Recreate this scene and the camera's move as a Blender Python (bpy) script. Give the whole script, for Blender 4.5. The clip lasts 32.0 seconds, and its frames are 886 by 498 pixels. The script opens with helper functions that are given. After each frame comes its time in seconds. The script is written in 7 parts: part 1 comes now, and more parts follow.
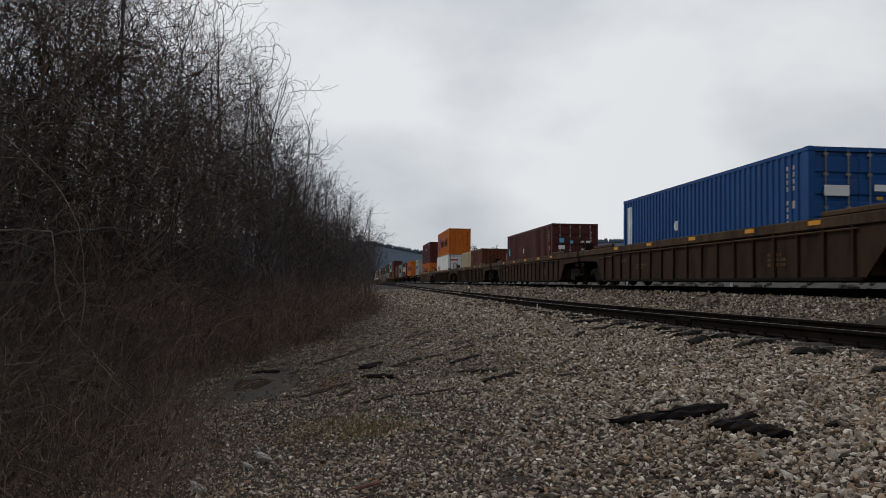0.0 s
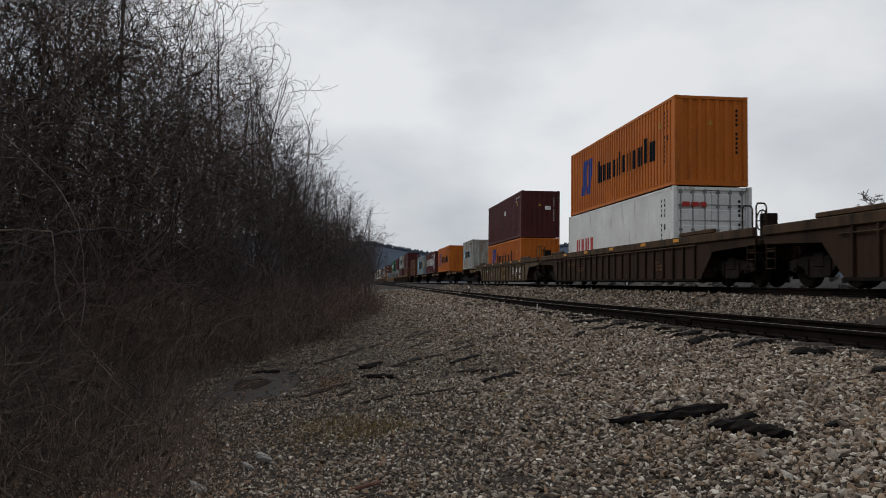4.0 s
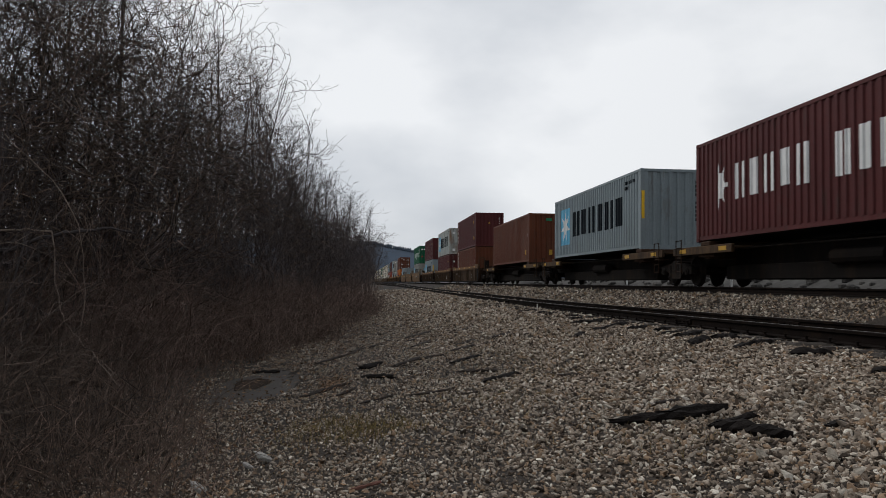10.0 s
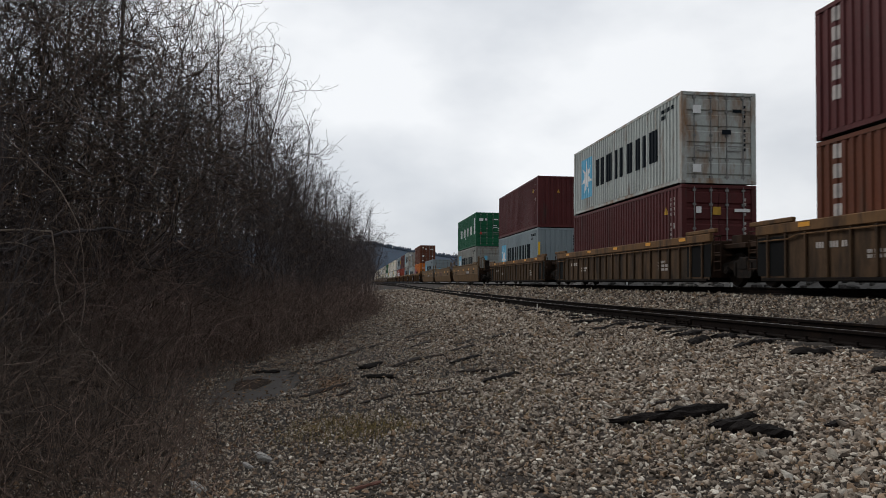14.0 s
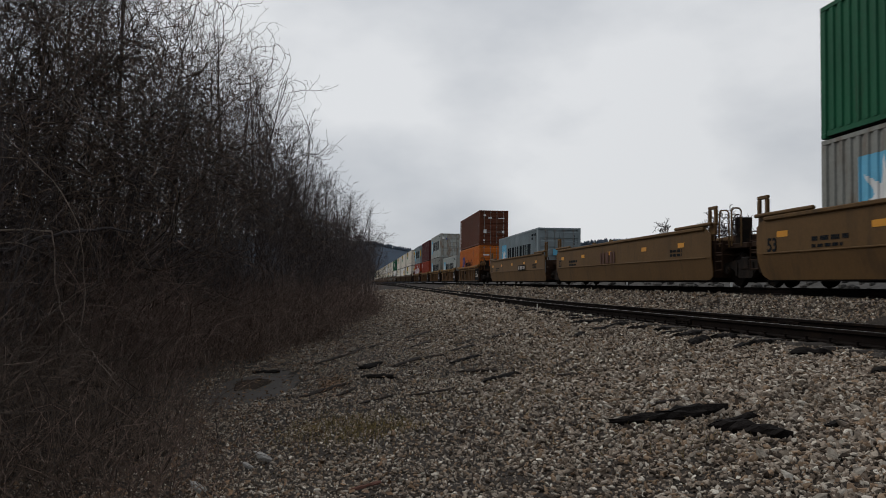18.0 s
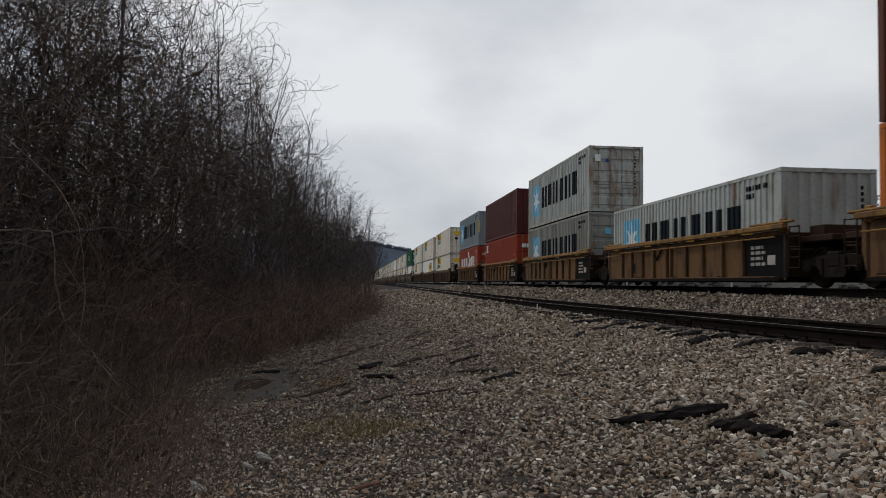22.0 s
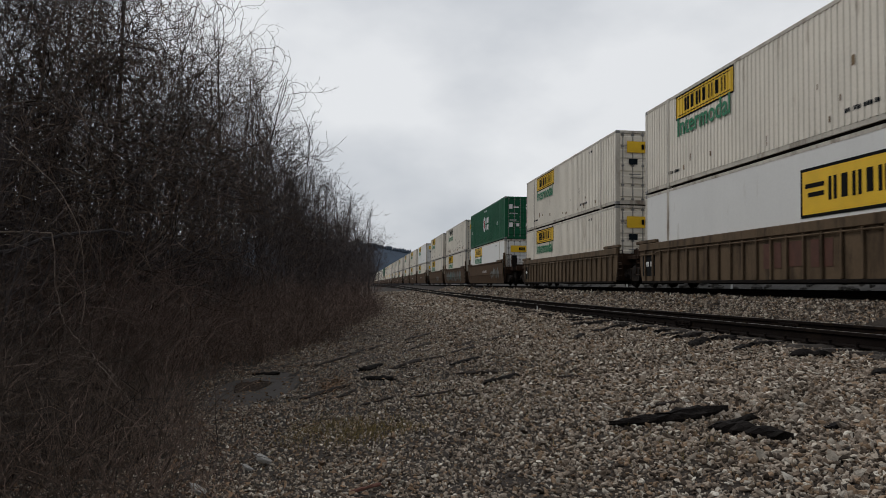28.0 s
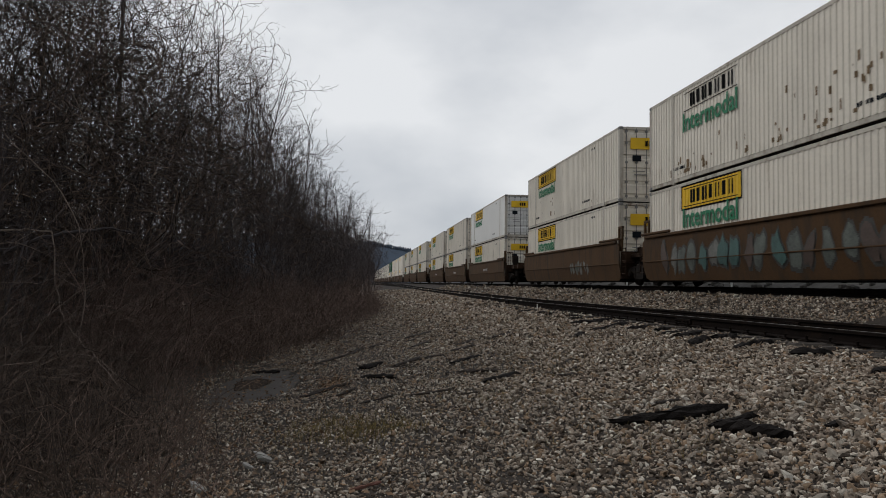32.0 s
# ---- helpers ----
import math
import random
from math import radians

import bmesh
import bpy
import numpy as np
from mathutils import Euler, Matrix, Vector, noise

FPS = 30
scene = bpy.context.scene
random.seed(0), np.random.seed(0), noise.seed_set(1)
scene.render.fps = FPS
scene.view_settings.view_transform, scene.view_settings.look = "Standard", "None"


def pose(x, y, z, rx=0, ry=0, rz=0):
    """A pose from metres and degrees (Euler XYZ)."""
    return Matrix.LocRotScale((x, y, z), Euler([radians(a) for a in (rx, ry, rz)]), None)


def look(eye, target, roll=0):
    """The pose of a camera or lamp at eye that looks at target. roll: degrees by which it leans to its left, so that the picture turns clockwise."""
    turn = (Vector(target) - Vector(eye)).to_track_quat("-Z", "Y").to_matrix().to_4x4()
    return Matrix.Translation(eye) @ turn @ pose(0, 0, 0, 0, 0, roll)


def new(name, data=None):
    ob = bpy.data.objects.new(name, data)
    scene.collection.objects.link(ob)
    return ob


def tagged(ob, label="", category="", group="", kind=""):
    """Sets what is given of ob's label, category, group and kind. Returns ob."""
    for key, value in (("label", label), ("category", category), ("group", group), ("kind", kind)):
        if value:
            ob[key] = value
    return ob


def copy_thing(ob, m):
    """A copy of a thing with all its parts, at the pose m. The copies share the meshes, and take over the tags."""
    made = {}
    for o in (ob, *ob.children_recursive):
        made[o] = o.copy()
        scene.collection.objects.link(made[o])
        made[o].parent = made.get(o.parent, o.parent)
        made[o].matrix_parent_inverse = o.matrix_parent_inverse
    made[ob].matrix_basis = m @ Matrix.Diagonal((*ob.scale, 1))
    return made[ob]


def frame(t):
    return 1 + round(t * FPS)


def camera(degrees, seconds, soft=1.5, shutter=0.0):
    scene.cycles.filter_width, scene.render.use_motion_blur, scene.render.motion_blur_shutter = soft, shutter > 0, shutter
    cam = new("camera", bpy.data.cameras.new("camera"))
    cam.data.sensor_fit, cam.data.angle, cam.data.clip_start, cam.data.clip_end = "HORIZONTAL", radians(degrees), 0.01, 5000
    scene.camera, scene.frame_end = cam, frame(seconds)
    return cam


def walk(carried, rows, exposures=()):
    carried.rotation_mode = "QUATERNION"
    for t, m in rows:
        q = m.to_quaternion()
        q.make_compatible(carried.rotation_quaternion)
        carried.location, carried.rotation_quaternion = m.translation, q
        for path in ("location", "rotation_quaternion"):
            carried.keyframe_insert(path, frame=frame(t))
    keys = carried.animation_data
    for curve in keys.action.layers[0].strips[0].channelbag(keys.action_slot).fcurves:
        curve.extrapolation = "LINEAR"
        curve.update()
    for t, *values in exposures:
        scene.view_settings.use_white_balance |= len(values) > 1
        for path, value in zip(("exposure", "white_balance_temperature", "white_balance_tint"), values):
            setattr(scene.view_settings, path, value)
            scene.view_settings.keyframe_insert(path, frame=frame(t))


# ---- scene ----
EYE = (0.0, 0.0, 0.03)
YAW, PITCH, ROLL = radians(6.162), radians(2.484), 0.637


def aim(tilt=0.0):
    """The tripod camera's pose; tilt: a small extra pitch in degrees."""
    p = PITCH + radians(tilt)
    way = Vector((math.sin(YAW) * math.cos(p), math.cos(YAW) * math.cos(p), math.sin(p)))
    return look(EYE, Vector(EYE) + way * 10, ROLL)


cam = camera(59.27, 32.0, 0.55, 0.12)
PX = 0.0416  # the tripod trembles a little as the heavy wagons pass
walk(cam, [(t, aim(PX * k)) for t, k in ((0.0, 0), (19.4, 0), (20.0, 1.5), (20.6, 0), (24.3, 0), (25.0, 2.5), (25.5, 2.0), (26.5, 3.0), (27.5, 4.5), (28.0, 3.2), (28.6, 2.0), (29.4, 2.0), (30.0, 0.2), (30.5, 0), (31.0, 1.5), (31.5, 2.0), (32.0, 0.2))],
     # the clip's own exposure drifts a little with what fills the picture
     exposures=[(0.0, -0.10), (3.5, -0.10), (6.0, 0.02), (10.0, 0.06), (13.0, 0.14), (14.3, 0.16), (17.0, 0.04), (17.8, -0.17), (19.2, -0.18), (20.2, -0.08), (22.0, -0.08), (25.0, -0.08), (29.0, -0.09), (29.8, 0.04), (30.3, 0.04), (31.0, -0.08), (32.0, -0.08)])

# ---- world and sun: a bright overcast winter sky ----
SUN_AZ, SUN_EL = radians(-45), radians(44)
world = bpy.data.worlds.new("overcast_sky")
scene.world = world
world.use_nodes = True
wt = world.node_tree
wt.nodes.clear()


def wnode(kind, **inputs):
    n = wt.nodes.new(kind)
    for k, v in inputs.items():
        n.inputs[k].default_value = v
    return n


w_out, w_bg = wnode("ShaderNodeOutputWorld"), wnode("ShaderNodeBackground", Strength=1.0)
w_sky = wnode("ShaderNodeTexSky")
w_sky.sky_type, w_sky.sun_disc = "NISHITA", False
w_sky.sun_elevation, w_sky.sun_rotation = SUN_EL, SUN_AZ
w_dim = wnode("ShaderNodeVectorMath")
w_dim.operation = "SCALE"
w_dim.inputs["Scale"].default_value = 0.06
w_co, w_map = wnode("ShaderNodeTexCoord"), wnode("ShaderNodeMapping", Scale=(1.0, 1.0, 1.9))
w_n1 = wnode("ShaderNodeTexNoise", Scale=3.3, Detail=5.0, Roughness=0.5)
w_n2 = wnode("ShaderNodeTexNoise", Scale=0.9, Detail=2.0, Roughness=0.5)
w_add = wnode("ShaderNodeMath")
w_add.operation = "ADD"
w_ramp = wnode("ShaderNodeValToRGB")
w_ramp.color_ramp.elements[0].position, w_ramp.color_ramp.elements[0].color = 0.39, (0.50, 0.535, 0.588, 1)
w_ramp.color_ramp.elements[1].position, w_ramp.color_ramp.elements[1].color = 0.59, (0.865, 0.882, 0.905, 1)
w_half = wnode("ShaderNodeMath")
w_half.operation = "MULTIPLY"
w_half.inputs[1].default_value = 0.447
# the cloud is thinnest low in the sky towards the hidden sun
w_dot = wnode("ShaderNodeVectorMath")
w_dot.operation = "DOT_PRODUCT"
w_dot.inputs[1].default_value = (math.sin(radians(18)) * math.cos(radians(9)), math.cos(radians(18)) * math.cos(radians(9)), math.sin(radians(9)))
w_thin = wnode("ShaderNodeMapRange")
w_thin.interpolation_type = "SMOOTHSTEP"
w_thin.inputs["From Min"].default_value, w_thin.inputs["From Max"].default_value = 0.982, 1.0
w_thin.inputs["To Min"].default_value, w_thin.inputs["To Max"].default_value = 0.0, 0.11
w_sum = wnode("ShaderNodeMath")
w_sum.operation = "ADD"
w_mix = wnode("ShaderNodeMix")
w_mix.data_type = "RGBA"
w_mix.inputs[0].default_value = 0.93
wl = wt.links.new
wl(w_co.outputs["Generated"], w_map.inputs["Vector"])
wl(w_map.outputs["Vector"], w_n1.inputs["Vector"])
wl(w_map.outputs["Vector"], w_n2.inputs["Vector"])
wl(w_n1.outputs["Fac"], w_add.inputs[0])
wl(w_n2.outputs["Fac"], w_add.inputs[1])
wl(w_add.outputs[0], w_half.inputs[0])
wl(w_co.outputs["Generated"], w_dot.inputs[0])
wl(w_dot.outputs["Value"], w_thin.inputs["Value"])
wl(w_half.outputs[0], w_sum.inputs[0])
wl(w_thin.outputs["Result"], w_sum.inputs[1])
wl(w_sum.outputs[0], w_ramp.inputs["Fac"])
wl(w_sky.outputs["Color"], w_dim.inputs[0])
wl(w_dim.outputs["Vector"], w_mix.inputs[6])
wl(w_ramp.outputs["Color"], w_mix.inputs[7])
# an overcast sky is somewhat dimmer on the side away from the sun
w_side = wnode("ShaderNodeVectorMath")
w_side.operation = "DOT_PRODUCT"
w_side.inputs[1].default_value = (math.sin(SUN_AZ) * math.cos(SUN_EL), math.cos(SUN_AZ) * math.cos(SUN_EL), math.sin(SUN_EL))
w_fall = wnode("ShaderNodeMapRange")
w_fall.inputs["From Min"].default_value, w_fall.inputs["From Max"].default_value = -0.8, 0.5
w_fall.inputs["To Min"].default_value, w_fall.inputs["To Max"].default_value = 0.72, 1.0
wl(w_co.outputs["Generated"], w_side.inputs[0])
wl(w_side.outputs["Value"], w_fall.inputs["Value"])
wl(w_fall.outputs["Result"], w_bg.inputs["Strength"])
wl(w_mix.outputs[2], w_bg.inputs["Color"])
wl(w_bg.outputs[0], w_out.inputs["Surface"])

sun = new("sun", bpy.data.lights.new("sun", "SUN"))
sun.data.energy, sun.data.angle, sun.data.color = 1.15, radians(22), (1.0, 0.97, 0.93)
sun.matrix_world = look((0, 0, 60), Vector((0, 0, 60)) - Vector((math.sin(SUN_AZ) * math.cos(SUN_EL), math.cos(SUN_AZ) * math.cos(SUN_EL), math.sin(SUN_EL))))


# ---- materials ----
def material(name, base, vary=(0.6, 1.35), scale=3.0, fine=60.0, rough=0.8, metal=0.0, bump=0.0, bump_scale=120.0,
             dirt=None, dirt_amount=0.0, dirt_scale=(1, 1, 1), island=False, per_object=0.0, spec=0.3):
    """A surface with variation at two scales, optional dirt of its own colour, and fine relief."""
    m = bpy.data.materials.new(name)
    m.use_nodes = True
    t = m.node_tree
    b = t.nodes["Principled BSDF"]
    link = t.links.new
    co = t.nodes.new("ShaderNodeTexCoord")
    big, small = t.nodes.new("ShaderNodeTexNoise"), t.nodes.new("ShaderNodeTexNoise")
    big.inputs["Scale"].default_value, small.inputs["Scale"].default_value = scale, fine
    big.inputs["Detail"].default_value, small.inputs["Detail"].default_value = 4, 3
    info = t.nodes.new("ShaderNodeObjectInfo")
    shift = t.nodes.new("ShaderNodeVectorMath")
    shift.operation = "MULTIPLY_ADD"
    shift.inputs[1].default_value = (37, 17, 29)
    link(info.outputs["Random"], shift.inputs[0])
    link(co.outputs["Object"], shift.inputs[2])
    link(shift.outputs[0], big.inputs["Vector"])
    link(shift.outputs[0], small.inputs["Vector"])
    both = t.nodes.new("ShaderNodeMath")
    both.operation = "MULTIPLY_ADD"
    both.inputs[1].default_value = 0.6
    link(big.outputs["Fac"], both.inputs[0])
    half = t.nodes.new("ShaderNodeMath")
    half.operation = "MULTIPLY"
    half.inputs[1].default_value = 0.4
    link(small.outputs["Fac"], half.inputs[0])
    link(half.outputs[0], both.inputs[2])
    ramp = t.nodes.new("ShaderNodeMapRange")
    ramp.inputs["From Min"].default_value, ramp.inputs["From Max"].default_value = 0.3, 0.7
    ramp.inputs["To Min"].default_value, ramp.inputs["To Max"].default_value = vary
    link(both.outputs[0], ramp.inputs["Value"])
    value = ramp.outputs["Result"]
    if island or per_object:
        rnd = t.nodes.new("ShaderNodeMapRange")
        if island:
            geo = t.nodes.new("ShaderNodeNewGeometry")
            link(geo.outputs["Random Per Island"], rnd.inputs["Value"])
        else:
            link(info.outputs["Random"], rnd.inputs["Value"])
        d = per_object or 0.5
        rnd.inputs["To Min"].default_value, rnd.inputs["To Max"].default_value = 1 - d, 1 + d
        mul = t.nodes.new("ShaderNodeMath")
        mul.operation = "MULTIPLY"
        link(value, mul.inputs[0])
        link(rnd.outputs["Result"], mul.inputs[1])
        value = mul.outputs[0]
    col = t.nodes.new("ShaderNodeVectorMath")
    col.operation = "SCALE"
    col.inputs[0].default_value = base
    link(value, col.inputs["Scale"])
    result = col.outputs["Vector"]
    if dirt:
        mp = t.nodes.new("ShaderNodeMapping")
        mp.inputs["Scale"].default_value = dirt_scale
        link(shift.outputs[0], mp.inputs["Vector"])
        dn = t.nodes.new("ShaderNodeTexNoise")
        dn.inputs["Scale"].default_value, dn.inputs["Detail"].default_value, dn.inputs["Roughness"].default_value = 1.0, 6, 0.65
        link(mp.outputs["Vector"], dn.inputs["Vector"])
        dr = t.nodes.new("ShaderNodeMapRange")
        dr.inputs["From Min"].default_value, dr.inputs["From Max"].default_value = 0.62 - 0.3 * dirt_amount, 0.80 - 0.22 * dirt_amount
        link(dn.outputs["Fac"], dr.inputs["Value"])
        mx = t.nodes.new("ShaderNodeMix")
        mx.data_type = "RGBA"
        link(dr.outputs["Result"], mx.inputs[0])
        link(result, mx.inputs[6])
        mx.inputs[7].default_value = (*dirt, 1)
        result = mx.outputs[2]
    link(result, b.inputs["Base Color"])
    b.inputs["Roughness"].default_value, b.inputs["Metallic"].default_value = rough, metal
    b.inputs["Specular IOR Level"].default_value = spec
    if bump:
        bn = t.nodes.new("ShaderNodeTexNoise")
        bn.inputs["Scale"].default_value, bn.inputs["Detail"].default_value = bump_scale, 4
        link(co.outputs["Object"], bn.inputs["Vector"])
        bp = t.nodes.new("ShaderNodeBump")
        bp.inputs["Strength"].default_value, bp.inputs["Distance"].default_value = bump, 0.02
        link(bn.outputs["Fac"], bp.inputs["Height"])
        link(bp.outputs["Normal"], b.inputs["Normal"])
    return m


RUST = (0.10, 0.045, 0.02)


def paint(name, base, dirt=RUST, amount=0.35, rough=0.6, spec=0.16, vary=(0.78, 1.2)):
    """Weathered container or wagon paint with streaks of rust and grime that run downwards."""
    return material(name, base, vary, 0.7, 14.0, rough, 0.0, 0.15, 40.0, dirt, amount, (2.4, 2.4, 0.55), spec=spec)


BLUE = paint("blue_paint", (0.010, 0.060, 0.190), amount=0.05)
MAROON = paint("maroon_paint", (0.074, 0.0165, 0.0160), (0.05, 0.03, 0.025), 0.2)
BROWN = paint("red_brown_paint", (0.100, 0.0295, 0.013), (0.07, 0.035, 0.02), 0.3)
TAN = paint("cream_paint", (0.40, 0.33, 0.20), (0.12, 0.09, 0.06), 0.15)
ORANGE = paint("orange_paint", (0.44, 0.118, 0.014), (0.22, 0.07, 0.02), 0.18)
WHITE = paint("white_paint", (0.62, 0.62, 0.60), (0.25, 0.20, 0.15), 0.12)
GREY = paint("pale_grey_paint", (0.36, 0.38, 0.355), (0.17, 0.12, 0.08), 0.26)
DULLGREY = paint("dull_grey_paint", (0.235, 0.236, 0.212), (0.13, 0.085, 0.05), 0.34)
BLUEGREY = paint("blue_grey_paint", (0.205, 0.242, 0.254), (0.12, 0.10, 0.085), 0.10, vary=(0.86, 1.12))
RUSTYGREY = paint("rusty_grey_paint", (0.37, 0.39, 0.365), (0.20, 0.11, 0.055), 0.60)
RED = paint("red_paint", (0.25, 0.034, 0.012), (0.15, 0.03, 0.02), 0.15)
GREEN = paint("green_paint", (0.008, 0.090, 0.040), (0.02, 0.04, 0.02), 0.1)
STEELGREY = paint("weathered_pale_rail_paint", (0.47, 0.43, 0.365), (0.16, 0.12, 0.085), 0.38)
IVORY = paint("ivory_paint", (0.71, 0.65, 0.55), (0.38, 0.31, 0.24), 0.10, vary=(0.88, 1.10))
PALE = paint("clean_white_paint", (0.66, 0.65, 0.62), (0.45, 0.42, 0.37), 0.02, vary=(0.95, 1.05))
CAR_DARK = paint("dark_brown_wagon_paint", (0.040, 0.0225, 0.0140), (0.016, 0.010, 0.007), 0.55, 0.8, 0.08)
CAR_TAN = paint("tan_wagon_paint", (0.074, 0.044, 0.024), (0.020, 0.015, 0.011), 0.6, 0.8, 0.1)
CAR_UMBER = paint("umber_wagon_paint", (0.112, 0.077, 0.047), (0.036, 0.024, 0.015), 0.5, 0.8, 0.1)
CAR_YELLOW = paint("yellow_wagon_paint", (0.235, 0.122, 0.034), (0.055, 0.034, 0.020), 0.5, 0.75)
CAR_ORANGE = paint("orange_tan_wagon_paint", (0.130, 0.070, 0.031), (0.034, 0.022, 0.015), 0.52, 0.8, 0.12)
CAR_SMOOTH = paint("mustard_wagon_paint", (0.112, 0.062, 0.023), (0.066, 0.039, 0.018), 0.3, 0.7, 0.15)
CAR_BROWN = paint("rust_brown_wagon_paint", (0.066, 0.035, 0.015), (0.030, 0.023, 0.016), 0.4, 0.8, 0.12)
CAR_BLACK = paint("black_wagon_paint", (0.0105, 0.0088, 0.0078), (0.022, 0.015, 0.010), 0.4, 0.9, 0.05)
STEEL = material("dark_truck_steel", (0.0135, 0.011, 0.0095), (0.6, 1.5), 4, 50, 0.85, 0.0, 0.3, 60, (0.030, 0.019, 0.012), 0.4, (4, 4, 4), spec=0.06)
GALV = material("galvanised_bar", (0.20, 0.195, 0.185), (0.6, 1.3), 4, 60, 0.6, 0.2)
M_WHITE = material("white_marking", (0.72, 0.72, 0.70), (0.8, 1.1), 2, 40, 0.6)
M_PALE = material("faded_white_marking", (0.40, 0.36, 0.33), (0.6, 1.2), 4, 60, 0.7)
M_NOTICE = material("faded_yellow_notice", (0.44, 0.25, 0.025), (0.7, 1.2), 6, 60, 0.6)
M_DARK = material("dark_marking", (0.009, 0.0125, 0.016), (0.8, 1.3), 2, 40, 0.75, spec=0.06)
M_SKY = material("light_blue_marking", (0.13, 0.42, 0.60), (0.85, 1.1), 2, 40, 0.6)
M_BLUE = material("blue_marking", (0.015, 0.045, 0.24), (0.85, 1.1), 2, 40, 0.6)
M_YELLOW = material("yellow_marking", (0.72, 0.44, 0.015), (0.85, 1.1), 2, 40, 0.55)
M_GREEN = material("green_marking", (0.012, 0.16, 0.07), (0.85, 1.1), 2, 40, 0.6)
M_RED = material("red_marking", (0.38, 0.03, 0.02), (0.85, 1.1), 2, 40, 0.6)
M_DULLRED = material("faded_red_marking", (0.080, 0.030, 0.018), (0.7, 1.2), 4, 40, 0.7)
M_ORANGE = material("orange_reflector", (0.62, 0.27, 0.02), (0.85, 1.1), 2, 40, 0.5)
M_WEAR = material("rusty_worn_patch", (0.20, 0.135, 0.075), (0.6, 1.3), 6, 60, 0.85)
M_BLACK = material("black_marking", (0.007, 0.007, 0.007), (0.8, 1.3), 2, 40, 0.8, spec=0.05)


# ---- mesh helpers ----
class Build:
    """Collects vertices and faces of one mesh."""

    def __init__(self):
        self.v, self.f = [], []

    def quad(self, a, b, c, d):
        n = len(self.v)
        self.v += [a, b, c, d]
        self.f.append((n, n + 1, n + 2, n + 3))

    def box(self, x0, x1, y0, y1, z0, z1, bevel=0.0):
        b = min(bevel, (x1 - x0) / 3, (y1 - y0) / 3, (z1 - z0) / 3)
        n = len(self.v)
        if b <= 0:
            self.v += [(x, y, z) for z in (z0, z1) for y in (y0, y1) for x in (x0, x1)]
            self.f += [tuple(n + i for i in q) for q in ((0, 2, 3, 1), (4, 5, 7, 6), (0, 1, 5, 4), (2, 6, 7, 3), (0, 4, 6, 2), (1, 3, 7, 5))]
            return
        rings = [(z0, b), (z0 + b, 0), (z1 - b, 0), (z1, b)]
        for z, i in rings:
            xa, xb, ya, yb = x0 + i, x1 - i, y0 + i, y1 - i
            k = b if i == 0 else b * 0.5
            self.v += [(xa + k, ya, z), (xb - k, ya, z), (xb, ya + k, z), (xb, yb - k, z), (xb - k, yb, z), (xa + k, yb, z), (xa, yb - k, z), (xa, ya + k, z)]
        self.f.append(tuple(n + i for i in range(7, -1, -1)))
        self.f.append(tuple(n + 24 + i for i in range(8)))
        for r in range(3):
            for i in range(8):
                j = (i + 1) % 8
                self.f.append((n + r * 8 + i, n + r * 8 + j, n + r * 8 + 8 + j, n + r * 8 + 8 + i))

    def ring(self, a, b, r0, r1, sides=8, cap=True, phase=0.0):
        """A tapered round bar from a to b."""
        a, b = Vector(a), Vector(b)
        d = (b - a).normalized()
        u = d.orthogonal().normalized()
        w = d.cross(u)
        n = len(self.v)
        for p, r in ((a, r0), (b, r1)):
            for i in range(sides):
                t = 2 * math.pi * i / sides + phase
                self.v.append(tuple(p + (u * math.cos(t) + w * math.sin(t)) * r))
        for i in range(sides):
            j = (i + 1) % sides
            self.f.append((n + i, n + j, n + sides + j, n + sides + i))
        if cap:
            self.f.append(tuple(n + i for i in range(sides - 1, -1, -1)))
            self.f.append(tuple(n + sides + i for i in range(sides)))

    def prism(self, outline, axis, a, b):
        """An outline of 2D points drawn out along an axis from a to b."""
        n, k = len(self.v), len(outline)
        put = {"x": lambda p, s: (s, p[0], p[1]), "y": lambda p, s: (p[0], s, p[1]), "z": lambda p, s: (p[0], p[1], s)}[axis]
        self.v += [put(p, a) for p in outline] + [put(p, b) for p in outline]
        self.f.append(tuple(n + i for i in range(k)))
        self.f.append(tuple(n + k + i for i in range(k - 1, -1, -1)))
        for i in range(k):
            j = (i + 1) % k
            self.f.append((n + i, n + k + i, n + k + j, n + j))

    def mesh(self, name="part"):
        me = bpy.data.meshes.new(name)
        me.from_pydata(self.v, [], self.f)
        me.update()
        return me


def set_material(ob, mat):
    if not ob.data.materials:
        ob.data.materials.append(None)
    ob.material_slots[0].link = "OBJECT"
    ob.material_slots[0].material = mat
    return ob


def part(name, build, mat, parent=None, label="", at=(0, 0, 0)):
    """Links a Build or a ready mesh as one object under a thing or a part."""
    me = build.mesh(name) if isinstance(build, Build) else build
    ob = set_material(new(name, me), mat)
    ob.parent, ob.location = parent, at
    if label:
        ob["label"] = label
    return ob


def thing(name, label, category, group=""):
    return tagged(new(name), label, category, group)


MESHES = {}


def cached(key, make):
    if key not in MESHES:
        MESHES[key] = make()
    return MESHES[key]


def boxes(*specs, bevel=0.0):
    b = Build()
    for s in specs:
        b.box(*s, bevel=bevel)
    return b


# ---- ground ----
def lerp(x, pts):
    """Piecewise linear through (x, value) pairs."""
    return float(np.interp(x, [p[0] for p in pts], [p[1] for p in pts]))


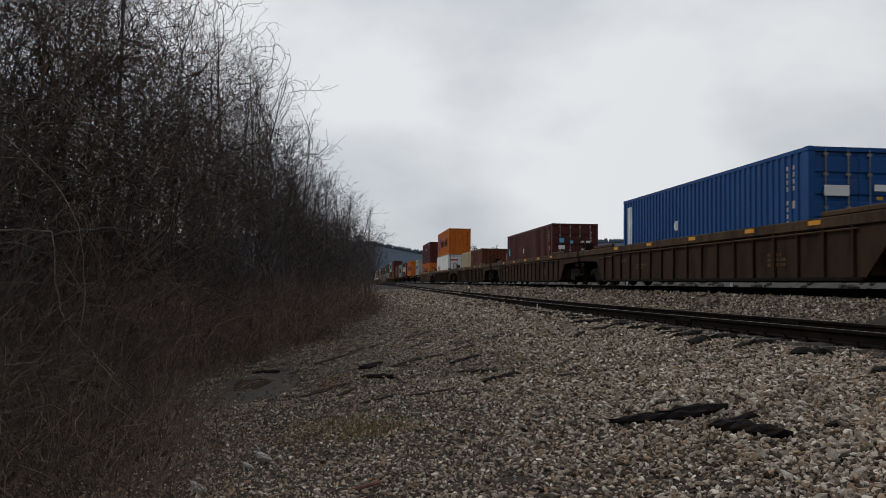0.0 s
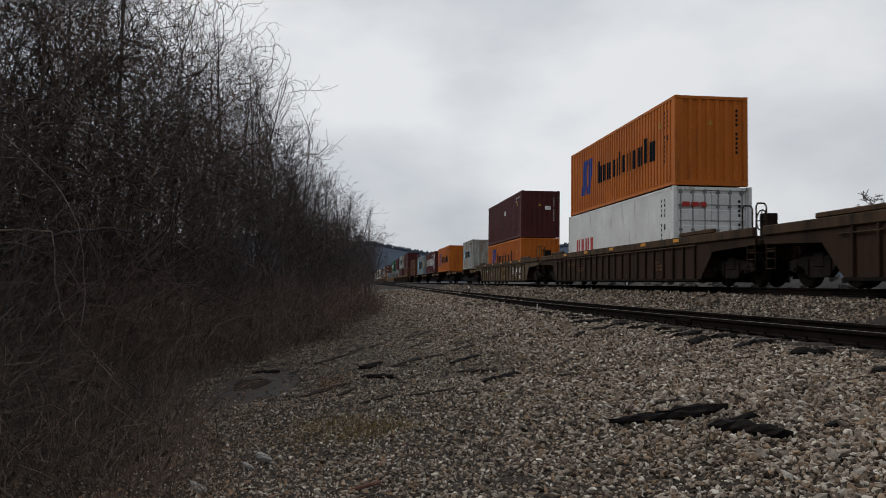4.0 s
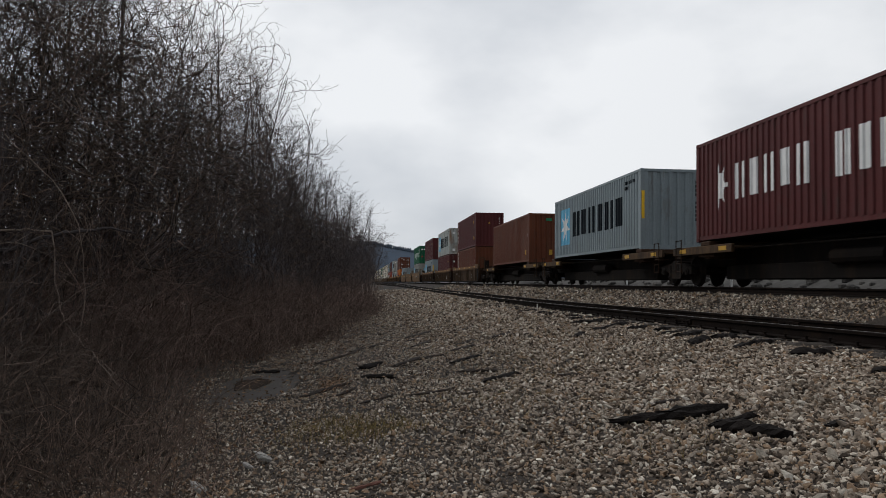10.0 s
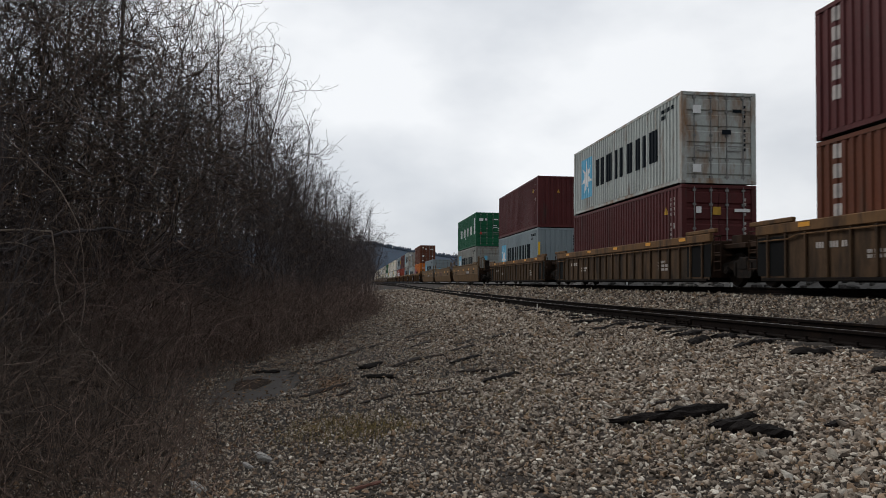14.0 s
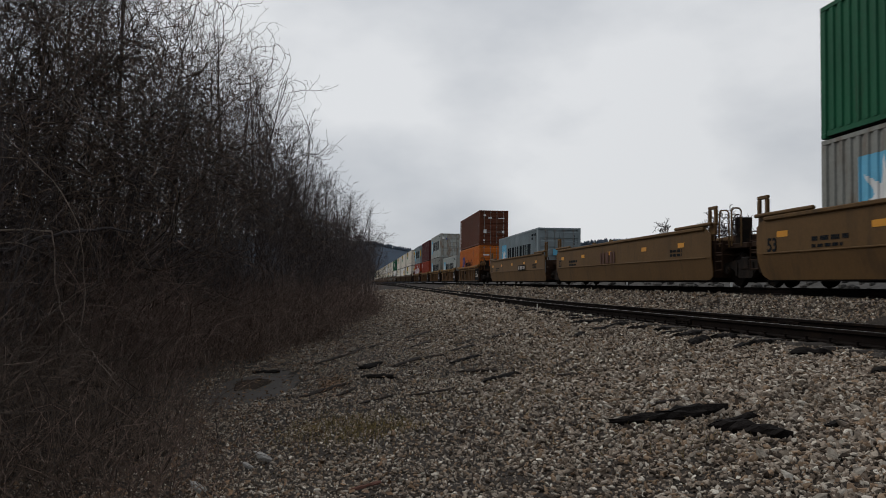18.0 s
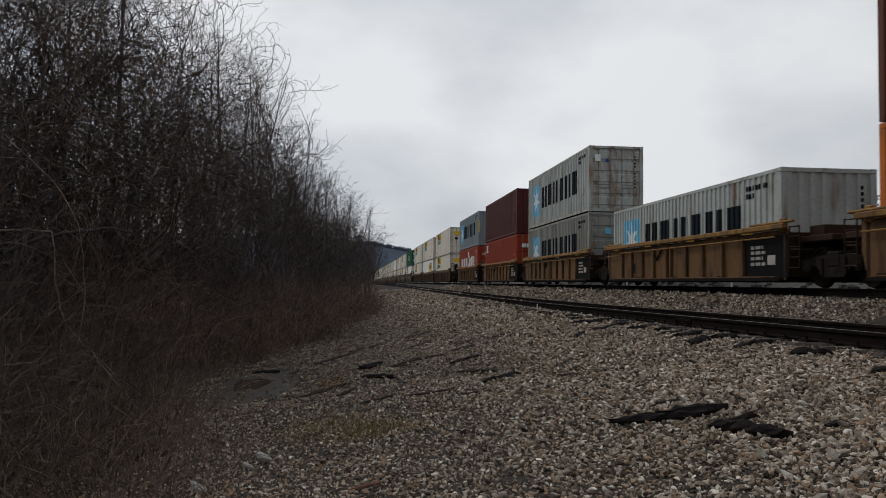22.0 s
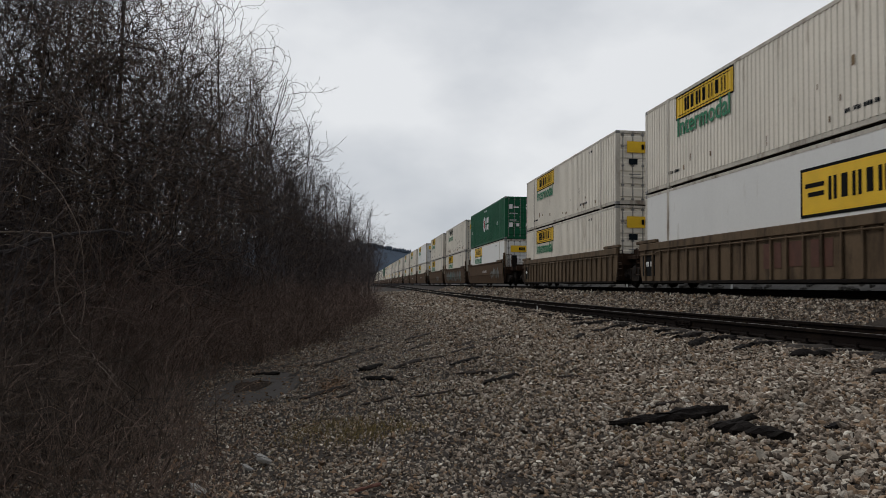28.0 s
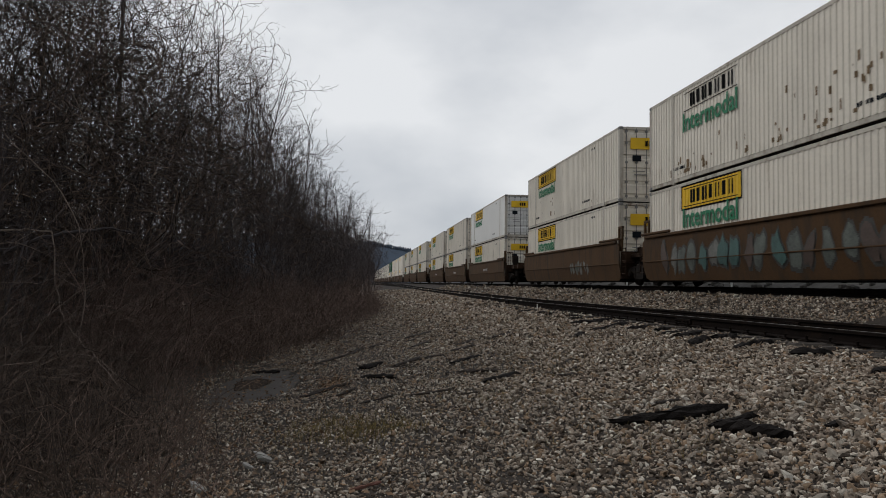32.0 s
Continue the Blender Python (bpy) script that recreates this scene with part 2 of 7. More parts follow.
SIDING_X, MAIN_X, GAUGE = 6.75, 11.155, 1.505
SIDING_Z = [(-60, -0.46), (0, -0.46), (8.5, -0.495), (14, -0.535), (22, -0.58), (31, -0.605), (72, -0.575), (105, -0.42), (140, -0.22), (180, -0.16), (400, -0.16)]
PROFILE = [(-1500, 6.0), (-300, 2.5), (-40, 0.4), (-12, -0.35), (-6, -0.62), (-3.6, -0.98), (-2.5, -1.26), (-1.6, -1.30), (-0.9, -1.20), (0, -1.06), (1, -0.97),
           (2.5, -0.87), (4, -0.80), (5.2, -0.745), (5.6, -0.725), (7.9, -0.725), (8.3, -0.66), (9.2, -0.38), (9.75, -0.215), (12.6, -0.215), (13.2, -0.4), (14.2, -0.8),
           (16, -0.9), (26, -0.8), (40, -0.6), (120, 0.5), (400, 3), (1500, 10)]


def ground_z(x, y):
    z = lerp(x, PROFILE)
    low = lerp(y, SIDING_Z) + 0.495
    z += low * lerp(x, [(-4, 0), (1, 0.8), (4, 1), (8, 1), (9.2, 0.3), (9.75, 0)])
    if -2.2 < x < -0.4 and 7.5 < y < 12.2:
        e = ((x + 1.22) / 0.62) ** 2 + ((y - 9.75) / 1.7) ** 2
        z += (min(z, -1.275) - z) * max(0.0, min(1.0, 2 * (1 - e)))
        return z
    if 0 < y < 60 and -3 < x < 5.3:
        z += 0.05 * noise.noise((x * 0.5, y * 0.22, 3.1)) + 0.02 * noise.noise((x * 1.7, y * 1.1, 7.7))
    return z


# ground below the stones, coloured dark to paint the shade in their gaps
GRAVEL = material("gap_shade_gravel", (0.028, 0.021, 0.016), (0.25, 1.85), 26.0, 95.0, 0.92, 0, 1.0, 42.0, (0.042, 0.031, 0.022), 0.40, (0.5, 0.5, 0.5))


def stone_material(name, joined):
    """Crushed limestone: each piece grey, whitish, tan or brown, with soil stains in broad patches."""
    m = material(name, (1, 1, 1), (0.72, 1.28) if joined else (0.48, 0.88), 22.0, 160.0, 0.92, 0, 0.35, 90.0, (0.10, 0.078, 0.056), 0.14, (0.55, 0.55, 0.55), spec=0.2)
    t = m.node_tree
    scale = next(n for n in t.nodes if n.type == "VECT_MATH" and n.operation == "SCALE")
    if joined:
        rnd = t.nodes.new("ShaderNodeNewGeometry").outputs["Random Per Island"]
    else:
        rnd = next(n for n in t.nodes if n.type == "OBJECT_INFO").outputs["Random"]
    ramp = t.nodes.new("ShaderNodeValToRGB")
    ramp.color_ramp.interpolation = "CONSTANT"
    # the darkest tone also paints in shadow contrast among the pieces
    tones = ((0.0, (0.074, 0.056, 0.042)), (0.18, (0.192, 0.145, 0.108)), (0.32, (0.297, 0.238, 0.182)), (0.55, (0.362, 0.301, 0.239)), (0.73, (0.279, 0.192, 0.124)), (0.85, (0.5, 0.44, 0.361)), (0.972, (0.699, 0.634, 0.537)))
    while len(ramp.color_ramp.elements) < len(tones):
        ramp.color_ramp.elements.new(0.5)
    for e, (at, c) in zip(ramp.color_ramp.elements, tones):
        e.position, e.color = at, (*c, 1)
    t.links.new(rnd, ramp.inputs["Fac"])
    t.links.new(ramp.outputs["Color"], scale.inputs[0])
    return m


STONE = stone_material("crushed_limestone", True)
STONE_ONE = stone_material("single_limestone_pieces", False)



def sheet(name, xs, ys, height, mat):
    v = [(x, y, height(x, y)) for y in ys for x in xs]
    w = len(xs)
    f = [(j * w + i, j * w + i + 1, (j + 1) * w + i + 1, (j + 1) * w + i) for j in range(len(ys) - 1) for i in range(w - 1)]
    me = bpy.data.meshes.new(name)
    me.from_pydata(v, [], f)
    ob = set_material(new(name, me), mat)
    for p in me.polygons:
        p.use_smooth = True
    return ob


gx = sorted(set([-1500, -700, -300, -120, -60, -40, -25, -16, -12, -9, 18, 22, 26, 32, 40, 60, 120, 250, 400, 900, 1500] + [round(-7 + 0.2 * i, 2) for i in range(115)]))
gy = [-400, -100, -30, -10, -4] + [round(-1 + 0.25 * i, 2) for i in range(140)] + [round(34 + 1.0 * i, 2) for i in range(40)] + [75, 80, 90, 105, 120, 140, 160, 180, 220, 300, 400, 600, 900, 1400, 2200, 3200]
ground = tagged(sheet("ground", gx, gy, ground_z, GRAVEL), "grey limestone gravel sloping from the track into a ditch", "ground", kind="structure")


# ---- tracks ----
RAIL = material("rusty_rail_steel", (0.0085, 0.006, 0.005), (0.6, 1.5), 5, 70, 0.9, 0.0, 0.3, 80, (0.022, 0.014, 0.009), 0.3, (3, 3, 3), spec=0.05)
RAIL_TOP = material("polished_rail_head", (0.42, 0.41, 0.40), (0.85, 1.1), 6, 60, 0.32, 1.0)
DULL_TOP = material("dull_rail_head", (0.24, 0.225, 0.21), (0.7, 1.2), 6, 60, 0.45, 0.8)
TIE = material("weathered_tie_wood", (0.034, 0.027, 0.022), (0.5, 1.7), 3, 40, 0.9, 0, 0.6, 30, (0.10, 0.085, 0.07), 0.35, (2, 8, 8))

RAIL_SHAPE = [(-0.070, -0.171), (0.070, -0.171), (0.070, -0.160), (0.012, -0.142), (0.009, -0.050), (0.035, -0.038), (0.036, -0.008), (0.026, 0.0), (-0.026, 0.0), (-0.036, -0.008), (-0.035, -0.038), (-0.009, -0.050), (-0.012, -0.142), (-0.070, -0.160)]


def rail_run(name, path, top, parent):
    """One rail swept along (x, y, z) points, with its running surface as a strip of its own."""
    b, s, k = Build(), Build(), len(RAIL_SHAPE)
    pts = [Vector(p) for p in path]
    for i, p in enumerate(pts):
        d = (pts[min(i + 1, len(pts) - 1)] - pts[max(i - 1, 0)]).normalized()
        side = d.cross(Vector((0, 0, 1))).normalized()
        b.v += [tuple(p + side * o + Vector((0, 0, h))) for o, h in RAIL_SHAPE]
        s.v += [tuple(p + side * o + Vector((0, 0, 0.004))) for o in (-0.024, 0.024)]
        if i:
            b.f += [((i - 1) * k + j, (i - 1) * k + (j + 1) % k, i * k + (j + 1) % k, i * k + j) for j in range(k)]
            s.f.append((2 * i - 2, 2 * i - 1, 2 * i + 1, 2 * i))
    rail = part(name, b, RAIL, parent)
    part("running_surface", s, top, rail, "worn bright running surface")
    return rail


def track(label, centre, z_of, ys, top):
    t = tagged(new("railway_track"), label, "railway track", kind="structure")
    for side in (-0.5, 0.5):
        rail_run("rail", [(centre(y) + side * GAUGE, y, z_of(y)) for y in ys], top, t)
    return t


rail_ys = [-60, -30, -10, 0, 5, 8.5, 11, 14, 18, 22, 26, 31, 40, 55, 72, 90, 105, 120, 140, 180, 300, 700]
main_track = track("main line track with polished rails on ballast", lambda y: MAIN_X, lambda y: 0.0, [-60, 0, 60, 200, 700, 1400], RAIL_TOP)
def spur_x(y):
    return SIDING_X - max(0.0, y - 84) ** 2 / 900


siding_track = track("rusty siding track with dark ties beside the main line", lambda y: SIDING_X, lambda y: lerp(y, SIDING_Z), rail_ys, DULL_TOP)

spur_track = track("rusty spur track curving away from the siding", spur_x, lambda y: lerp(y, SIDING_Z) - 0.004, [84, 92, 100, 108, 116, 124, 132, 140, 150, 160, 172, 186], DULL_TOP)

# ---- containers ----
def corrugation(length, period, depth, margin=0.17):
    """Breakpoints (y, inset) of a folded wall along y."""
    n = max(1, round((length - 2 * margin) / period))
    p, y, out = (length - 2 * margin) / n, -length / 2 + margin, []
    for i in range(n):
        out += [(y, 0.0), (y + 0.39 * p, 0.0), (y + 0.5 * p, depth), (y + 0.89 * p, depth)]
        y += p
    return out + [(y, 0.0)]


def inset_at(profile, y):
    return float(np.interp(y, [p[0] for p in profile], [p[1] for p in profile]))


def wall_mesh(profile, x, z0, z1, flip):
    """A folded steel wall of real thickness, on the side x, facing outwards."""
    s = -1 if flip else 1
    b = Build()
    for a, c in zip(profile, profile[1:]):
        xa, xc = s * (x - a[1]), s * (x - c[1])
        b.quad((xa, a[0], z0), (xc, c[0], z0), (xc, c[0], z1), (xa, a[0], z1))
    y0, y1, xi = profile[0][0], profile[-1][0], s * (x - 0.06)
    b.quad((xi, y0, z0), (xi, y1, z0), (xi, y1, z1), (xi, y0, z1))
    b.quad((s * x, y0, z0), (xi, y0, z0), (xi, y0, z1), (s * x, y0, z1))
    b.quad((s * x, y1, z0), (xi, y1, z0), (xi, y1, z1), (s * x, y1, z1))
    return b.mesh("wall")


def end_mesh(profile, y, z0, z1):
    """A folded end wall at y, facing -y."""
    b = Build()
    s = -1 if y < 0 else 1
    for a, c in zip(profile, profile[1:]):
        b.quad((a[0], y - s * a[1], z0), (c[0], y - s * c[1], z0), (c[0], y - s * c[1], z1), (a[0], y - s * a[1], z1))
    x0, x1, yi = profile[0][0], profile[-1][0], y - s * 0.07
    b.quad((x0, yi, z0), (x1, yi, z0), (x1, yi, z1), (x0, yi, z1))
    return b.mesh("wall")


def scan(poly, step=0.05):
    """Cuts a polygon of (along, up) points into rows of rectangles."""
    lo, hi = min(p[1] for p in poly), max(p[1] for p in poly)
    n = max(1, round((hi - lo) / step))
    h, out = (hi - lo) / n, []
    for i in range(n):
        zc = lo + (i + 0.5) * h
        xs = sorted(a[0] + (zc - a[1]) / (c[1] - a[1]) * (c[0] - a[0]) for a, c in zip(poly, poly[1:] + poly[:1]) if (a[1] > zc) != (c[1] > zc))
        out += [(xs[k], xs[k + 1], lo + i * h, lo + (i + 1) * h) for k in range(0, len(xs) - 1, 2)]
    return out


def marking(name, cells, mat, box, parent_mat=None, label=""):
    """Painted rectangles (from, to, bottom, top) that follow the folds of a container's near side; measured from its rear end."""
    profile, half, length = box["profile"], box["w"] / 2, box["l"]
    cuts = [p[0] for p in profile]
    b = Build()
    for a0, a1, z0, z1 in cells:
        y0, y1 = length / 2 - a1, length / 2 - a0
        ys = [y0] + [c for c in cuts if y0 + 1e-4 < c < y1 - 1e-4] + [y1]
        for ya, yb in zip(ys, ys[1:]):
            xa, xb = -half + inset_at(profile, ya) - 0.005, -half + inset_at(profile, yb) - 0.005
            b.quad((xa, ya, z0), (xa, ya, z1), (xb, yb, z1), (xb, yb, z0))
    ob = part(name, b, mat, box["ob"], label)
    if len(cells) > 4:
        ob["kind"] = "stuff"
    return ob


def end_marking(name, cells, mat, box, out=0.004, label=""):
    """Flat plates on the end that leads; (from, to, bottom, top) measured from its near edge."""
    b = Build()
    for a0, a1, z0, z1 in cells:
        b.box(-box["w"] / 2 + a0, -box["w"] / 2 + a1, -box["l"] / 2 - out - 0.006, -box["l"] / 2 - out, z0, z1)
    ob = part(name, b, mat, box["ob"], label)
    if len(cells) > 4:
        ob["kind"] = "stuff"
    return ob


L20, L40, L45, L53 = 6.058, 12.192, 13.716, 16.154


def container(length, height, mat, label, lead="wall", kind="iso", mats=None, group="containers on the train", far=False):
    """A freight container; its leading end (-y) has doors or a folded wall."""
    c = thing("shipping_container", label, "shipping container", group)
    if far:
        w, key = 2.591, (length, height, "far")
        part("body", cached(("fbody", key), lambda: boxes((-w / 2, w / 2, -length / 2, length / 2, 0.0, height), bevel=0.03).mesh()), mat, c)
        for s in (-1, 1):
            part("door", cached(("fdoor", key, s), lambda: boxes((*sorted((s * 0.02, s * (w / 2 - 0.1))), -length / 2 - 0.02, -length / 2 + 0.02, 0.12, height - 0.12), bevel=0.01).mesh()), mat, c)
        for y in (-6.096, 6.096):
            part("stacking_post", cached(("fpost", key, y), lambda: boxes((-w / 2 - 0.012, -w / 2 + 0.05, y - 0.08, y + 0.08, 0.0, height)).mesh()), mat, c)
        return {"ob": c, "l": length, "h": height, "w": w, "profile": [(-length / 2, 0.0), (length / 2, 0.0)]}
    domestic = kind != "iso"
    w = 2.591 if domestic else 2.438
    period, depth = {"iso": (0.278, 0.036), "rib": (0.21, 0.020), "smooth": (1.2, 0.003)}[kind]
    prof = corrugation(length, period, depth)
    z0, z1, rail = 0.165, height - 0.10, mats or mat
    key = (length, height, kind)
    part("side_wall", cached(("side", key, 1), lambda: wall_mesh(prof, w / 2 - 0.006, z0, z1, True)), mat, c)
    part("side_wall", cached(("side", key, 0), lambda: wall_mesh(prof, w / 2 - 0.006, z0, z1, False)), mat, c)
    for s in (-1, 1):
        x0, x1 = sorted((s * (w / 2 - 0.022), s * (w / 2 - 0.10)))
        part("bottom_rail", cached(("brail", key, s), lambda: boxes((x0, x1, -length / 2 + 0.17, length / 2 - 0.17, 0.05, z0)).mesh()), rail, c)
        x0, x1 = sorted((s * w / 2, s * (w / 2 - 0.07)))
        part("top_rail", cached(("trail", key, s), lambda: boxes((x0, x1, -length / 2 + 0.17, length / 2 - 0.17, z1, height - 0.012)).mesh()), rail, c)
    part("roof", cached(("roof", key), lambda: boxes((-w / 2 + 0.07, w / 2 - 0.07, -length / 2 + 0.06, length / 2 - 0.06, height - 0.06, height - 0.025)).mesh()), mat, c)
    part("floor", cached(("floor", key), lambda: boxes((-w / 2 + 0.07, w / 2 - 0.07, -length / 2 + 0.06, length / 2 - 0.06, 0.03, 0.15)).mesh()), CAR_BLACK, c)
    ends = [-length / 2, length / 2]
    stack = [6.096] if domestic else []
    for sx in (-1, 1):
        for sy in (-1, 1):
            x0, x1 = sorted((sx * (w / 2 - 0.001), sx * (w / 2 - 0.16)))
            y0, y1 = sorted((sy * (length / 2 - 0.002), sy * (length / 2 - 0.17)))
            part("corner_post", cached(("post", key, sx, sy), lambda: boxes((x0, x1, y0, y1, 0.118, height - 0.118)).mesh()), rail, c)
            for za in (0.0, height - 0.118):
                zz = (za, za + 0.118)
                part("corner_casting", cached(("cast", key, sx, sy, za > 1), lambda: boxes((x0 - 0.006 * (sx < 0), x1 + 0.006 * (sx > 0), y0 - 0.006 * (sy < 0), y1 + 0.006 * (sy > 0), *zz), bevel=0.015).mesh()), rail if not domestic else GALV, c)
        for yy in stack:
            for s in (-1, 1):
                x0, x1 = sorted((sx * (w / 2 + 0.006), sx * (w / 2 - 0.10)))
                part("stacking_post", cached(("stack", key, sx, s), lambda: boxes((x0, x1, s * yy - 0.08, s * yy + 0.08, 0.0, height)).mesh()), rail, c)
    eprof = corrugation(w, 0.30, 0.045)
    ez = (0.17, height - 0.11)
    for sy in (-1, 1):
        part("end_sill", cached(("esill", key, sy), lambda: boxes((-w / 2 + 0.16, w / 2 - 0.16, *sorted((sy * (length / 2 - 0.004), sy * (length / 2 - 0.12))), 0.01, ez[0])).mesh()), rail, c)
        part("end_header", cached(("ehead", key, sy), lambda: boxes((-w / 2 + 0.16, w / 2 - 0.16, *sorted((sy * (length / 2 - 0.004), sy * (length / 2 - 0.12))), ez[1], height - 0.01)).mesh()), rail, c)
    part("end_wall", cached(("ewall", key), lambda: end_mesh(eprof, length / 2 - 0.02, *ez)), mat, c)
    if lead == "wall":
        part("end_wall", cached(("lwall", key), lambda: end_mesh(eprof, -length / 2 + 0.02, *ez)), mat, c)
    else:
        yd = -length / 2 + 0.06
        for s in (-1, 1):
            def leaf():
                b = Build()
                x0, x1 = sorted((s * 0.008, s * (w / 2 - 0.165)))
                n = 5
                h = (ez[1] - ez[0] - 0.10) / n
                prof_z = [(yd + 0.05, ez[0] + 0.01), (yd, ez[0] + 0.01)]
                for i in range(n):
                    za = ez[0] + 0.05 + i * h
                    prof_z += [(yd, za + 0.06), (yd - 0.034, za + 0.10), (yd - 0.034, za + h - 0.10), (yd, za + h - 0.06)]
                prof_z += [(yd, ez[1] - 0.01), (yd + 0.05, ez[1] - 0.01)]
                b.prism(prof_z, "x", x0, x1)
                return b.mesh()
            door = part("door", cached(("door", key, s), leaf), mat if mats is STEELGREY else mats or mat, c)
            for k, xo in enumerate((0.26, 0.80) if not domestic else (0.22, 0.62, 1.02)):
                x = s * xo
                part("locking_bar", cached(("bar", key, s, k), lambda: lockbar(x, yd - 0.05, ez)), GALV if mats is None else GALV, door, "galvanised locking bar")
            part("handle", cached(("handle", key, s), lambda: boxes((*sorted((s * 0.24, s * 0.72)), yd - 0.085, yd - 0.06, 1.02, 1.055), (*sorted((s * 0.30, s * 0.78)), yd - 0.085, yd - 0.06, 1.16, 1.19)).mesh()), GALV, door)
    return {"ob": c, "l": length, "h": height, "w": w, "profile": prof}


def lockbar(x, y, ez):
    b = Build()
    b.ring((x, y, ez[0] - 0.05), (x, y, ez[1] + 0.05), 0.017, 0.017, 7)
    for z in (ez[0], (ez[0] + ez[1]) * 0.5, ez[1] - 0.1, ez[0] + 0.55, ez[1] - 0.55):
        b.box(x - 0.05, x + 0.05, y - 0.012, y + 0.04, z, z + 0.07)
    return b.mesh()


# ---- wagons ----
def wheelset_mesh():
    b = Build()
    b.ring((-0.95, 0, 0), (0.95, 0, 0), 0.085, 0.085, 10)
    for s in (-1, 1):
        xs = [(0.685, 0.478), (0.715, 0.478), (0.72, 0.450), (0.805, 0.445), (0.81, 0.400), (0.775, 0.385), (0.765, 0.16), (0.80, 0.14), (0.82, 0.10)]
        n = 26
        base = len(b.v)
        for x, r in xs:
            b.v += [(s * x, r * math.cos(2 * math.pi * i / n), r * math.sin(2 * math.pi * i / n)) for i in range(n)]
        for k in range(len(xs) - 1):
            b.f += [(base + k * n + i, base + k * n + (i + 1) % n, base + (k + 1) * n + (i + 1) % n, base + (k + 1) * n + i) for i in range(n)]
        b.f.append(tuple(base + i for i in range(n)))
        for i in range(4):
            t = math.pi / 2 * i
            b.box(s * 0.768 - 0.012, s * 0.768 + 0.012, 0.27 * math.cos(t) - 0.03, 0.27 * math.cos(t) + 0.03, 0.27 * math.sin(t) - 0.03, 0.27 * math.sin(t) + 0.03)
    return b.mesh("wheelset")


AXLES = 0.89
WHEELS = ([], [])


def truck(parent, y):
    """A two-axle freight truck under a wagon."""
    def frame_side(s):
        b = Build()
        o = [(-1.18, 0.62), (-1.02, 0.66), (-0.55, 0.72), (0.55, 0.72), (1.02, 0.66), (1.18, 0.62), (1.18, 0.40), (0.98, 0.38), (0.72, 0.50), (0.60, 0.46), (0.34, 0.24), (-0.34, 0.24), (-0.60, 0.46), (-0.72, 0.50), (-0.98, 0.38), (-1.18, 0.40)]
        b.prism(o, "x", s * 0.93, s * 1.08)
        for ya in (-0.42, 0.42):
            b.box(*sorted((s * 1.07, s * 1.11)), ya - 0.05, ya + 0.05, 0.30, 0.66)
        return b.mesh()

    def springs(s):
        b = Build()
        for ya in (-0.2, 0.0, 0.2):
            for i in range(5):
                b.ring((s * 1.0, ya, 0.30 + i * 0.045), (s * 1.0, ya, 0.325 + i * 0.045), 0.085, 0.085, 8)
        return b.mesh()

    def cap(s):
        b = Build()
        b.ring((s * 0.95, 0, 0.47), (s * 1.13, 0, 0.47), 0.125, 0.115, 10)
        b.ring((s * 1.13, 0, 0.47), (s * 1.155, 0, 0.47), 0.07, 0.06, 6)
        return b.mesh()
    t = part("truck", cached("bolster", lambda: boxes((-1.1, 1.1, -0.22, 0.22, 0.46, 0.80), (-0.35, 0.35, -0.3, 0.3, 0.70, 0.92), bevel=0.03).mesh()), STEEL, parent, "black cast steel two-axle truck", (0, y, 0))
    for s in (-1, 1):
        part("side_frame", cached(("sf", s), lambda: frame_side(s)), STEEL, t)
        part("spring_group", cached(("sp", s), lambda: springs(s)), STEEL, t)
        for a in (-AXLES, AXLES):
            part("bearing_cap", cached(("cap", s), lambda: cap(s)), STEEL, t, at=(0, a, 0))
    for i, a in enumerate((-AXLES, AXLES)):
        WHEELS[i].append(part("wheelset", cached("wheelset", wheelset_mesh), STEEL, t, "dark steel wheelset with bright treads", (0, a, 0.478)))
    return t


def plate_numbers(rows):
    """Cells for unreadable small lettering: (along, bottom, width, height) rows of short bars."""
    out = []
    for a, z, w, h in rows:
        n = max(1, round(w / (h * 0.75)))
        for i in range(n):
            if i % 5 != 3:
                out.append((a + i * w / n, a + (i + 0.72) * w / n, z, z + h))
    return out


def side_cells(name, cells, mat, parent, half_length, x, label=""):
    """Thin painted rectangles on a wagon's near side; along is measured from its rear end."""
    b = Build()
    for a0, a1, z0, z1 in cells:
        b.box(x - 0.006, x, half_length - a1, half_length - a0, z0, z1)
    ob = part(name, b, mat, parent, label)
    if len(cells) > 4:
        ob["kind"] = "stuff"
    return ob


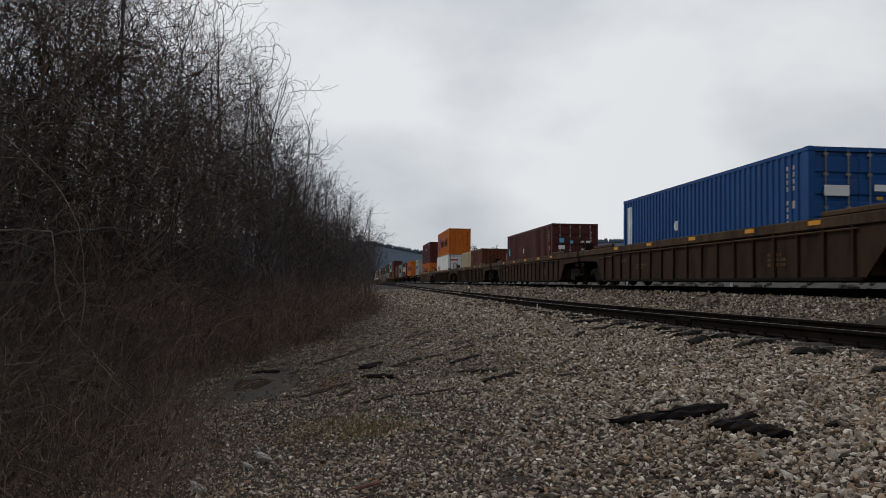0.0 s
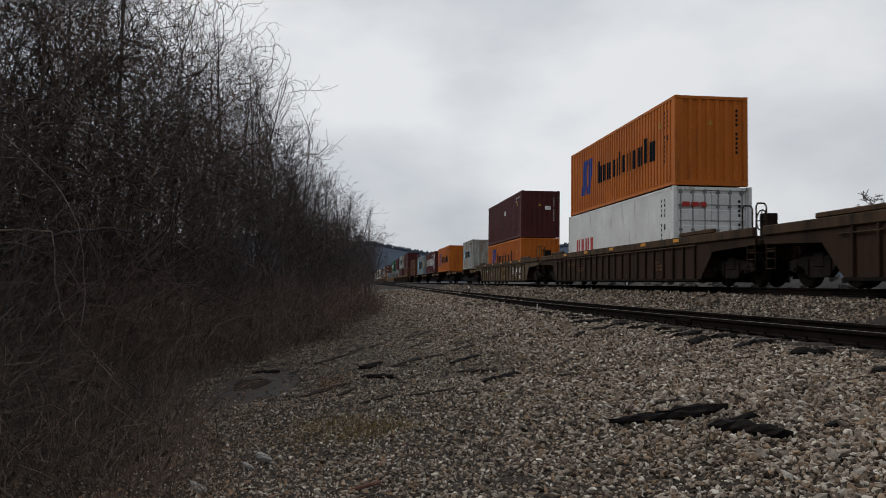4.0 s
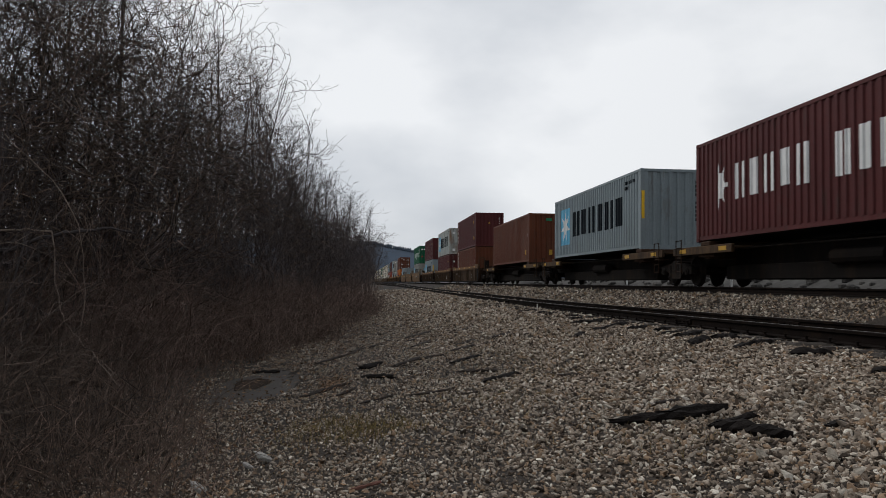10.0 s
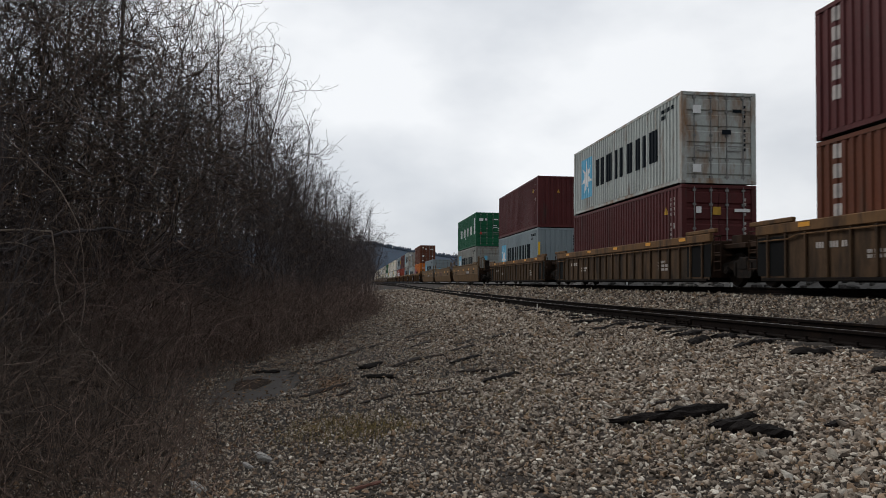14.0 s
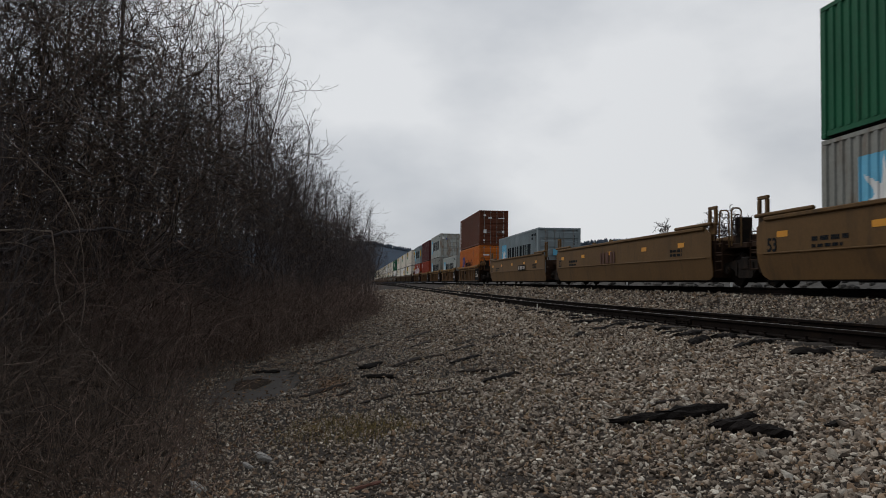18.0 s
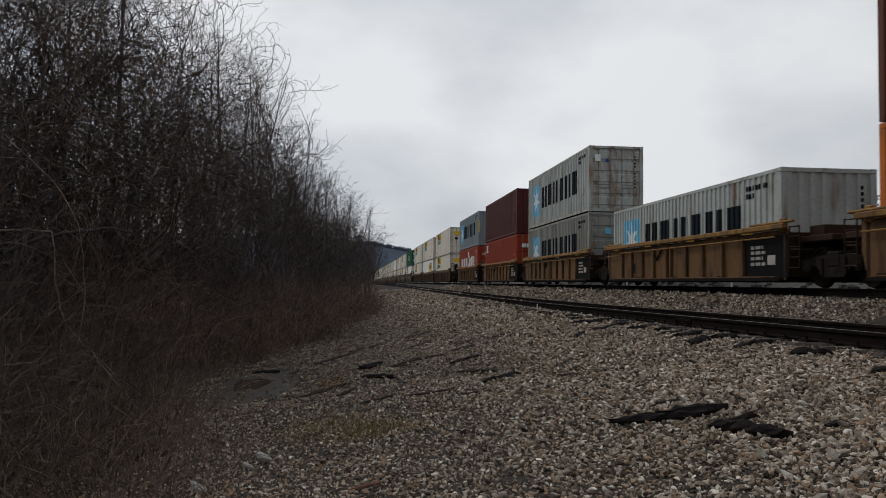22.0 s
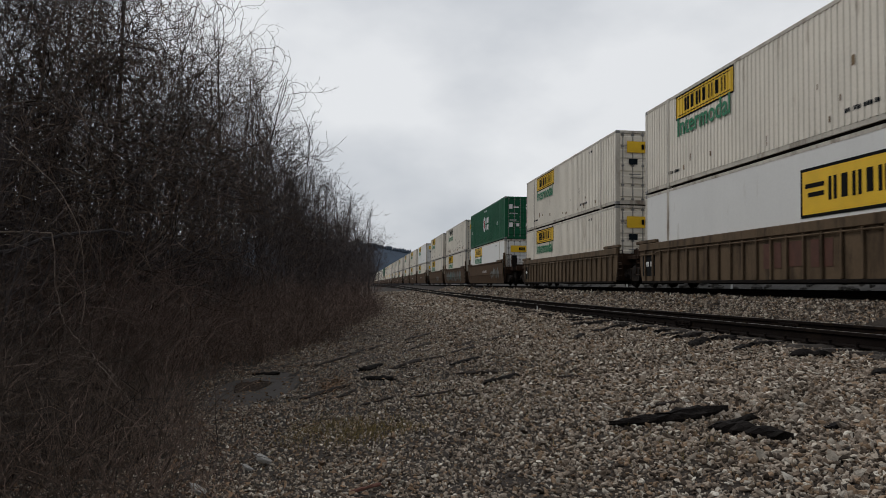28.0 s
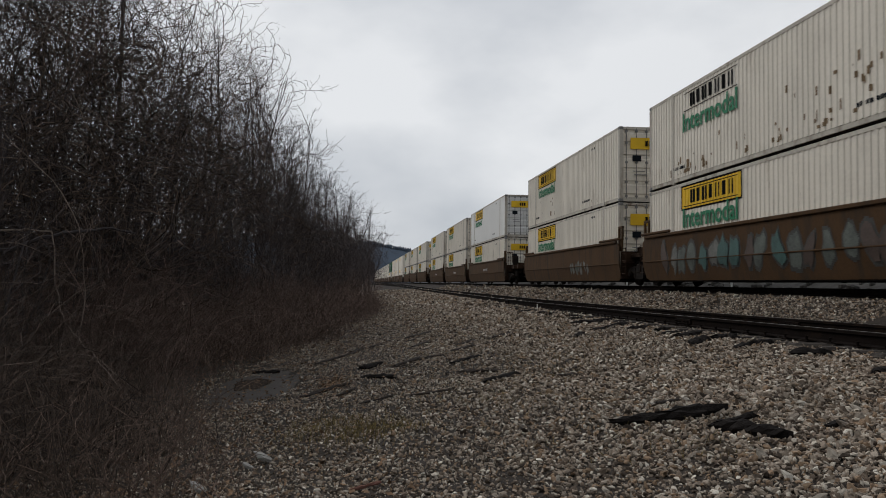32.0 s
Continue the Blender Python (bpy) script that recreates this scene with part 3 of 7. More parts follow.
def well_wagon(half, well, mats, label, ribs, style="ribbed", front_truck=True, rear_truck=True, rails_at=(), chord=None, group="wagons of the train", far=False):
    """An intermodal well wagon unit. half: half its length; well: half the length of the well."""
    wgn = thing("well_wagon", label, "freight wagon", group)
    inset = 0.07 if chord and half < 8 else 0.0     # panels set back between posts
    body, chord = mats, chord or mats
    X, zb, zt = 1.42 if style == "smooth" else 1.355, 0.19, 1.50
    apart = half - well > 2.5          # a wagon on its own, with long ends over its trucks
    end_y = half - 0.25 if apart else half - 1.25
    key = (style, half, well)
    for s in (-1, 1):
        xa, xb = sorted((s * (X - inset), s * (X - inset - 0.022)))
        if style == "smooth":
            outline = [(-end_y, 0.62), (-end_y + 0.10, 0.30), (-end_y + 0.35, zb), (end_y - 0.35, zb), (end_y - 0.10, 0.30), (end_y, 0.62), (end_y, zt - 0.03), (well - 0.1, zt + 0.14), (-well + 0.1, zt + 0.14), (-end_y, zt - 0.03)]
        elif apart:
            outline = [(-end_y, 1.06), (-well - 0.75, 0.98), (-well + 0.05, zb), (well - 0.05, zb), (well + 0.75, 0.98), (end_y, 1.06), (end_y, 1.26), (-end_y, 1.26)]
        else:
            outline = [(-end_y, 0.75), (-end_y + 0.18, zb), (end_y - 0.18, zb), (end_y, 0.75), (end_y, 1.26), (-end_y, 1.26)]

        if inset and not apart:
            outline = [(y, 1.36 if z == 1.26 else z) for y, z in outline]

        def sheet_side():
            b = Build()
            if style == "smooth":  # the lower half leans in under the well
                step = 0.82
                upper = [(y, max(z, step)) for y, z in outline if z >= 0.5]
                lower = [(-end_y, step), (-end_y, 0.62), (-end_y + 0.10, 0.30), (-end_y + 0.35, zb), (end_y - 0.35, zb), (end_y - 0.10, 0.30), (end_y, 0.62), (end_y, step)]
                b.prism(upper, "x", xa, xb)
                n = len(b.v)
                b.prism(lower, "x", xa, xb)
                b.v[n:] = [(x - s * (step - z) * 0.19, y, z) for x, y, z in b.v[n:]]
            else:
                b.prism(outline, "x", xa, xb)
            return b.mesh()
        part("side_sheet", cached(("sheet", key, s), sheet_side), body, wgn)
        xo, xi = sorted((s * (X + 0.055), s * (X - 0.05)))
        reach = well if apart else end_y - 0.2
        part("bottom_sill", cached(("sill", key, s), lambda: boxes((*sorted((s * (X + 0.05 - (0.19 if style == "smooth" else 0)), s * (X - 0.34))), -reach + 0.05, reach - 0.05, 0.15, 0.235), bevel=0.012).mesh()), CAR_BLACK, wgn)
        if style == "smooth":
            part("top_chord", cached(("schord", key, s), lambda: boxes((xo, xi, -well + 0.15, well - 0.15, zt + 0.10, zt + 0.20), bevel=0.02).mesh()), chord, wgn)
            if far:
                continue
            part("side_crease", cached(("crease", key, s), lambda: boxes((*sorted((s * (X + 0.02), s * (X - 0.01))), -end_y + 0.3, end_y - 0.3, 0.80, 0.84), bevel=0.01).mesh()), body, wgn)
            for sy in (-1, 1):
                part("end_chord", cached(("sechord", key, s, sy), lambda: boxes((xo, xi, *sorted((sy * (well - 2.2), sy * (end_y + 0.05))), zt + 0.203, zt + 0.30), bevel=0.03).mesh()), chord, wgn)
            continue
        part("top_chord", cached(("chord", key, s), lambda: boxes((xo - (0.05 if inset and s < 0 and not apart else 0), xi + (0.05 if inset and s > 0 and not apart else 0), -end_y, end_y, 1.37 if inset and not apart else 1.262, zt), bevel=0.02).mesh()), chord, wgn)
        part("train_line", cached(("pipe", key, s), lambda: pipe(s * (X + 0.045), well)), chord, wgn, "thin pipe under the top chord")
        for sy in (-1, 1):
            part("end_chord", cached(("echord", key, s, sy), lambda: boxes((xo, xi, *sorted((sy * (well - 1.4), sy * min(well + 0.9, end_y + 0.3))), zt + 0.003, zt + (0.06 if inset and not apart else 0.12)), bevel=0.02).mesh()), chord, wgn)
        rib = cached(("rib", s), lambda: boxes((*sorted((s * (X + 0.06), s * (X + 0.001))), -0.035, 0.035, 0.236, 1.258), bevel=0.008).mesh())
        if inset:
            post = cached(("post", s), lambda: boxes((*sorted((s * (X + 0.02), s * (X - 0.069))), -0.045, 0.045, 0.276, 1.258), bevel=0.01).mesh())
            for k in (-4.75, -3.75, -2.7, -1.65, -0.55, -0.2, 0.95, 2.1, 3.3, 4.45):
                part("post", post, body, wgn, at=(0, -k, 0))
            part("lower_flange", cached(("flange", key, s), lambda: boxes((*sorted((s * (X + 0.03), s * (X - 0.10))), -reach + 0.3, reach - 0.3, 0.238, 0.272), bevel=0.008).mesh()), body, wgn)
            b = Build()
            for a_, c_ in ((1.0, 1.4), (1.8, 1.4)):
                b.ring((s * (X - 0.03), a_, 1.2), (s * (X - 0.03), c_, 0.86), 0.028, 0.028, 6)
            part("slack_hose", b, CAR_BLACK, wgn, "black hose hanging in a loop")
        for i in range(0 if inset else ribs):
            part("rib", rib, body, wgn, at=(0, -reach + 0.35 + (2 * reach - 0.7) * i / (ribs - 1), 0))
    part("well_floor", cached(("wfloor", well), lambda: boxes((-1.2, 1.2, -well + 0.2, well - 0.2, 0.19, 0.27), *[(-1.3, 1.3, y - 0.2, y + 0.2, 0.17, 0.30) for y in (-well + 0.4, -well / 2, 0, well / 2, well - 0.4)]).mesh()), CAR_BLACK, wgn)
    for sy in (-1, 1):
        ya, yb = sorted((sy * (well + 0.05), sy * (half - 0.12)))
        wide = 1.30 if apart else 0.95
        part("bulkhead", cached(("bulk", key, sy), lambda: boxes((-1.30, 1.30, *sorted((sy * well, sy * (well + 0.12))), 0.25, 1.30), bevel=0.02).mesh()), CAR_DARK if not apart else body, wgn)
        part("end_platform", cached(("plat", key, sy), lambda: boxes((-wide, wide, ya, yb, 1.05, 1.20), (-0.4, 0.4, ya, yb, 0.72, 1.05), (-0.7, 0.7, *sorted((sy * (well + 0.1), sy * (well + 0.7))), 1.2, 1.45), bevel=0.02).mesh()), CAR_DARK if not apart else body, wgn)
        part("coupler", cached(("coup", half, sy), lambda: boxes((-0.16, 0.16, *sorted((sy * (half - 0.5), sy * (half + 0.02))), 0.72, 0.98), bevel=0.03).mesh()), STEEL, wgn)
        if far:
            continue
        for s in (-1, 1):
            part("guide", cached(("guide", well, sy, s), lambda: boxes((*sorted((s * 1.33, s * 1.24)), *sorted((sy * (well - 0.12), sy * (well + 0.12))), 1.3, 1.64), bevel=0.03).mesh()), chord, wgn)
        part("ladder", cached(("ladder", half, sy), lambda: ladder(sy * (end_y - 0.25 if apart else end_y + 0.28))), CAR_DARK, wgn, "steel rung ladder")
        part("air_hose", cached(("hose", half, sy), lambda: hose(sy * (half - 0.3))), CAR_BLACK, wgn)
    if style == "smooth" and not far:
        def guide_frame(x, sy):
            b = Build()
            for ya, yb, za, zb_ in ((0, 0.5, 1.72, 1.80), (0, 0.5, 2.16, 2.25), (0, 0.13, 1.80, 2.16), (0.37, 0.5, 1.80, 2.16), (0.05, 0.45, 1.45, 1.72)):
                b.box(x, x + 0.07, *sorted((sy * (half - 1.62 + ya), sy * (half - 1.62 + yb))), za, zb_, bevel=0.015)
            return b.mesh()
        for sy in (-1, 1):
            for x in (-1.34, 1.27):
                part("guide_frame", cached(("gframe", half, x, sy), lambda: guide_frame(x, sy)), body, wgn, "open steel guide frame over the end")
    for sy in rails_at:
        y = sy * (half - 0.75)
        for dy in (-0.35, 0.35):
            part("hand_rail", cached(("hrail", half, sy, dy), lambda: hand_rail(y + dy, 2.66 if style == "smooth" else 2.12)), body, wgn)
        part("brake_wheel", cached(("brake", half, sy), lambda: brake_wheel(y)), STEEL, wgn)
    if front_truck:
        truck(wgn, -(half if front_truck == "shared" else half - (2.05 if apart else 1.15)))
    if rear_truck:
        truck(wgn, half if rear_truck == "shared" else half - (2.05 if apart else 1.15))
    return wgn


def pipe(x, well):
    b = Build()
    b.ring((x, -well + 0.2, 1.20), (x, well - 1.6, 1.20), 0.02, 0.02, 6)
    b.ring((x, well - 1.6, 1.20), (x, well - 1.2, 1.12), 0.02, 0.02, 6)
    b.ring((x, well - 1.2, 1.12), (x, well + 0.1, 1.12), 0.02, 0.02, 6)
    return b.mesh()


def ladder(y):
    b = Build()
    for ya in (-0.2, 0.2):
        b.ring((-1.33, y + ya, 0.42), (-1.33, y + ya, 1.42), 0.018, 0.018, 5)
    for z in (0.46, 0.70, 0.94, 1.18, 1.40):
        b.ring((-1.33, y - 0.2, z), (-1.33, y + 0.2, z), 0.014, 0.014, 5)
    b.box(-1.32, -1.0, y - 0.22, y + 0.22, 0.86, 0.90)
    return b.mesh()


def hose(y):
    b = Build()
    pts = [Vector((0.45, y, 0.85)), Vector((0.47, y + 0.1, 0.6)), Vector((0.4, y + 0.2, 0.42)), Vector((0.3, y + 0.3, 0.5))]
    for a, c in zip(pts, pts[1:]):
        b.ring(a, c, 0.03, 0.03, 6)
    return b.mesh()


def hand_rail(y, top):
    """A tall inverted-U grab rail across one side of the end platform."""
    b = Build()
    pts = [Vector((-1.24, y, 1.1)), Vector((-1.24, y, top - 0.08)), Vector((-1.20, y, top)), Vector((-1.02, y, top)), Vector((-0.97, y, top - 0.08)), Vector((-0.97, y, 1.1))]
    for a, c in zip(pts, pts[1:]):
        b.ring(a, c, 0.021, 0.021, 7)
    return b.mesh()


def brake_wheel(y):
    b = Build()
    n = 14
    for i in range(n):
        a, c = 2 * math.pi * i / n, 2 * math.pi * (i + 1) / n
        b.ring((-0.9, y + 0.27 * math.cos(a), 1.72 + 0.27 * math.sin(a)), (-0.9, y + 0.27 * math.cos(c), 1.72 + 0.27 * math.sin(c)), 0.018, 0.018, 5)
    for i in range(4):
        a = math.pi / 2 * i
        b.ring((-0.9, y, 1.72), (-0.9, y + 0.27 * math.cos(a), 1.72 + 0.27 * math.sin(a)), 0.015, 0.015, 5)
    b.box(-0.88, -0.55, y - 0.14, y + 0.14, 1.2, 1.9)
    return b.mesh()


def spine_wagon(half, label, front_truck=False, rear_truck=True, pads=(-6.1, 6.1), group="wagons of the train"):
    """One unit of an articulated spine wagon: a centre sill, side platforms at its ends and pads for one container."""
    wgn = thing("spine_wagon", label, "freight wagon", group)
    part("centre_sill", boxes((-0.38, 0.38, -half + 0.1, half - 0.1, 0.62, 1.12), bevel=0.02), CAR_BLACK, wgn)
    part("sill_cover", boxes((-0.55, 0.55, -half + 0.1, half - 0.1, 1.12, 1.16), bevel=0.02), CAR_BLACK, wgn)
    # added black box that stands for the deep shade below the sill
    part("lower_sill", boxes((-0.62, 0.62, -half + 2.5, half - 2.5, 0.22, 0.62), bevel=0.02), CAR_BLACK, wgn)
    for sy in (-1, 1):
        for s in (-1, 1):
            xs = sorted((s * 0.56, s * 1.30))
            part("side_platform", boxes((*xs, *sorted((sy * (half - 0.35), sy * (half - 4.2))), 1.06, 1.12), (*sorted((s * 1.22, s * 1.32)), *sorted((sy * (half - 0.35), sy * (half - 4.2))), 0.94, 1.17), bevel=0.01), CAR_TAN, wgn)
            for k in (0.0, 2.6):
                mid = half - sy * (half - 1.1 - k)
                side_cells("reflector", [(mid - 0.22, mid + 0.22, 1.0, 1.12)], M_NOTICE, wgn, half, s * 1.322 + (0.006 if s > 0 else 0), "worn yellow reflector")
    for y in pads:
        part("container_pad", boxes((-1.26, 1.26, y - 0.28, y + 0.28, 1.17, 1.30), (-1.24, -0.9, y - 0.5, y + 0.5, 0.85, 1.18), (0.9, 1.24, y - 0.5, y + 0.5, 0.85, 1.18), (-1.20, 1.20, y - 0.14, y + 0.14, 0.80, 1.17), bevel=0.02), CAR_DARK, wgn)
    b = Build()
    b.ring((-0.62, -0.9, 0.72), (-0.62, 0.9, 0.72), 0.19, 0.19, 12)
    part("air_tank", b, CAR_BLACK, wgn)
    b = Build()
    for s in (-1, 1):
        b.ring((s * 0.9, -half + 3.8, 1.02), (s * 0.9, half - 3.8, 1.06), 0.022, 0.022, 6)
    part("brake_pipe", b, STEEL, wgn)
    for sy in (-1, 1):
        part("coupler", boxes((-0.16, 0.16, *sorted((sy * (half - 0.4), sy * (half + 0.05))), 0.72, 0.98), bevel=0.03), STEEL, wgn)
        part("ladder", ladder(sy * (half - 0.8)), CAR_DARK, wgn)
    if front_truck:
        truck(wgn, -half + 1.7)
    if rear_truck:
        truck(wgn, half if rear_truck == "shared" else half - 1.7)
    return wgn


# ---- the train: every thing's place along the track as the clip starts ----
SPEED, SECONDS = 15.5715, 32.0
ROLLING = []


def roll(ob, s, z=0.0, x=MAIN_X):
    """Puts a thing of the train at its starting place; motions() keys it."""
    ob.location = (x, s, z)
    ROLLING.append((ob, x, s, z))
    return ob


LOW, HIGH, DECK = 0.29, 3.216, 1.30
HC, STD = 2.896, 2.591


def load(box, front, z):
    roll(box["ob"], front + box["l"] / 2, z)
    return box

# ---- painted markings ----
def blocks(a0, a1, z0, z1, n, gap=0.22, seed=1):
    """A brand name as plain upright blocks: n groups of bars with no lettering."""
    r, out, w = random.Random(seed), [], (a1 - a0) / n
    for i in range(n):
        a, b = a0 + i * w, a0 + (i + 1 - gap) * w
        stem = (b - a) * 0.38
        if i % 2 == 0:
            out.append((a, a + stem, z0, z1))
            out.append((b - stem, b, z0, z1))
        else:
            out.append((a + stem * 0.4, b - stem * 0.4, z0 + (z1 - z0) * 0.08 * r.random(), z1))
    return out


def disc(a, z, r):
    return scan([(a + r * math.cos(2 * math.pi * t / 12), z + r * math.sin(2 * math.pi * t / 12)) for t in range(12)], 0.05)


def star_cells(ac, zc, r, points=7):
    poly = []
    for i in range(points * 2):
        t = math.pi * i / points + math.pi / 2
        k = r if i % 2 == 0 else r * 0.36
        poly.append((ac + k * math.cos(t), zc + k * math.sin(t)))
    return scan(poly, 0.045)


def codes(box, mat, upright=True, end=True):
    """Small serial lettering near the leading corner, as plain bars."""
    mat = M_PALE if mat is M_WHITE else mat
    L, H = box["l"], box["h"]
    if upright:
        cells = [(L - 0.95, L - 0.88, H - 0.45 - i * 0.16, H - 0.35 - i * 0.16) for i in range(11) if i != 4]
        cells += [(L - 0.68, L - 0.61, H - 0.45 - i * 0.16, H - 0.35 - i * 0.16) for i in range(4)] + [(L - 0.70, L - 0.60, H - 1.35, H - 1.17)]
    else:
        cells = plate_numbers([(L - 1.75, H - 0.42, 1.1, 0.13), (L - 1.75, H - 0.62, 0.5, 0.13)])
    marking("serial_marking", cells, mat, box)
    if end:
        end_marking("serial_marking", [(box["w"] - 0.41, box["w"] - 0.34, H - 0.5 - i * 0.15, H - 0.41 - i * 0.15) for i in range(10) if i != 4], mat, box, -0.015)


def notices(box, mat, spots):
    """Small plates on the leading end: from, to, bottom, top."""
    end_marking("notice", spots, mat, box, 0.03)


def warning(box, end=True):
    L, H = box["l"], box["h"]
    marking("warning_sign", scan([(L - 1.38, H - 0.86), (L - 1.16, H - 0.86), (L - 1.27, H - 0.62)], 0.05), M_NOTICE, box)
    if end:
        c = box["w"] * 0.48
        b = Build()
        b.prism([(-box["w"] / 2 + c - 0.09, H - 0.94), (-box["w"] / 2 + c + 0.09, H - 0.94), (-box["w"] / 2 + c, H - 0.76)], "y", -L / 2 - 0.012, -L / 2 - 0.006)
        part("warning_sign", b, M_NOTICE, box["ob"])


def star_brand(box, square=True, dark=None):
    """A light blue square with a white star, then six dark blocks in a row."""
    L = box["l"]
    k, z = (L - 1.0) / 11.2, box["h"] / 2.896
    n, u0 = (1.25 * k, 2.80 * k), 0.62 * z
    u1, l0, l1 = 2.36 * z, 0.95 * z, 2.08 * z
    if L < 7:  # the sign is smaller on a short container
        u0, u1, l0, l1 = 0.88, 1.78, 1.06, 1.60
    size = n[1] - n[0]
    marking("brand_square", [(n[0], n[1], u0, u1)], M_SKY, box, label="light blue square") if square else None
    box2 = dict(box)
    box2["w"] = box["w"] + 0.006
    marking("star", star_cells((n[0] + n[1]) / 2, (u0 + u1) / 2, min(size * 0.52, 0.80 * z)), M_WHITE, box2, label="white star")
    marking("brand_lettering", blocks(3.4 * k, 10.5 * k, l0, l1, 6, 0.16, 4), dark or M_DARK, box, label="row of dark blocks")
    codes(box, M_DARK, False)


def slant_brand(box, z0=1.05, z1=1.86, text=(4.2, 10.6)):
    """Two slanted blue shapes and a row of dark blocks."""
    marking("brand_sign", scan([(1.72, z0 - 0.28), (2.35, z0 - 0.28), (2.72, z1 + 0.42), (2.10, z1 + 0.42), (1.95, z0 + 0.5)], 0.06) + scan([(2.55, z0 - 0.28), (3.05, z0 - 0.28), (3.42, z1 + 0.42), (2.90, z1 + 0.42), (2.75, z0 + 0.35)], 0.06), M_BLUE, box, label="slanted blue shapes")
    cells = blocks(text[0], text[1], z0, z1 - 0.12, 11, 0.26, 7)
    cells = [(a, b, c, d + (0.22 if i % 7 == 0 else 0)) for i, (a, b, c, d) in enumerate(cells)]
    marking("brand_lettering", cells, M_DARK, box, label="row of dark blocks")


def half_sun(a, z, r, flip=1):
    pts = [(a, z - r)]
    for i in range(9):
        t = -math.pi / 2 + math.pi * i / 8
        k = r if i % 2 == 0 else r * 0.55
        pts.append((a - flip * abs(math.cos(t)) * k, z + math.sin(t) * k))
    return scan(pts + [(a, z + r)], 0.06)


def word(text, size, mat, parent, at, name="lettering"):
    """Readable words as flat letters facing -x, reading towards -y."""
    cu = bpy.data.curves.new("word", "FONT")
    cu.body, cu.size, cu.extrude, cu.offset, cu.resolution_u = text, size, 0.003, 0.018 * size, 3
    tmp = new("word", cu)
    me = bpy.data.meshes.new_from_object(tmp.evaluated_get(bpy.context.evaluated_depsgraph_get()))
    bpy.data.objects.remove(tmp)
    ob = set_material(new(name, me), mat)
    ob.parent = parent
    ob.matrix_basis = Matrix.Translation(at) @ Matrix(((0, 0, -1, 0), (-1, 0, 0, 0), (0, 1, 0, 0), (0, 0, 0, 1)))
    return ob


WORDS = {}


def wall_word(text, size, mat, box, along, z, name="lettering", out=0.012):
    at = (-box["w"] / 2 - out, box["l"] / 2 - along, z)
    if (text, size) not in WORDS:
        ob = word(text, size, mat, box["ob"], at, name)
        WORDS[(text, size)] = ob.data
        return ob
    ob = set_material(new(name, WORDS[(text, size)]), mat)
    ob.parent = box["ob"]
    ob.matrix_basis = Matrix.Translation(at) @ Matrix(((0, 0, -1, 0), (-1, 0, 0, 0), (0, 1, 0, 0), (0, 0, 0, 1)))
    return ob


def freight_signs(box, big=False, plain=False):
    """Yellow sign with dark bars, green word below it, and a yellow plate on the leading doors."""
    w = box["w"]
    if big:
        marking("yellow_sign", [(9.55, 13.7, 1.30, 2.40)], M_BLACK, box, label="dark border of a sign")
        box2 = dict(box)
        box2["w"] = w + 0.008
        marking("yellow_sign", [(9.63, 13.62, 1.37, 2.33)], M_YELLOW, box2, label="large yellow sign")
        box2["w"] = w + 0.016
        marking("sign_lettering", blocks(10.6, 13.4, 1.62, 2.12, 7, 0.25, 3) + [(9.75, 10.45, 1.95, 2.05), (9.85, 10.45, 1.75, 1.85)], M_BLACK, box2)
    else:
        if not plain:
            marking("sign_border", [(2.64, 6.46, 2.03, 2.79)], M_BLACK, box, label="dark border of a sign")
            marking("yellow_sign", [(2.70, 6.40, 2.08, 2.74)], M_YELLOW, {**box, "w": w + 0.005}, label="yellow sign")
        box2 = dict(box)
        box2["w"] = w + 0.012
        marking("sign_lettering", blocks(3.3, 6.1, 2.22, 2.62, 7, 0.25, 3) + [(2.85, 6.25, 2.13, 2.155), (2.85, 6.25, 2.665, 2.69)], M_BLACK, box2)
        wall_word("Intermodal", 0.80, M_GREEN, box, 2.75, 1.52, "green_lettering", 0.02)
    notices(box, M_YELLOW, [(0.42, 2.12, 2.02, 2.46)])
    end_marking("notice_lettering", plate_numbers([(1.0, 2.14, 1.0, 0.2)]), M_BLACK, box, 0.06)
    L = box["l"]
    marking("small_lettering", plate_numbers([(L - 5.0, 0.42, 1.1, 0.09), (1.9, 0.42, 1.0, 0.09), (L - 3.6, 2.55, 0.5, 0.09)]), M_DARK, box)
    notices(box, M_DARK, [(0.5, 0.85, 1.55, 1.78)])


def wagon_marks(w, half, mat=M_PALE, reflectors=True, number=None, dark=None, x=-1.357):
    """Reflectors and unreadable lettering on a wagon's near side."""
    if reflectors:
        for a in (half - 6.6, half - 3.2, half + 0.2, half + 3.6, half + 6.4):
            side_cells("reflector", [(a, a + 0.45, 1.36, 1.46)], M_ORANGE, w, half, x - 0.056, "yellow reflector")
    side_cells("small_lettering", plate_numbers([(half - 6.0, 0.86, 1.1, 0.13), (half - 4.3, 0.70, 0.9, 0.07), (half - 4.3, 0.60, 0.7, 0.07), (half + 4.6, 0.62, 0.8, 0.08), (half + 4.6, 0.50, 0.8, 0.08), (half + 4.6, 0.74, 0.6, 0.08)]), mat, w, half, x - 0.003)
    if number:
        t, size, along, z = number
        word(t, size, dark or mat, w, (x - 0.006, half - along, z))


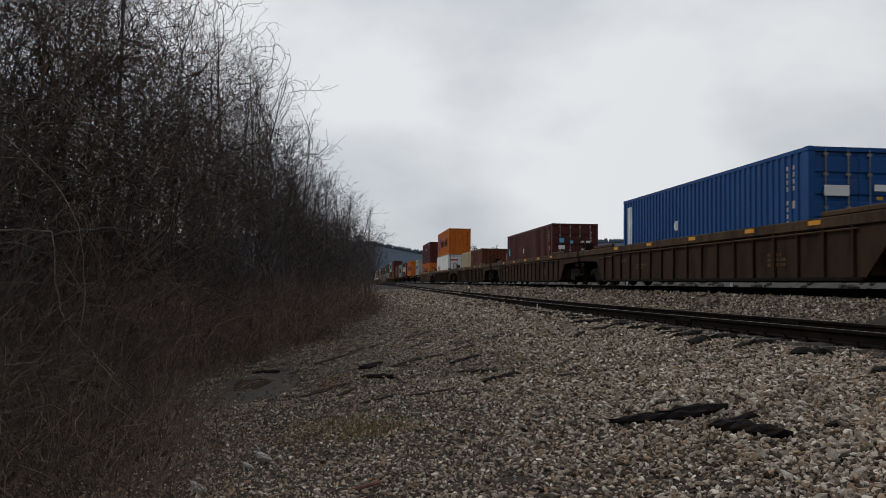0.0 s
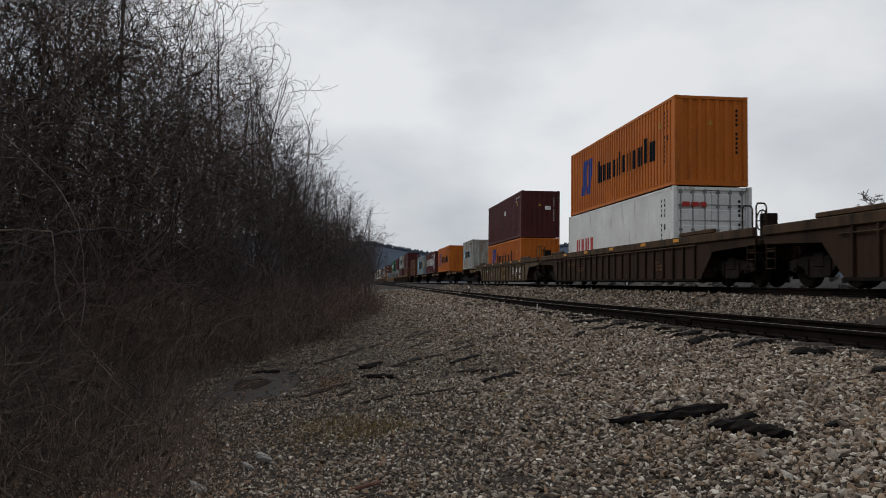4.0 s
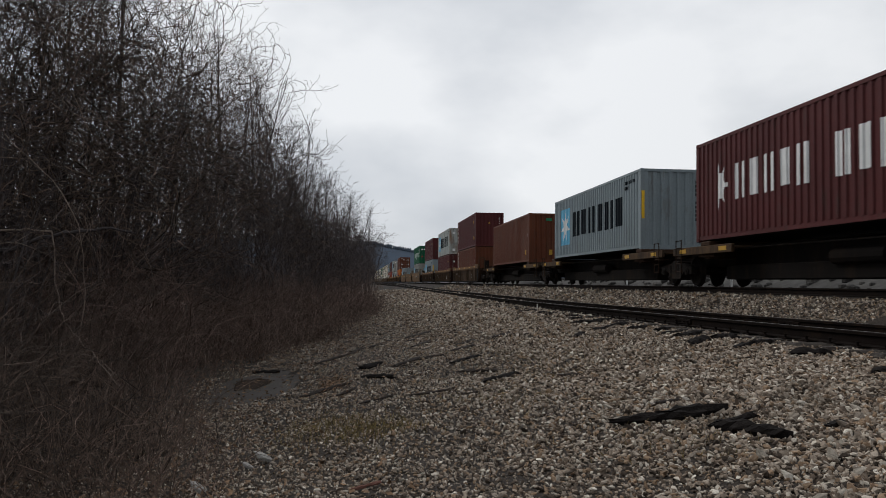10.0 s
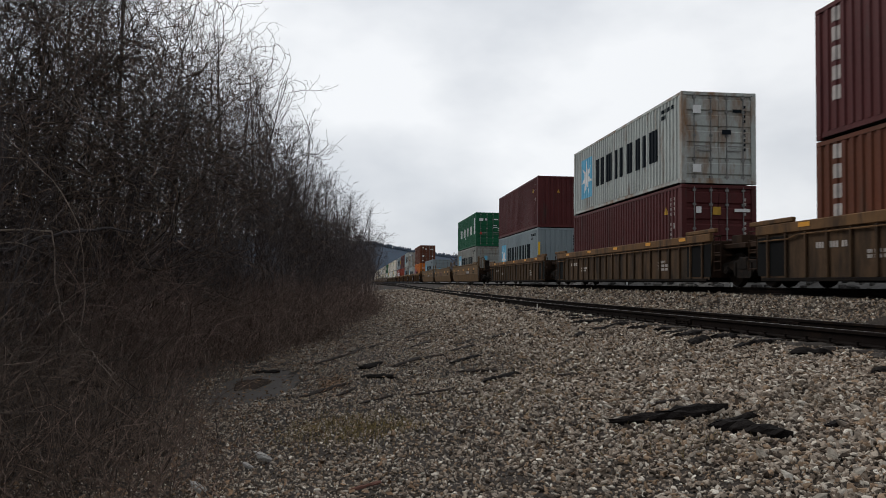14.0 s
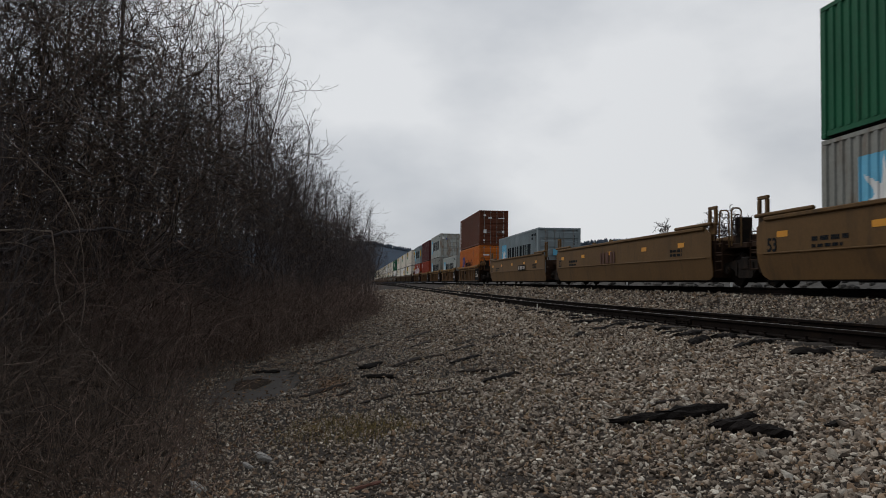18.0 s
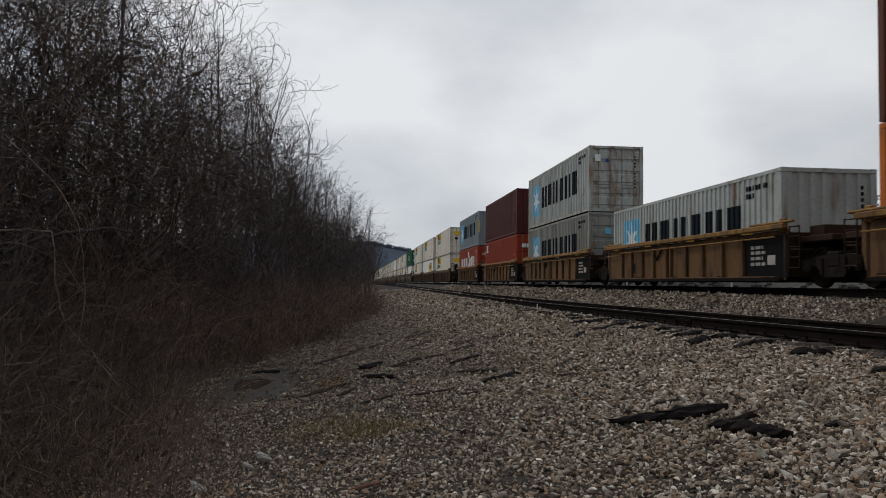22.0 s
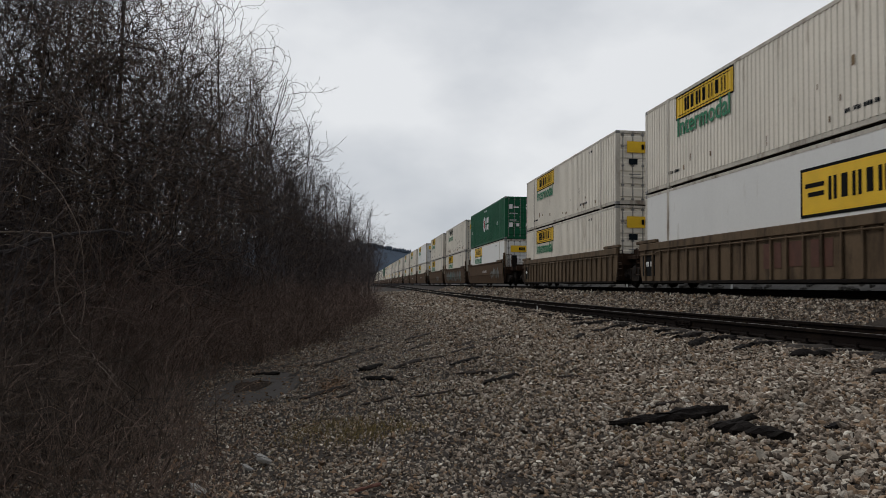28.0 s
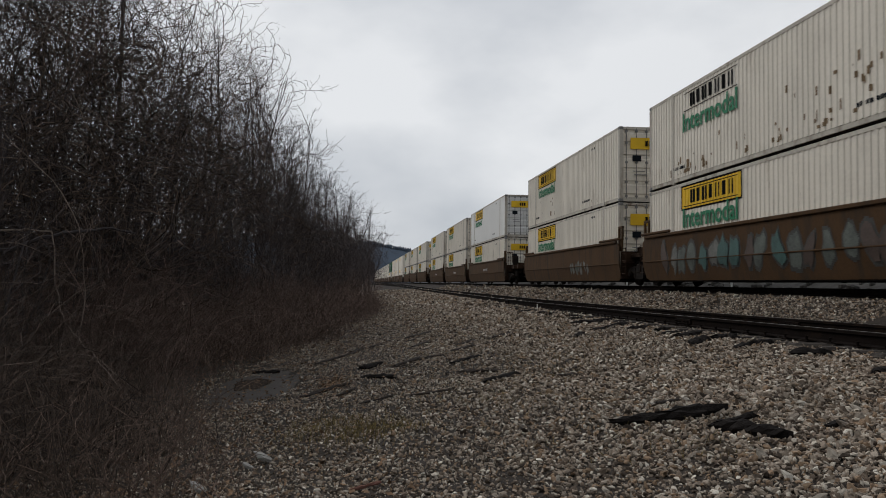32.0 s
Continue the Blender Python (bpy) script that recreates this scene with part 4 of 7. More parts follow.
# standalone wagons with dark sides and an orange-brown top chord
stand = dict(half=11.6, well=8.25, mats=CAR_DARK, ribs=17, chord=CAR_TAN)
for i, centre in enumerate((22.4, 45.5, 68.9, 92.05, 115.6)):
    w = roll(well_wagon(label="dark brown ribbed well wagon with an orange-brown top chord" if i < 4 else "brown ribbed well wagon with a yellow name panel", rails_at=(-1,), **{**stand, "ribs": 17 if i not in (2, 3) else 21, "mats": CAR_DARK if i < 4 else CAR_UMBER}), centre)
    wagon_marks(w, 11.6, CAR_ORANGE if i < 4 else M_PALE, True, ("53", 0.62, 15.6, 0.62) if i == 4 else None)
    if i == 4:
        side_cells("name_panel", [(12.2, 13.6, 0.40, 1.10)], CAR_YELLOW, w, 11.6, -1.358, "faded yellow panel")
        side_cells("name_lettering", blocks(12.45, 13.35, 0.58, 0.92, 3, 0.2, 5), CAR_TAN, w, 11.6, -1.366)
        side_cells("notice", [(17.0, 17.5, 0.75, 0.98), (18.0, 18.45, 0.70, 1.0), (18.0, 18.35, 0.35, 0.55)], M_WHITE, w, 11.6, -1.358)
c = load(container(L40, HC, BLUE, "blue corrugated shipping container with double doors", "doors"), 16.30, LOW)
codes(c, M_WHITE, True, False)
marking("vertical_panel", [(0.45, 0.85, 1.0, 2.6)], M_WHITE, c, label="tall white panel")
marking("round_sign", disc(4.9, 1.62, 0.15), M_WHITE, c)
notices(c, M_WHITE, [(0.35, 0.95, 1.78, 2.02), (0.35, 0.62, 1.05, 1.22), (0.8, 0.98, 1.05, 1.25), (1.55, 1.85, 1.9, 2.05)])
notices(c, M_NOTICE, [(1.6, 1.75, 1.7, 1.78)])
c = load(container(L40, HC, MAROON, "maroon corrugated shipping container with double doors", "doors"), 39.42, LOW)
codes(c, M_WHITE)
marking("blue_sign", [(0.6, 1.0, 1.55, 2.0)], M_SKY, c, label="light blue plate")
marking("round_sign", disc(5.2, 1.72, 0.14), M_WHITE, c)
notices(c, M_SKY, [(0.38, 0.62, 1.9, 2.12), (0.95, 1.1, 1.85, 2.0)])
notices(c, M_WHITE, [(0.33, 0.66, 1.55, 1.75), (1.5, 1.9, 1.5, 1.6), (1.5, 2.0, 1.9, 2.0)])
c = load(container(L20, STD, BROWN, "short red-brown shipping container"), 62.75, LOW)
marking("emblem", scan([(0.50, 1.45), (0.92, 1.45), (0.92, 2.10), (0.50, 2.10)], 0.1), M_BLUE, c, label="blue emblem")
marking("emblem", scan([(0.52, 1.75), (0.90, 1.90), (0.90, 2.06), (0.52, 1.95)], 0.05), M_NOTICE, {**c, "w": c["w"] + 0.008})
codes(c, M_WHITE)
c = load(container(L20, STD, TAN, "short cream shipping container"), 69.0, LOW)
marking("serial_marking", [(4.3, 4.4, 2.0 - i * 0.17, 2.12 - i * 0.17) for i in range(9)], M_DARK, c)
c = load(container(L40, HC, ORANGE, "orange shipping container with blue and dark shapes"), 85.95, HIGH)
slant_brand(c)
warning(c)
codes(c, M_DARK, True)
c = load(container(L40, HC, WHITE, "white refrigerated container with red lettering", "doors", "smooth"), 85.95, LOW)
marking("brand_lettering", blocks(1.3, 4.0, 1.15, 1.75, 4, 0.25, 2), M_RED, c, label="red blocks")
notices(c, M_RED, [(0.30, 0.55, 2.25, 2.4), (0.6, 0.85, 2.25, 2.4), (0.9, 1.1, 2.25, 2.4)])
codes(c, M_DARK)
c = load(container(L40, HC, MAROON, "maroon corrugated container stacked on an orange one"), 109.51, LOW + STD + 0.03)
codes(c, M_WHITE, False)
warning(c)
marking("round_sign", scan([(6.6, 1.75), (7.05, 1.75), (7.05, 2.05), (6.6, 2.05)], 0.1), M_WHITE, c)
notices(c, M_WHITE, [(1.5, 1.85, 1.72, 1.95)])
c = load(container(L40, STD, ORANGE, "orange container with blue and dark shapes"), 109.51, LOW)
slant_brand(c, 1.16, 1.80, (4.0, 10.2))
warning(c)
# articulated spine wagon
for centre, half, front in ((136.0, 9.2, True), (153.9, 8.7, False), (171.05, 8.6, False), (188.6, 8.75, False), (206.8, 9.2, False)):
    roll(spine_wagon(half, "black articulated spine wagon with worn platforms", front, True if centre > 200 else "shared", (-5.6, 0.2) if centre < 140 else (-6.1, 6.1)), centre)
c = load(container(L20, STD, RUSTYGREY, "short grey container streaked with rust"), 130.2, DECK)
star_brand(c)
c = load(container(L40, HC, ORANGE, "orange shipping container with blue and dark shapes"), 147.8, DECK)
slant_brand(c)
warning(c)
codes(c, M_DARK, False, False)
marking("green_sign", scan([(10.9, 0.85), (11.15, 1.1), (10.9, 1.4), (10.65, 1.1)], 0.06), M_GREEN, c)
c = load(container(L45, HC, MAROON, "long maroon container with white lettering and a half sun"), 164.1, DECK)
marking("brand_lettering", blocks(2.4, 6.0, 1.05, 2.0, 5, 0.3, 8) + blocks(6.8, 11.1, 1.05, 2.0, 6, 0.3, 9), M_WHITE, c, label="row of white blocks")
marking("half_sun", half_sun(1.35, 1.5, 0.65, -1) + half_sun(12.75, 1.45, 1.25), M_WHITE, c, label="white half sun")
marking("small_lettering", plate_numbers([(10.2, 2.35, 1.4, 0.14)]), M_WHITE, c)
wall_word("45", 0.55, M_WHITE, c, 12.95, 2.1)
warning(c)
me = word("45", 0.55, M_WHITE, c["ob"], (0, 0, 0))
me.matrix_basis = Matrix.Translation((0.25, -L45 / 2 - 0.02, 1.35)) @ Matrix.Rotation(math.pi / 2, 4, "X")
codes(c, M_WHITE, False)
c = load(container(L40, HC, BLUEGREY, "blue-grey container with a star on a light blue square"), 182.4, DECK)
star_brand(c)
end_marking("height_stripe", [(0.03, 0.14, 1.1, 2.1), (c["w"] - 0.14, c["w"] - 0.03, 1.1, 2.1)], M_YELLOW, c, 0.004, "yellow stripe on the corner post")
c = load(container(L40, HC, BROWN, "red-brown corrugated shipping container"), 200.6, DECK)
codes(c, M_WHITE)
notices(c, M_NOTICE, [(1.2, 1.38, 0.45, 0.75)])
notices(c, M_GREEN, [(1.0, 1.35, 2.45, 2.6)])
marking("notice", [(11.05, 11.32, 0.48, 0.75)], M_NOTICE, c)
# three ribbed tan wells
for i, centre in enumerate((227.8, 247.3, 266.9)):
    w = roll(well_wagon(9.75, 8.25, CAR_TAN, "weathered tan ribbed well wagon", 21, chord=CAR_ORANGE, front_truck=i == 0, rear_truck=True if i == 2 else "shared", rails_at=(-1,) if i == 0 else ()), centre)
    wagon_marks(w, 9.75, M_PALE, True)
    for a, b in ((1.28, 2.55), (16.6, 18.2)):
        side_cells("notice", [(a, b, 0.28, 1.20)], M_BLACK, w, 9.75, -1.358, "black stencil panel")
c = load(container(L40, HC, MAROON, "maroon corrugated container with yellow notices"), 221.8, HIGH)
codes(c, M_WHITE)
notices(c, M_NOTICE, [(1.98, 2.20, 0.58, 0.92)])
marking("notice", [(11.0, 11.3, 0.58, 0.92)], M_NOTICE, c)
marking("brand_lettering", [(0.55, 0.85, 2.45 - 0.42 * i, 2.75 - 0.42 * i) for i in range(5)], M_PALE, c, label="upright white blocks")
warning(c)
c = load(container(L40, HC, BROWN, "red-brown corrugated shipping container"), 221.8, LOW)
codes(c, M_WHITE)
marking("brand_lettering", [(0.55, 0.85, 2.45 - 0.42 * i, 2.75 - 0.42 * i) for i in range(4)], M_PALE, c, label="upright white blocks")
c = load(container(L40, HC, GREY, "grey container with dark lettering and rusty doors", "doors", mats=RUSTYGREY), 241.15, HIGH)
star_brand(c)
notices(c, M_WHITE, [(0.35, 0.62, 2.2, 2.45), (0.35, 0.62, 0.35, 0.6)])
notices(c, M_DARK, [(1.65, 1.95, 2.25, 2.35), (1.3, 1.6, 1.55, 1.7)])
c = load(container(L40, HC, MAROON, "maroon container with double doors", "doors"), 241.15, LOW)
codes(c, M_WHITE)
warning(c)
notices(c, M_NOTICE, [(1.0, 1.25, 1.95, 2.2)])
notices(c, M_WHITE, [(0.45, 0.62, 2.0, 2.2), (1.7, 2.2, 2.05, 2.15)])
c = load(container(L40, HC, MAROON, "plain maroon corrugated container"), 260.7, HIGH)
codes(c, M_WHITE)
warning(c)
c = load(container(L40, HC, BLUEGREY, "blue-grey container with a star on a light blue square"), 260.7, LOW)
star_brand(c)
end_marking("height_stripe", [(0.03, 0.14, 1.1, 2.1), (c["w"] - 0.14, c["w"] - 0.03, 1.1, 2.1)], M_YELLOW, c, 0.004, "yellow stripe on the corner post")
# three smooth mustard wells
for i, centre in enumerate((290.0, 309.5, 329.0)):
    w = roll(well_wagon(9.75, 8.25, CAR_SMOOTH, "smooth mustard-yellow well wagon" + (", empty" if i == 1 else ""), 0, "smooth", front_truck=i == 0, rear_truck=True if i == 2 else "shared", rails_at=(-1,) if i < 2 else ()), centre)
    for a in (2.2, 5.6, 9.2, 12.9, 16.0):
        side_cells("reflector", [(a, a + 0.45, 1.18, 1.32)], M_ORANGE, w, 9.75, -1.423, "yellow reflector")
    side_cells("small_lettering", plate_numbers([(3.6, 1.02, 1.3, 0.10), (3.6, 0.88, 1.1, 0.07), (15.4, 1.05, 0.9, 0.08), (15.4, 0.92, 0.9, 0.08)]), M_DARK, w, 9.75, -1.423)
    word("53", 0.45, M_DARK, w, (-1.429, 9.75 - 1.75, 0.86))
    if i != 1:
        side_cells("number_panel", [(11.4, 13.6, 0.82, 1.14)], M_BLACK, w, 9.75, -1.445, "black number panel")
        side_cells("number_lettering", plate_numbers([(11.55, 0.88, 1.9, 0.20)]), M_PALE, w, 9.75, -1.453)
    else:
        side_cells("name_lettering", blocks(8.3, 10.2, 0.86, 1.30, 3, 0.15, 5), M_DULLRED, w, 9.75, -1.445, "faded red blocks")
c = load(container(L40, HC, GREEN, "green container with white lettering and double doors", "doors"), 283.9, HIGH)
marking("brand_lettering", [q for k, a in enumerate((2.35, 4.5, 6.6, 8.75)) for q in blocks(a, a + 0.95, 1.1, 1.85, 1, 0.0, k + 2)], M_WHITE, c, label="four white blocks")
marking("brand_lettering", [(11.0, 11.6, 1.05, 2.45)], M_WHITE, c, label="tall white block")
marking("small_lettering", plate_numbers([(5.2, 0.85, 0.9, 0.14)]), M_WHITE, c)
notices(c, M_WHITE, [(0.28, 0.62, 2.15, 2.38), (0.78, 0.92, 2.2, 2.38), (1.55, 1.9, 2.25, 2.35), (1.5, 1.8, 1.75, 1.8), (1.5, 1.85, 1.6, 1.65), (1.9, 2.2, 1.5, 1.55), (1.9, 2.2, 1.35, 1.4)])
notices(c, M_RED, [(0.35, 0.52, 1.0, 1.22)])
c = load(container(L40, HC, DULLGREY, "grey container with a star on a light blue square", "doors"), 283.9, LOW)
star_brand(c)
notices(c, M_SKY, [(0.75, 1.0, 1.75, 2.1)])
c = load(container(L40, HC, BLUEGREY, "blue-grey container with dark lettering and pale doors", "doors"), 322.9, LOW)
star_brand(c)
notices(c, M_SKY, [(0.85, 1.1, 1.35, 1.7)])
# five short yellow wells
for i, centre in enumerate((350.4, 366.1, 381.6, 397.2, 413.2)):
    w = roll(well_wagon(7.8, 6.3, CAR_ORANGE, "orange-tan well wagon with a yellow top chord", 8, front_truck=i == 0, rear_truck=True if i == 4 else "shared", rails_at=(-1,) if i == 0 else (), chord=CAR_YELLOW), centre)
    for a in (2.4, 5.6, 9.0, 12.4):
        side_cells("reflector", [(a, a + 0.5, 1.32, 1.44)], M_NOTICE, w, 7.8, -1.412, "worn yellow reflector")
    side_cells("grime_patch", [(4.0, 4.3, 0.45, 0.8), (9.7, 9.95, 0.5, 0.85)], M_DARK, w, 7.8, -1.287)
    if i in (0, 4):
        q = Build()
        q.ring((-1.02, -7.35, 1.62), (-1.02, -6.45, 1.62), 0.19, 0.19, 14)
        q.ring((-1.02, -7.44, 1.62), (-1.02, -7.35, 1.62), 0.10, 0.19, 14)
        q.ring((-1.02, -6.45, 1.62), (-1.02, -6.36, 1.62), 0.19, 0.10, 14)
        tank = part("air_reservoir", q, CAR_ORANGE, w, "tan air tank on the end platform")
        part("strap", boxes((-1.225, -0.815, -7.15, -7.09, 1.20, 1.83), (-1.225, -0.815, -6.71, -6.65, 1.20, 1.83), bevel=0.01), CAR_DARK, tank)
    for a, b in ((12.2, 14.32),):
        side_cells("black_panel", [(a, b, 0.24, 1.25)], M_BLACK, w, 7.8, -1.288, "black end panel")
    side_cells("number_lettering", plate_numbers([(12.6, 0.95, 0.6, 0.08), (12.6, 0.82, 0.7, 0.08), (12.6, 0.68, 0.6, 0.08), (12.6, 0.54, 0.7, 0.08)]) + [(13.4, 13.75, 0.55, 0.78)], M_PALE, w, 7.8, -1.296)
c = load(container(L40, HC, BROWN, "brown corrugated container with double doors", "doors"), 344.3, HIGH)
codes(c, M_WHITE)
marking("brand_lettering", [(0.6, 0.9, 2.4 - 0.36 * i, 2.65 - 0.36 * i) for i in range(6)], M_PALE, c, label="upright white blocks")
notices(c, M_WHITE, [(0.35, 0.55, 2.4, 2.55), (0.75, 1.05, 2.2, 2.35), (0.35, 0.6, 1.0, 1.3), (1.55, 2.1, 2.2, 2.28), (1.9, 2.1, 1.0, 1.2), (0.3, 0.5, 0.35, 0.45), (2.0, 2.15, 0.35, 0.45)])
c = load(container(L40, HC, ORANGE, "orange container with blue and dark shapes", "doors"), 344.3, LOW)
slant_brand(c, 1.25, 1.74, (3.7, 8.4))
warning(c)
notices(c, M_WHITE, [(0.35, 0.85, 2.05, 2.15), (1.45, 1.75, 1.2, 1.5), (1.95, 2.15, 1.2, 1.5)])
c = load(container(L40, STD, GREY, "grey container with dark lettering and a star", "wall"), 360.0, LOW)
star_brand(c)
c = load(container(L40, HC, GREY, "grey container with dark lettering and rusty doors", "doors", mats=RUSTYGREY), 375.5, HIGH)
star_brand(c)
notices(c, M_WHITE, [(0.25, 0.5, 2.2, 2.5)])
notices(c, M_BLUE, [(0.72, 0.86, 2.15, 2.32)])
c = load(container(L40, HC, DULLGREY, "grey container with dark lettering and a star", "doors"), 375.5, LOW)
star_brand(c)
notices(c, M_SKY, [(0.72, 0.98, 1.95, 2.22)])
c = load(container(L40, HC, MAROON, "plain maroon corrugated container"), 391.2, HIGH)
codes(c, M_WHITE)
notices(c, M_NOTICE, [(1.9, 2.05, 0.5, 0.7)])
c = load(container(L40, HC, RED, "red container with white lettering", "doors"), 391.2, LOW)
marking("brand_lettering", blocks(0.5, 1.5, 2.05, 2.65, 3, 0.15, 6), M_WHITE, c, label="three white blocks")
notices(c, M_WHITE, [(0.35, 0.6, 2.05, 2.3), (0.65, 0.85, 2.05, 2.3), (1.5, 2.1, 2.25, 2.33)])
codes(c, M_WHITE, True, False)
c = load(container(L40, HC, BLUEGREY, "blue-grey container with a star on a light blue square"), 407.1, HIGH)
star_brand(c)
end_marking("height_stripe", [(0.03, 0.14, 1.1, 2.1)], M_YELLOW, c, 0.004, "yellow stripe on the corner post")
c = load(container(L40, HC, RED, "red container with white lettering and a white bird shape", "doors"), 407.1, LOW)
marking("brand_lettering", blocks(1.3, 6.1, 1.25, 2.05, 7, 0.25, 11) + blocks(8.0, 10.2, 1.25, 2.1, 3, 0.25, 12), M_WHITE, c, label="rows of white blocks")
marking("bird_shape", scan([(5.9, 2.6), (6.5, 2.55), (7.3, 1.75), (8.2, 2.2), (7.6, 1.55), (8.1, 0.95), (7.0, 1.35), (6.2, 1.1), (6.75, 1.75)], 0.06), M_WHITE, c, label="white bird shape")
marking("serial_marking", [(10.9, 11.1, 2.5 - 0.16 * i, 2.6 - 0.16 * i) for i in range(9)] + [(11.25, 11.4, 2.5 - 0.2 * i, 2.62 - 0.2 * i) for i in range(6)], M_WHITE, c)
notices(c, M_WHITE, [(0.35, 0.95, 2.15, 2.22), (0.55, 0.75, 2.05, 2.4), (1.5, 2.1, 2.3, 2.4), (1.9, 2.2, 2.1, 2.2), (1.5, 2.1, 1.35, 1.5)])
# long wells with white domestic containers, two high
centres = []
s = 434.7
GRAFFITI = [material("grey_green_spray", (0.085, 0.095, 0.082), (0.5, 1.5), 3, 20, 0.6), material("pale_spray", (0.135, 0.135, 0.12), (0.5, 1.3), 3, 20, 0.6), material("dull_red_spray", (0.070, 0.048, 0.038), (0.6, 1.3), 3, 20, 0.6), material("teal_spray", (0.050, 0.100, 0.090), (0.6, 1.3), 3, 20, 0.6), material("dark_grey_spray", (0.040, 0.038, 0.034), (0.6, 1.3), 3, 20, 0.6)]


def graffiti(w, half, a0, a1, z0, z1, shades, n):
    """Overlapping rounded blots of spray paint with no writing, on a side whose lower half leans in."""
    step = (a1 - a0) / n
    for k, mat in enumerate([GRAFFITI[4]] + list(shades)):
        b = Build()
        r_ = random.Random(31 + int(a0 * 7))
        for i in range(n):
            a, z = a0 + (i + 0.5) * step + r_.uniform(-0.12, 0.12), (z0 + z1) / 2 + r_.uniform(-0.1, 0.1)
            rx, rz, lean, pick = step * r_.uniform(0.42, 0.62), (z1 - z0) * r_.uniform(0.40, 0.52), r_.uniform(-0.3, 0.3), r_.randrange(len(shades))
            wobble = [r_.uniform(0.62, 1.15) for _ in range(11)]
            size = 1.0 if k == 0 else 0.80
            if k and pick != k - 1:
                continue
            poly = [(a + size * rx * wobble[j] * math.cos(0.5712 * j) + lean * rz * wobble[j] * math.sin(0.5712 * j), min(z1, max(z0, z + size * rz * wobble[j] * math.sin(0.5712 * j)))) for j in range(11)]
            for c0, c1, za, zb in scan(poly, 0.04):
                xa, xb = (-1.4235 - 0.004 * k + max(0.0, 0.82 - q) * 0.19 for q in (za, zb))
                b.quad((xa, half - c1, za), (xb, half - c1, zb), (xb, half - c0, zb), (xa, half - c0, za))
        if b.f:
            part("spray_paint", b, mat, w, "overlapping rounded sprayed blots")["kind"] = "stuff"


for pack in range(10):
    for i in range(3):
        ribbed = pack == 0
        k = pack * 3 + i
        w = roll(well_wagon(9.65, 8.25, CAR_UMBER if ribbed else CAR_BROWN, "brown ribbed well wagon" if ribbed else "smooth rust-brown well wagon" + (" with sprayed patches" if k in (4, 5) else ""), 24 if ribbed else 0, "ribbed" if ribbed else "smooth",
                            front_truck=i == 0, rear_truck=True if i == 2 and pack else "shared", rails_at=(-1,) if i == 0 and k < 12 else (), far=k >= 12), s)
        if i != 1 and k < 12:
            e = -1 if i == 0 else 1
            part("end_platform", boxes((-0.95, 0.95, *sorted((e * 9.53, e * 11.2)), 1.05, 1.20), (-0.35, 0.35, *sorted((e * 9.53, e * 11.55)), 0.70, 1.05), (-1.30, 1.30, *sorted((e * 10.9, e * 11.2)), 0.98, 1.22), bevel=0.02), CAR_DARK, w)
            part("coupler", boxes((-0.16, 0.16, *sorted((e * 11.5, e * 11.72)), 0.72, 0.98), bevel=0.03), STEEL, w)
        if k < 9 and k not in (4, 5):
            if ribbed:
                side_cells("black_panel", [(1.5, 2.6, 0.40, 1.10)], M_BLACK, w, 9.65, -1.358, "black number panel")
                side_cells("number_lettering", plate_numbers([(1.75, 0.72, 0.6, 0.16)]), M_WHITE, w, 9.65, -1.366)
                if i == 1:
                    side_cells("name_lettering", [(a, b, z, zz) for a, b, z, zz in blocks(9.6, 12.6, 0.5, 1.1, 3, 0.2, 5)], M_DULLRED, w, 9.65, -1.358, "faded red blocks")
            else:
                side_cells("number_lettering", plate_numbers([(9.6, 0.98, 1.9, 0.17)]), M_PALE, w, 9.65, -1.445)
                word("53", 0.45, M_DARK, w, (-1.429, 9.65 - 1.9, 0.86))
        if k == 3:
            graffiti(w, 9.65, 13.2, 16.6, 0.50, 1.35, GRAFFITI[:2], 7)
        if k == 4:
            graffiti(w, 9.65, 2.9, 15.6, 0.34, 1.5, GRAFFITI[:4], 19)
        if k == 5:
            graffiti(w, 9.65, 11.2, 14.0, 0.45, 1.1, [GRAFFITI[1], GRAFFITI[0]], 7)
        centres.append(s)
        s += 19.25 if i < 2 else 23.4
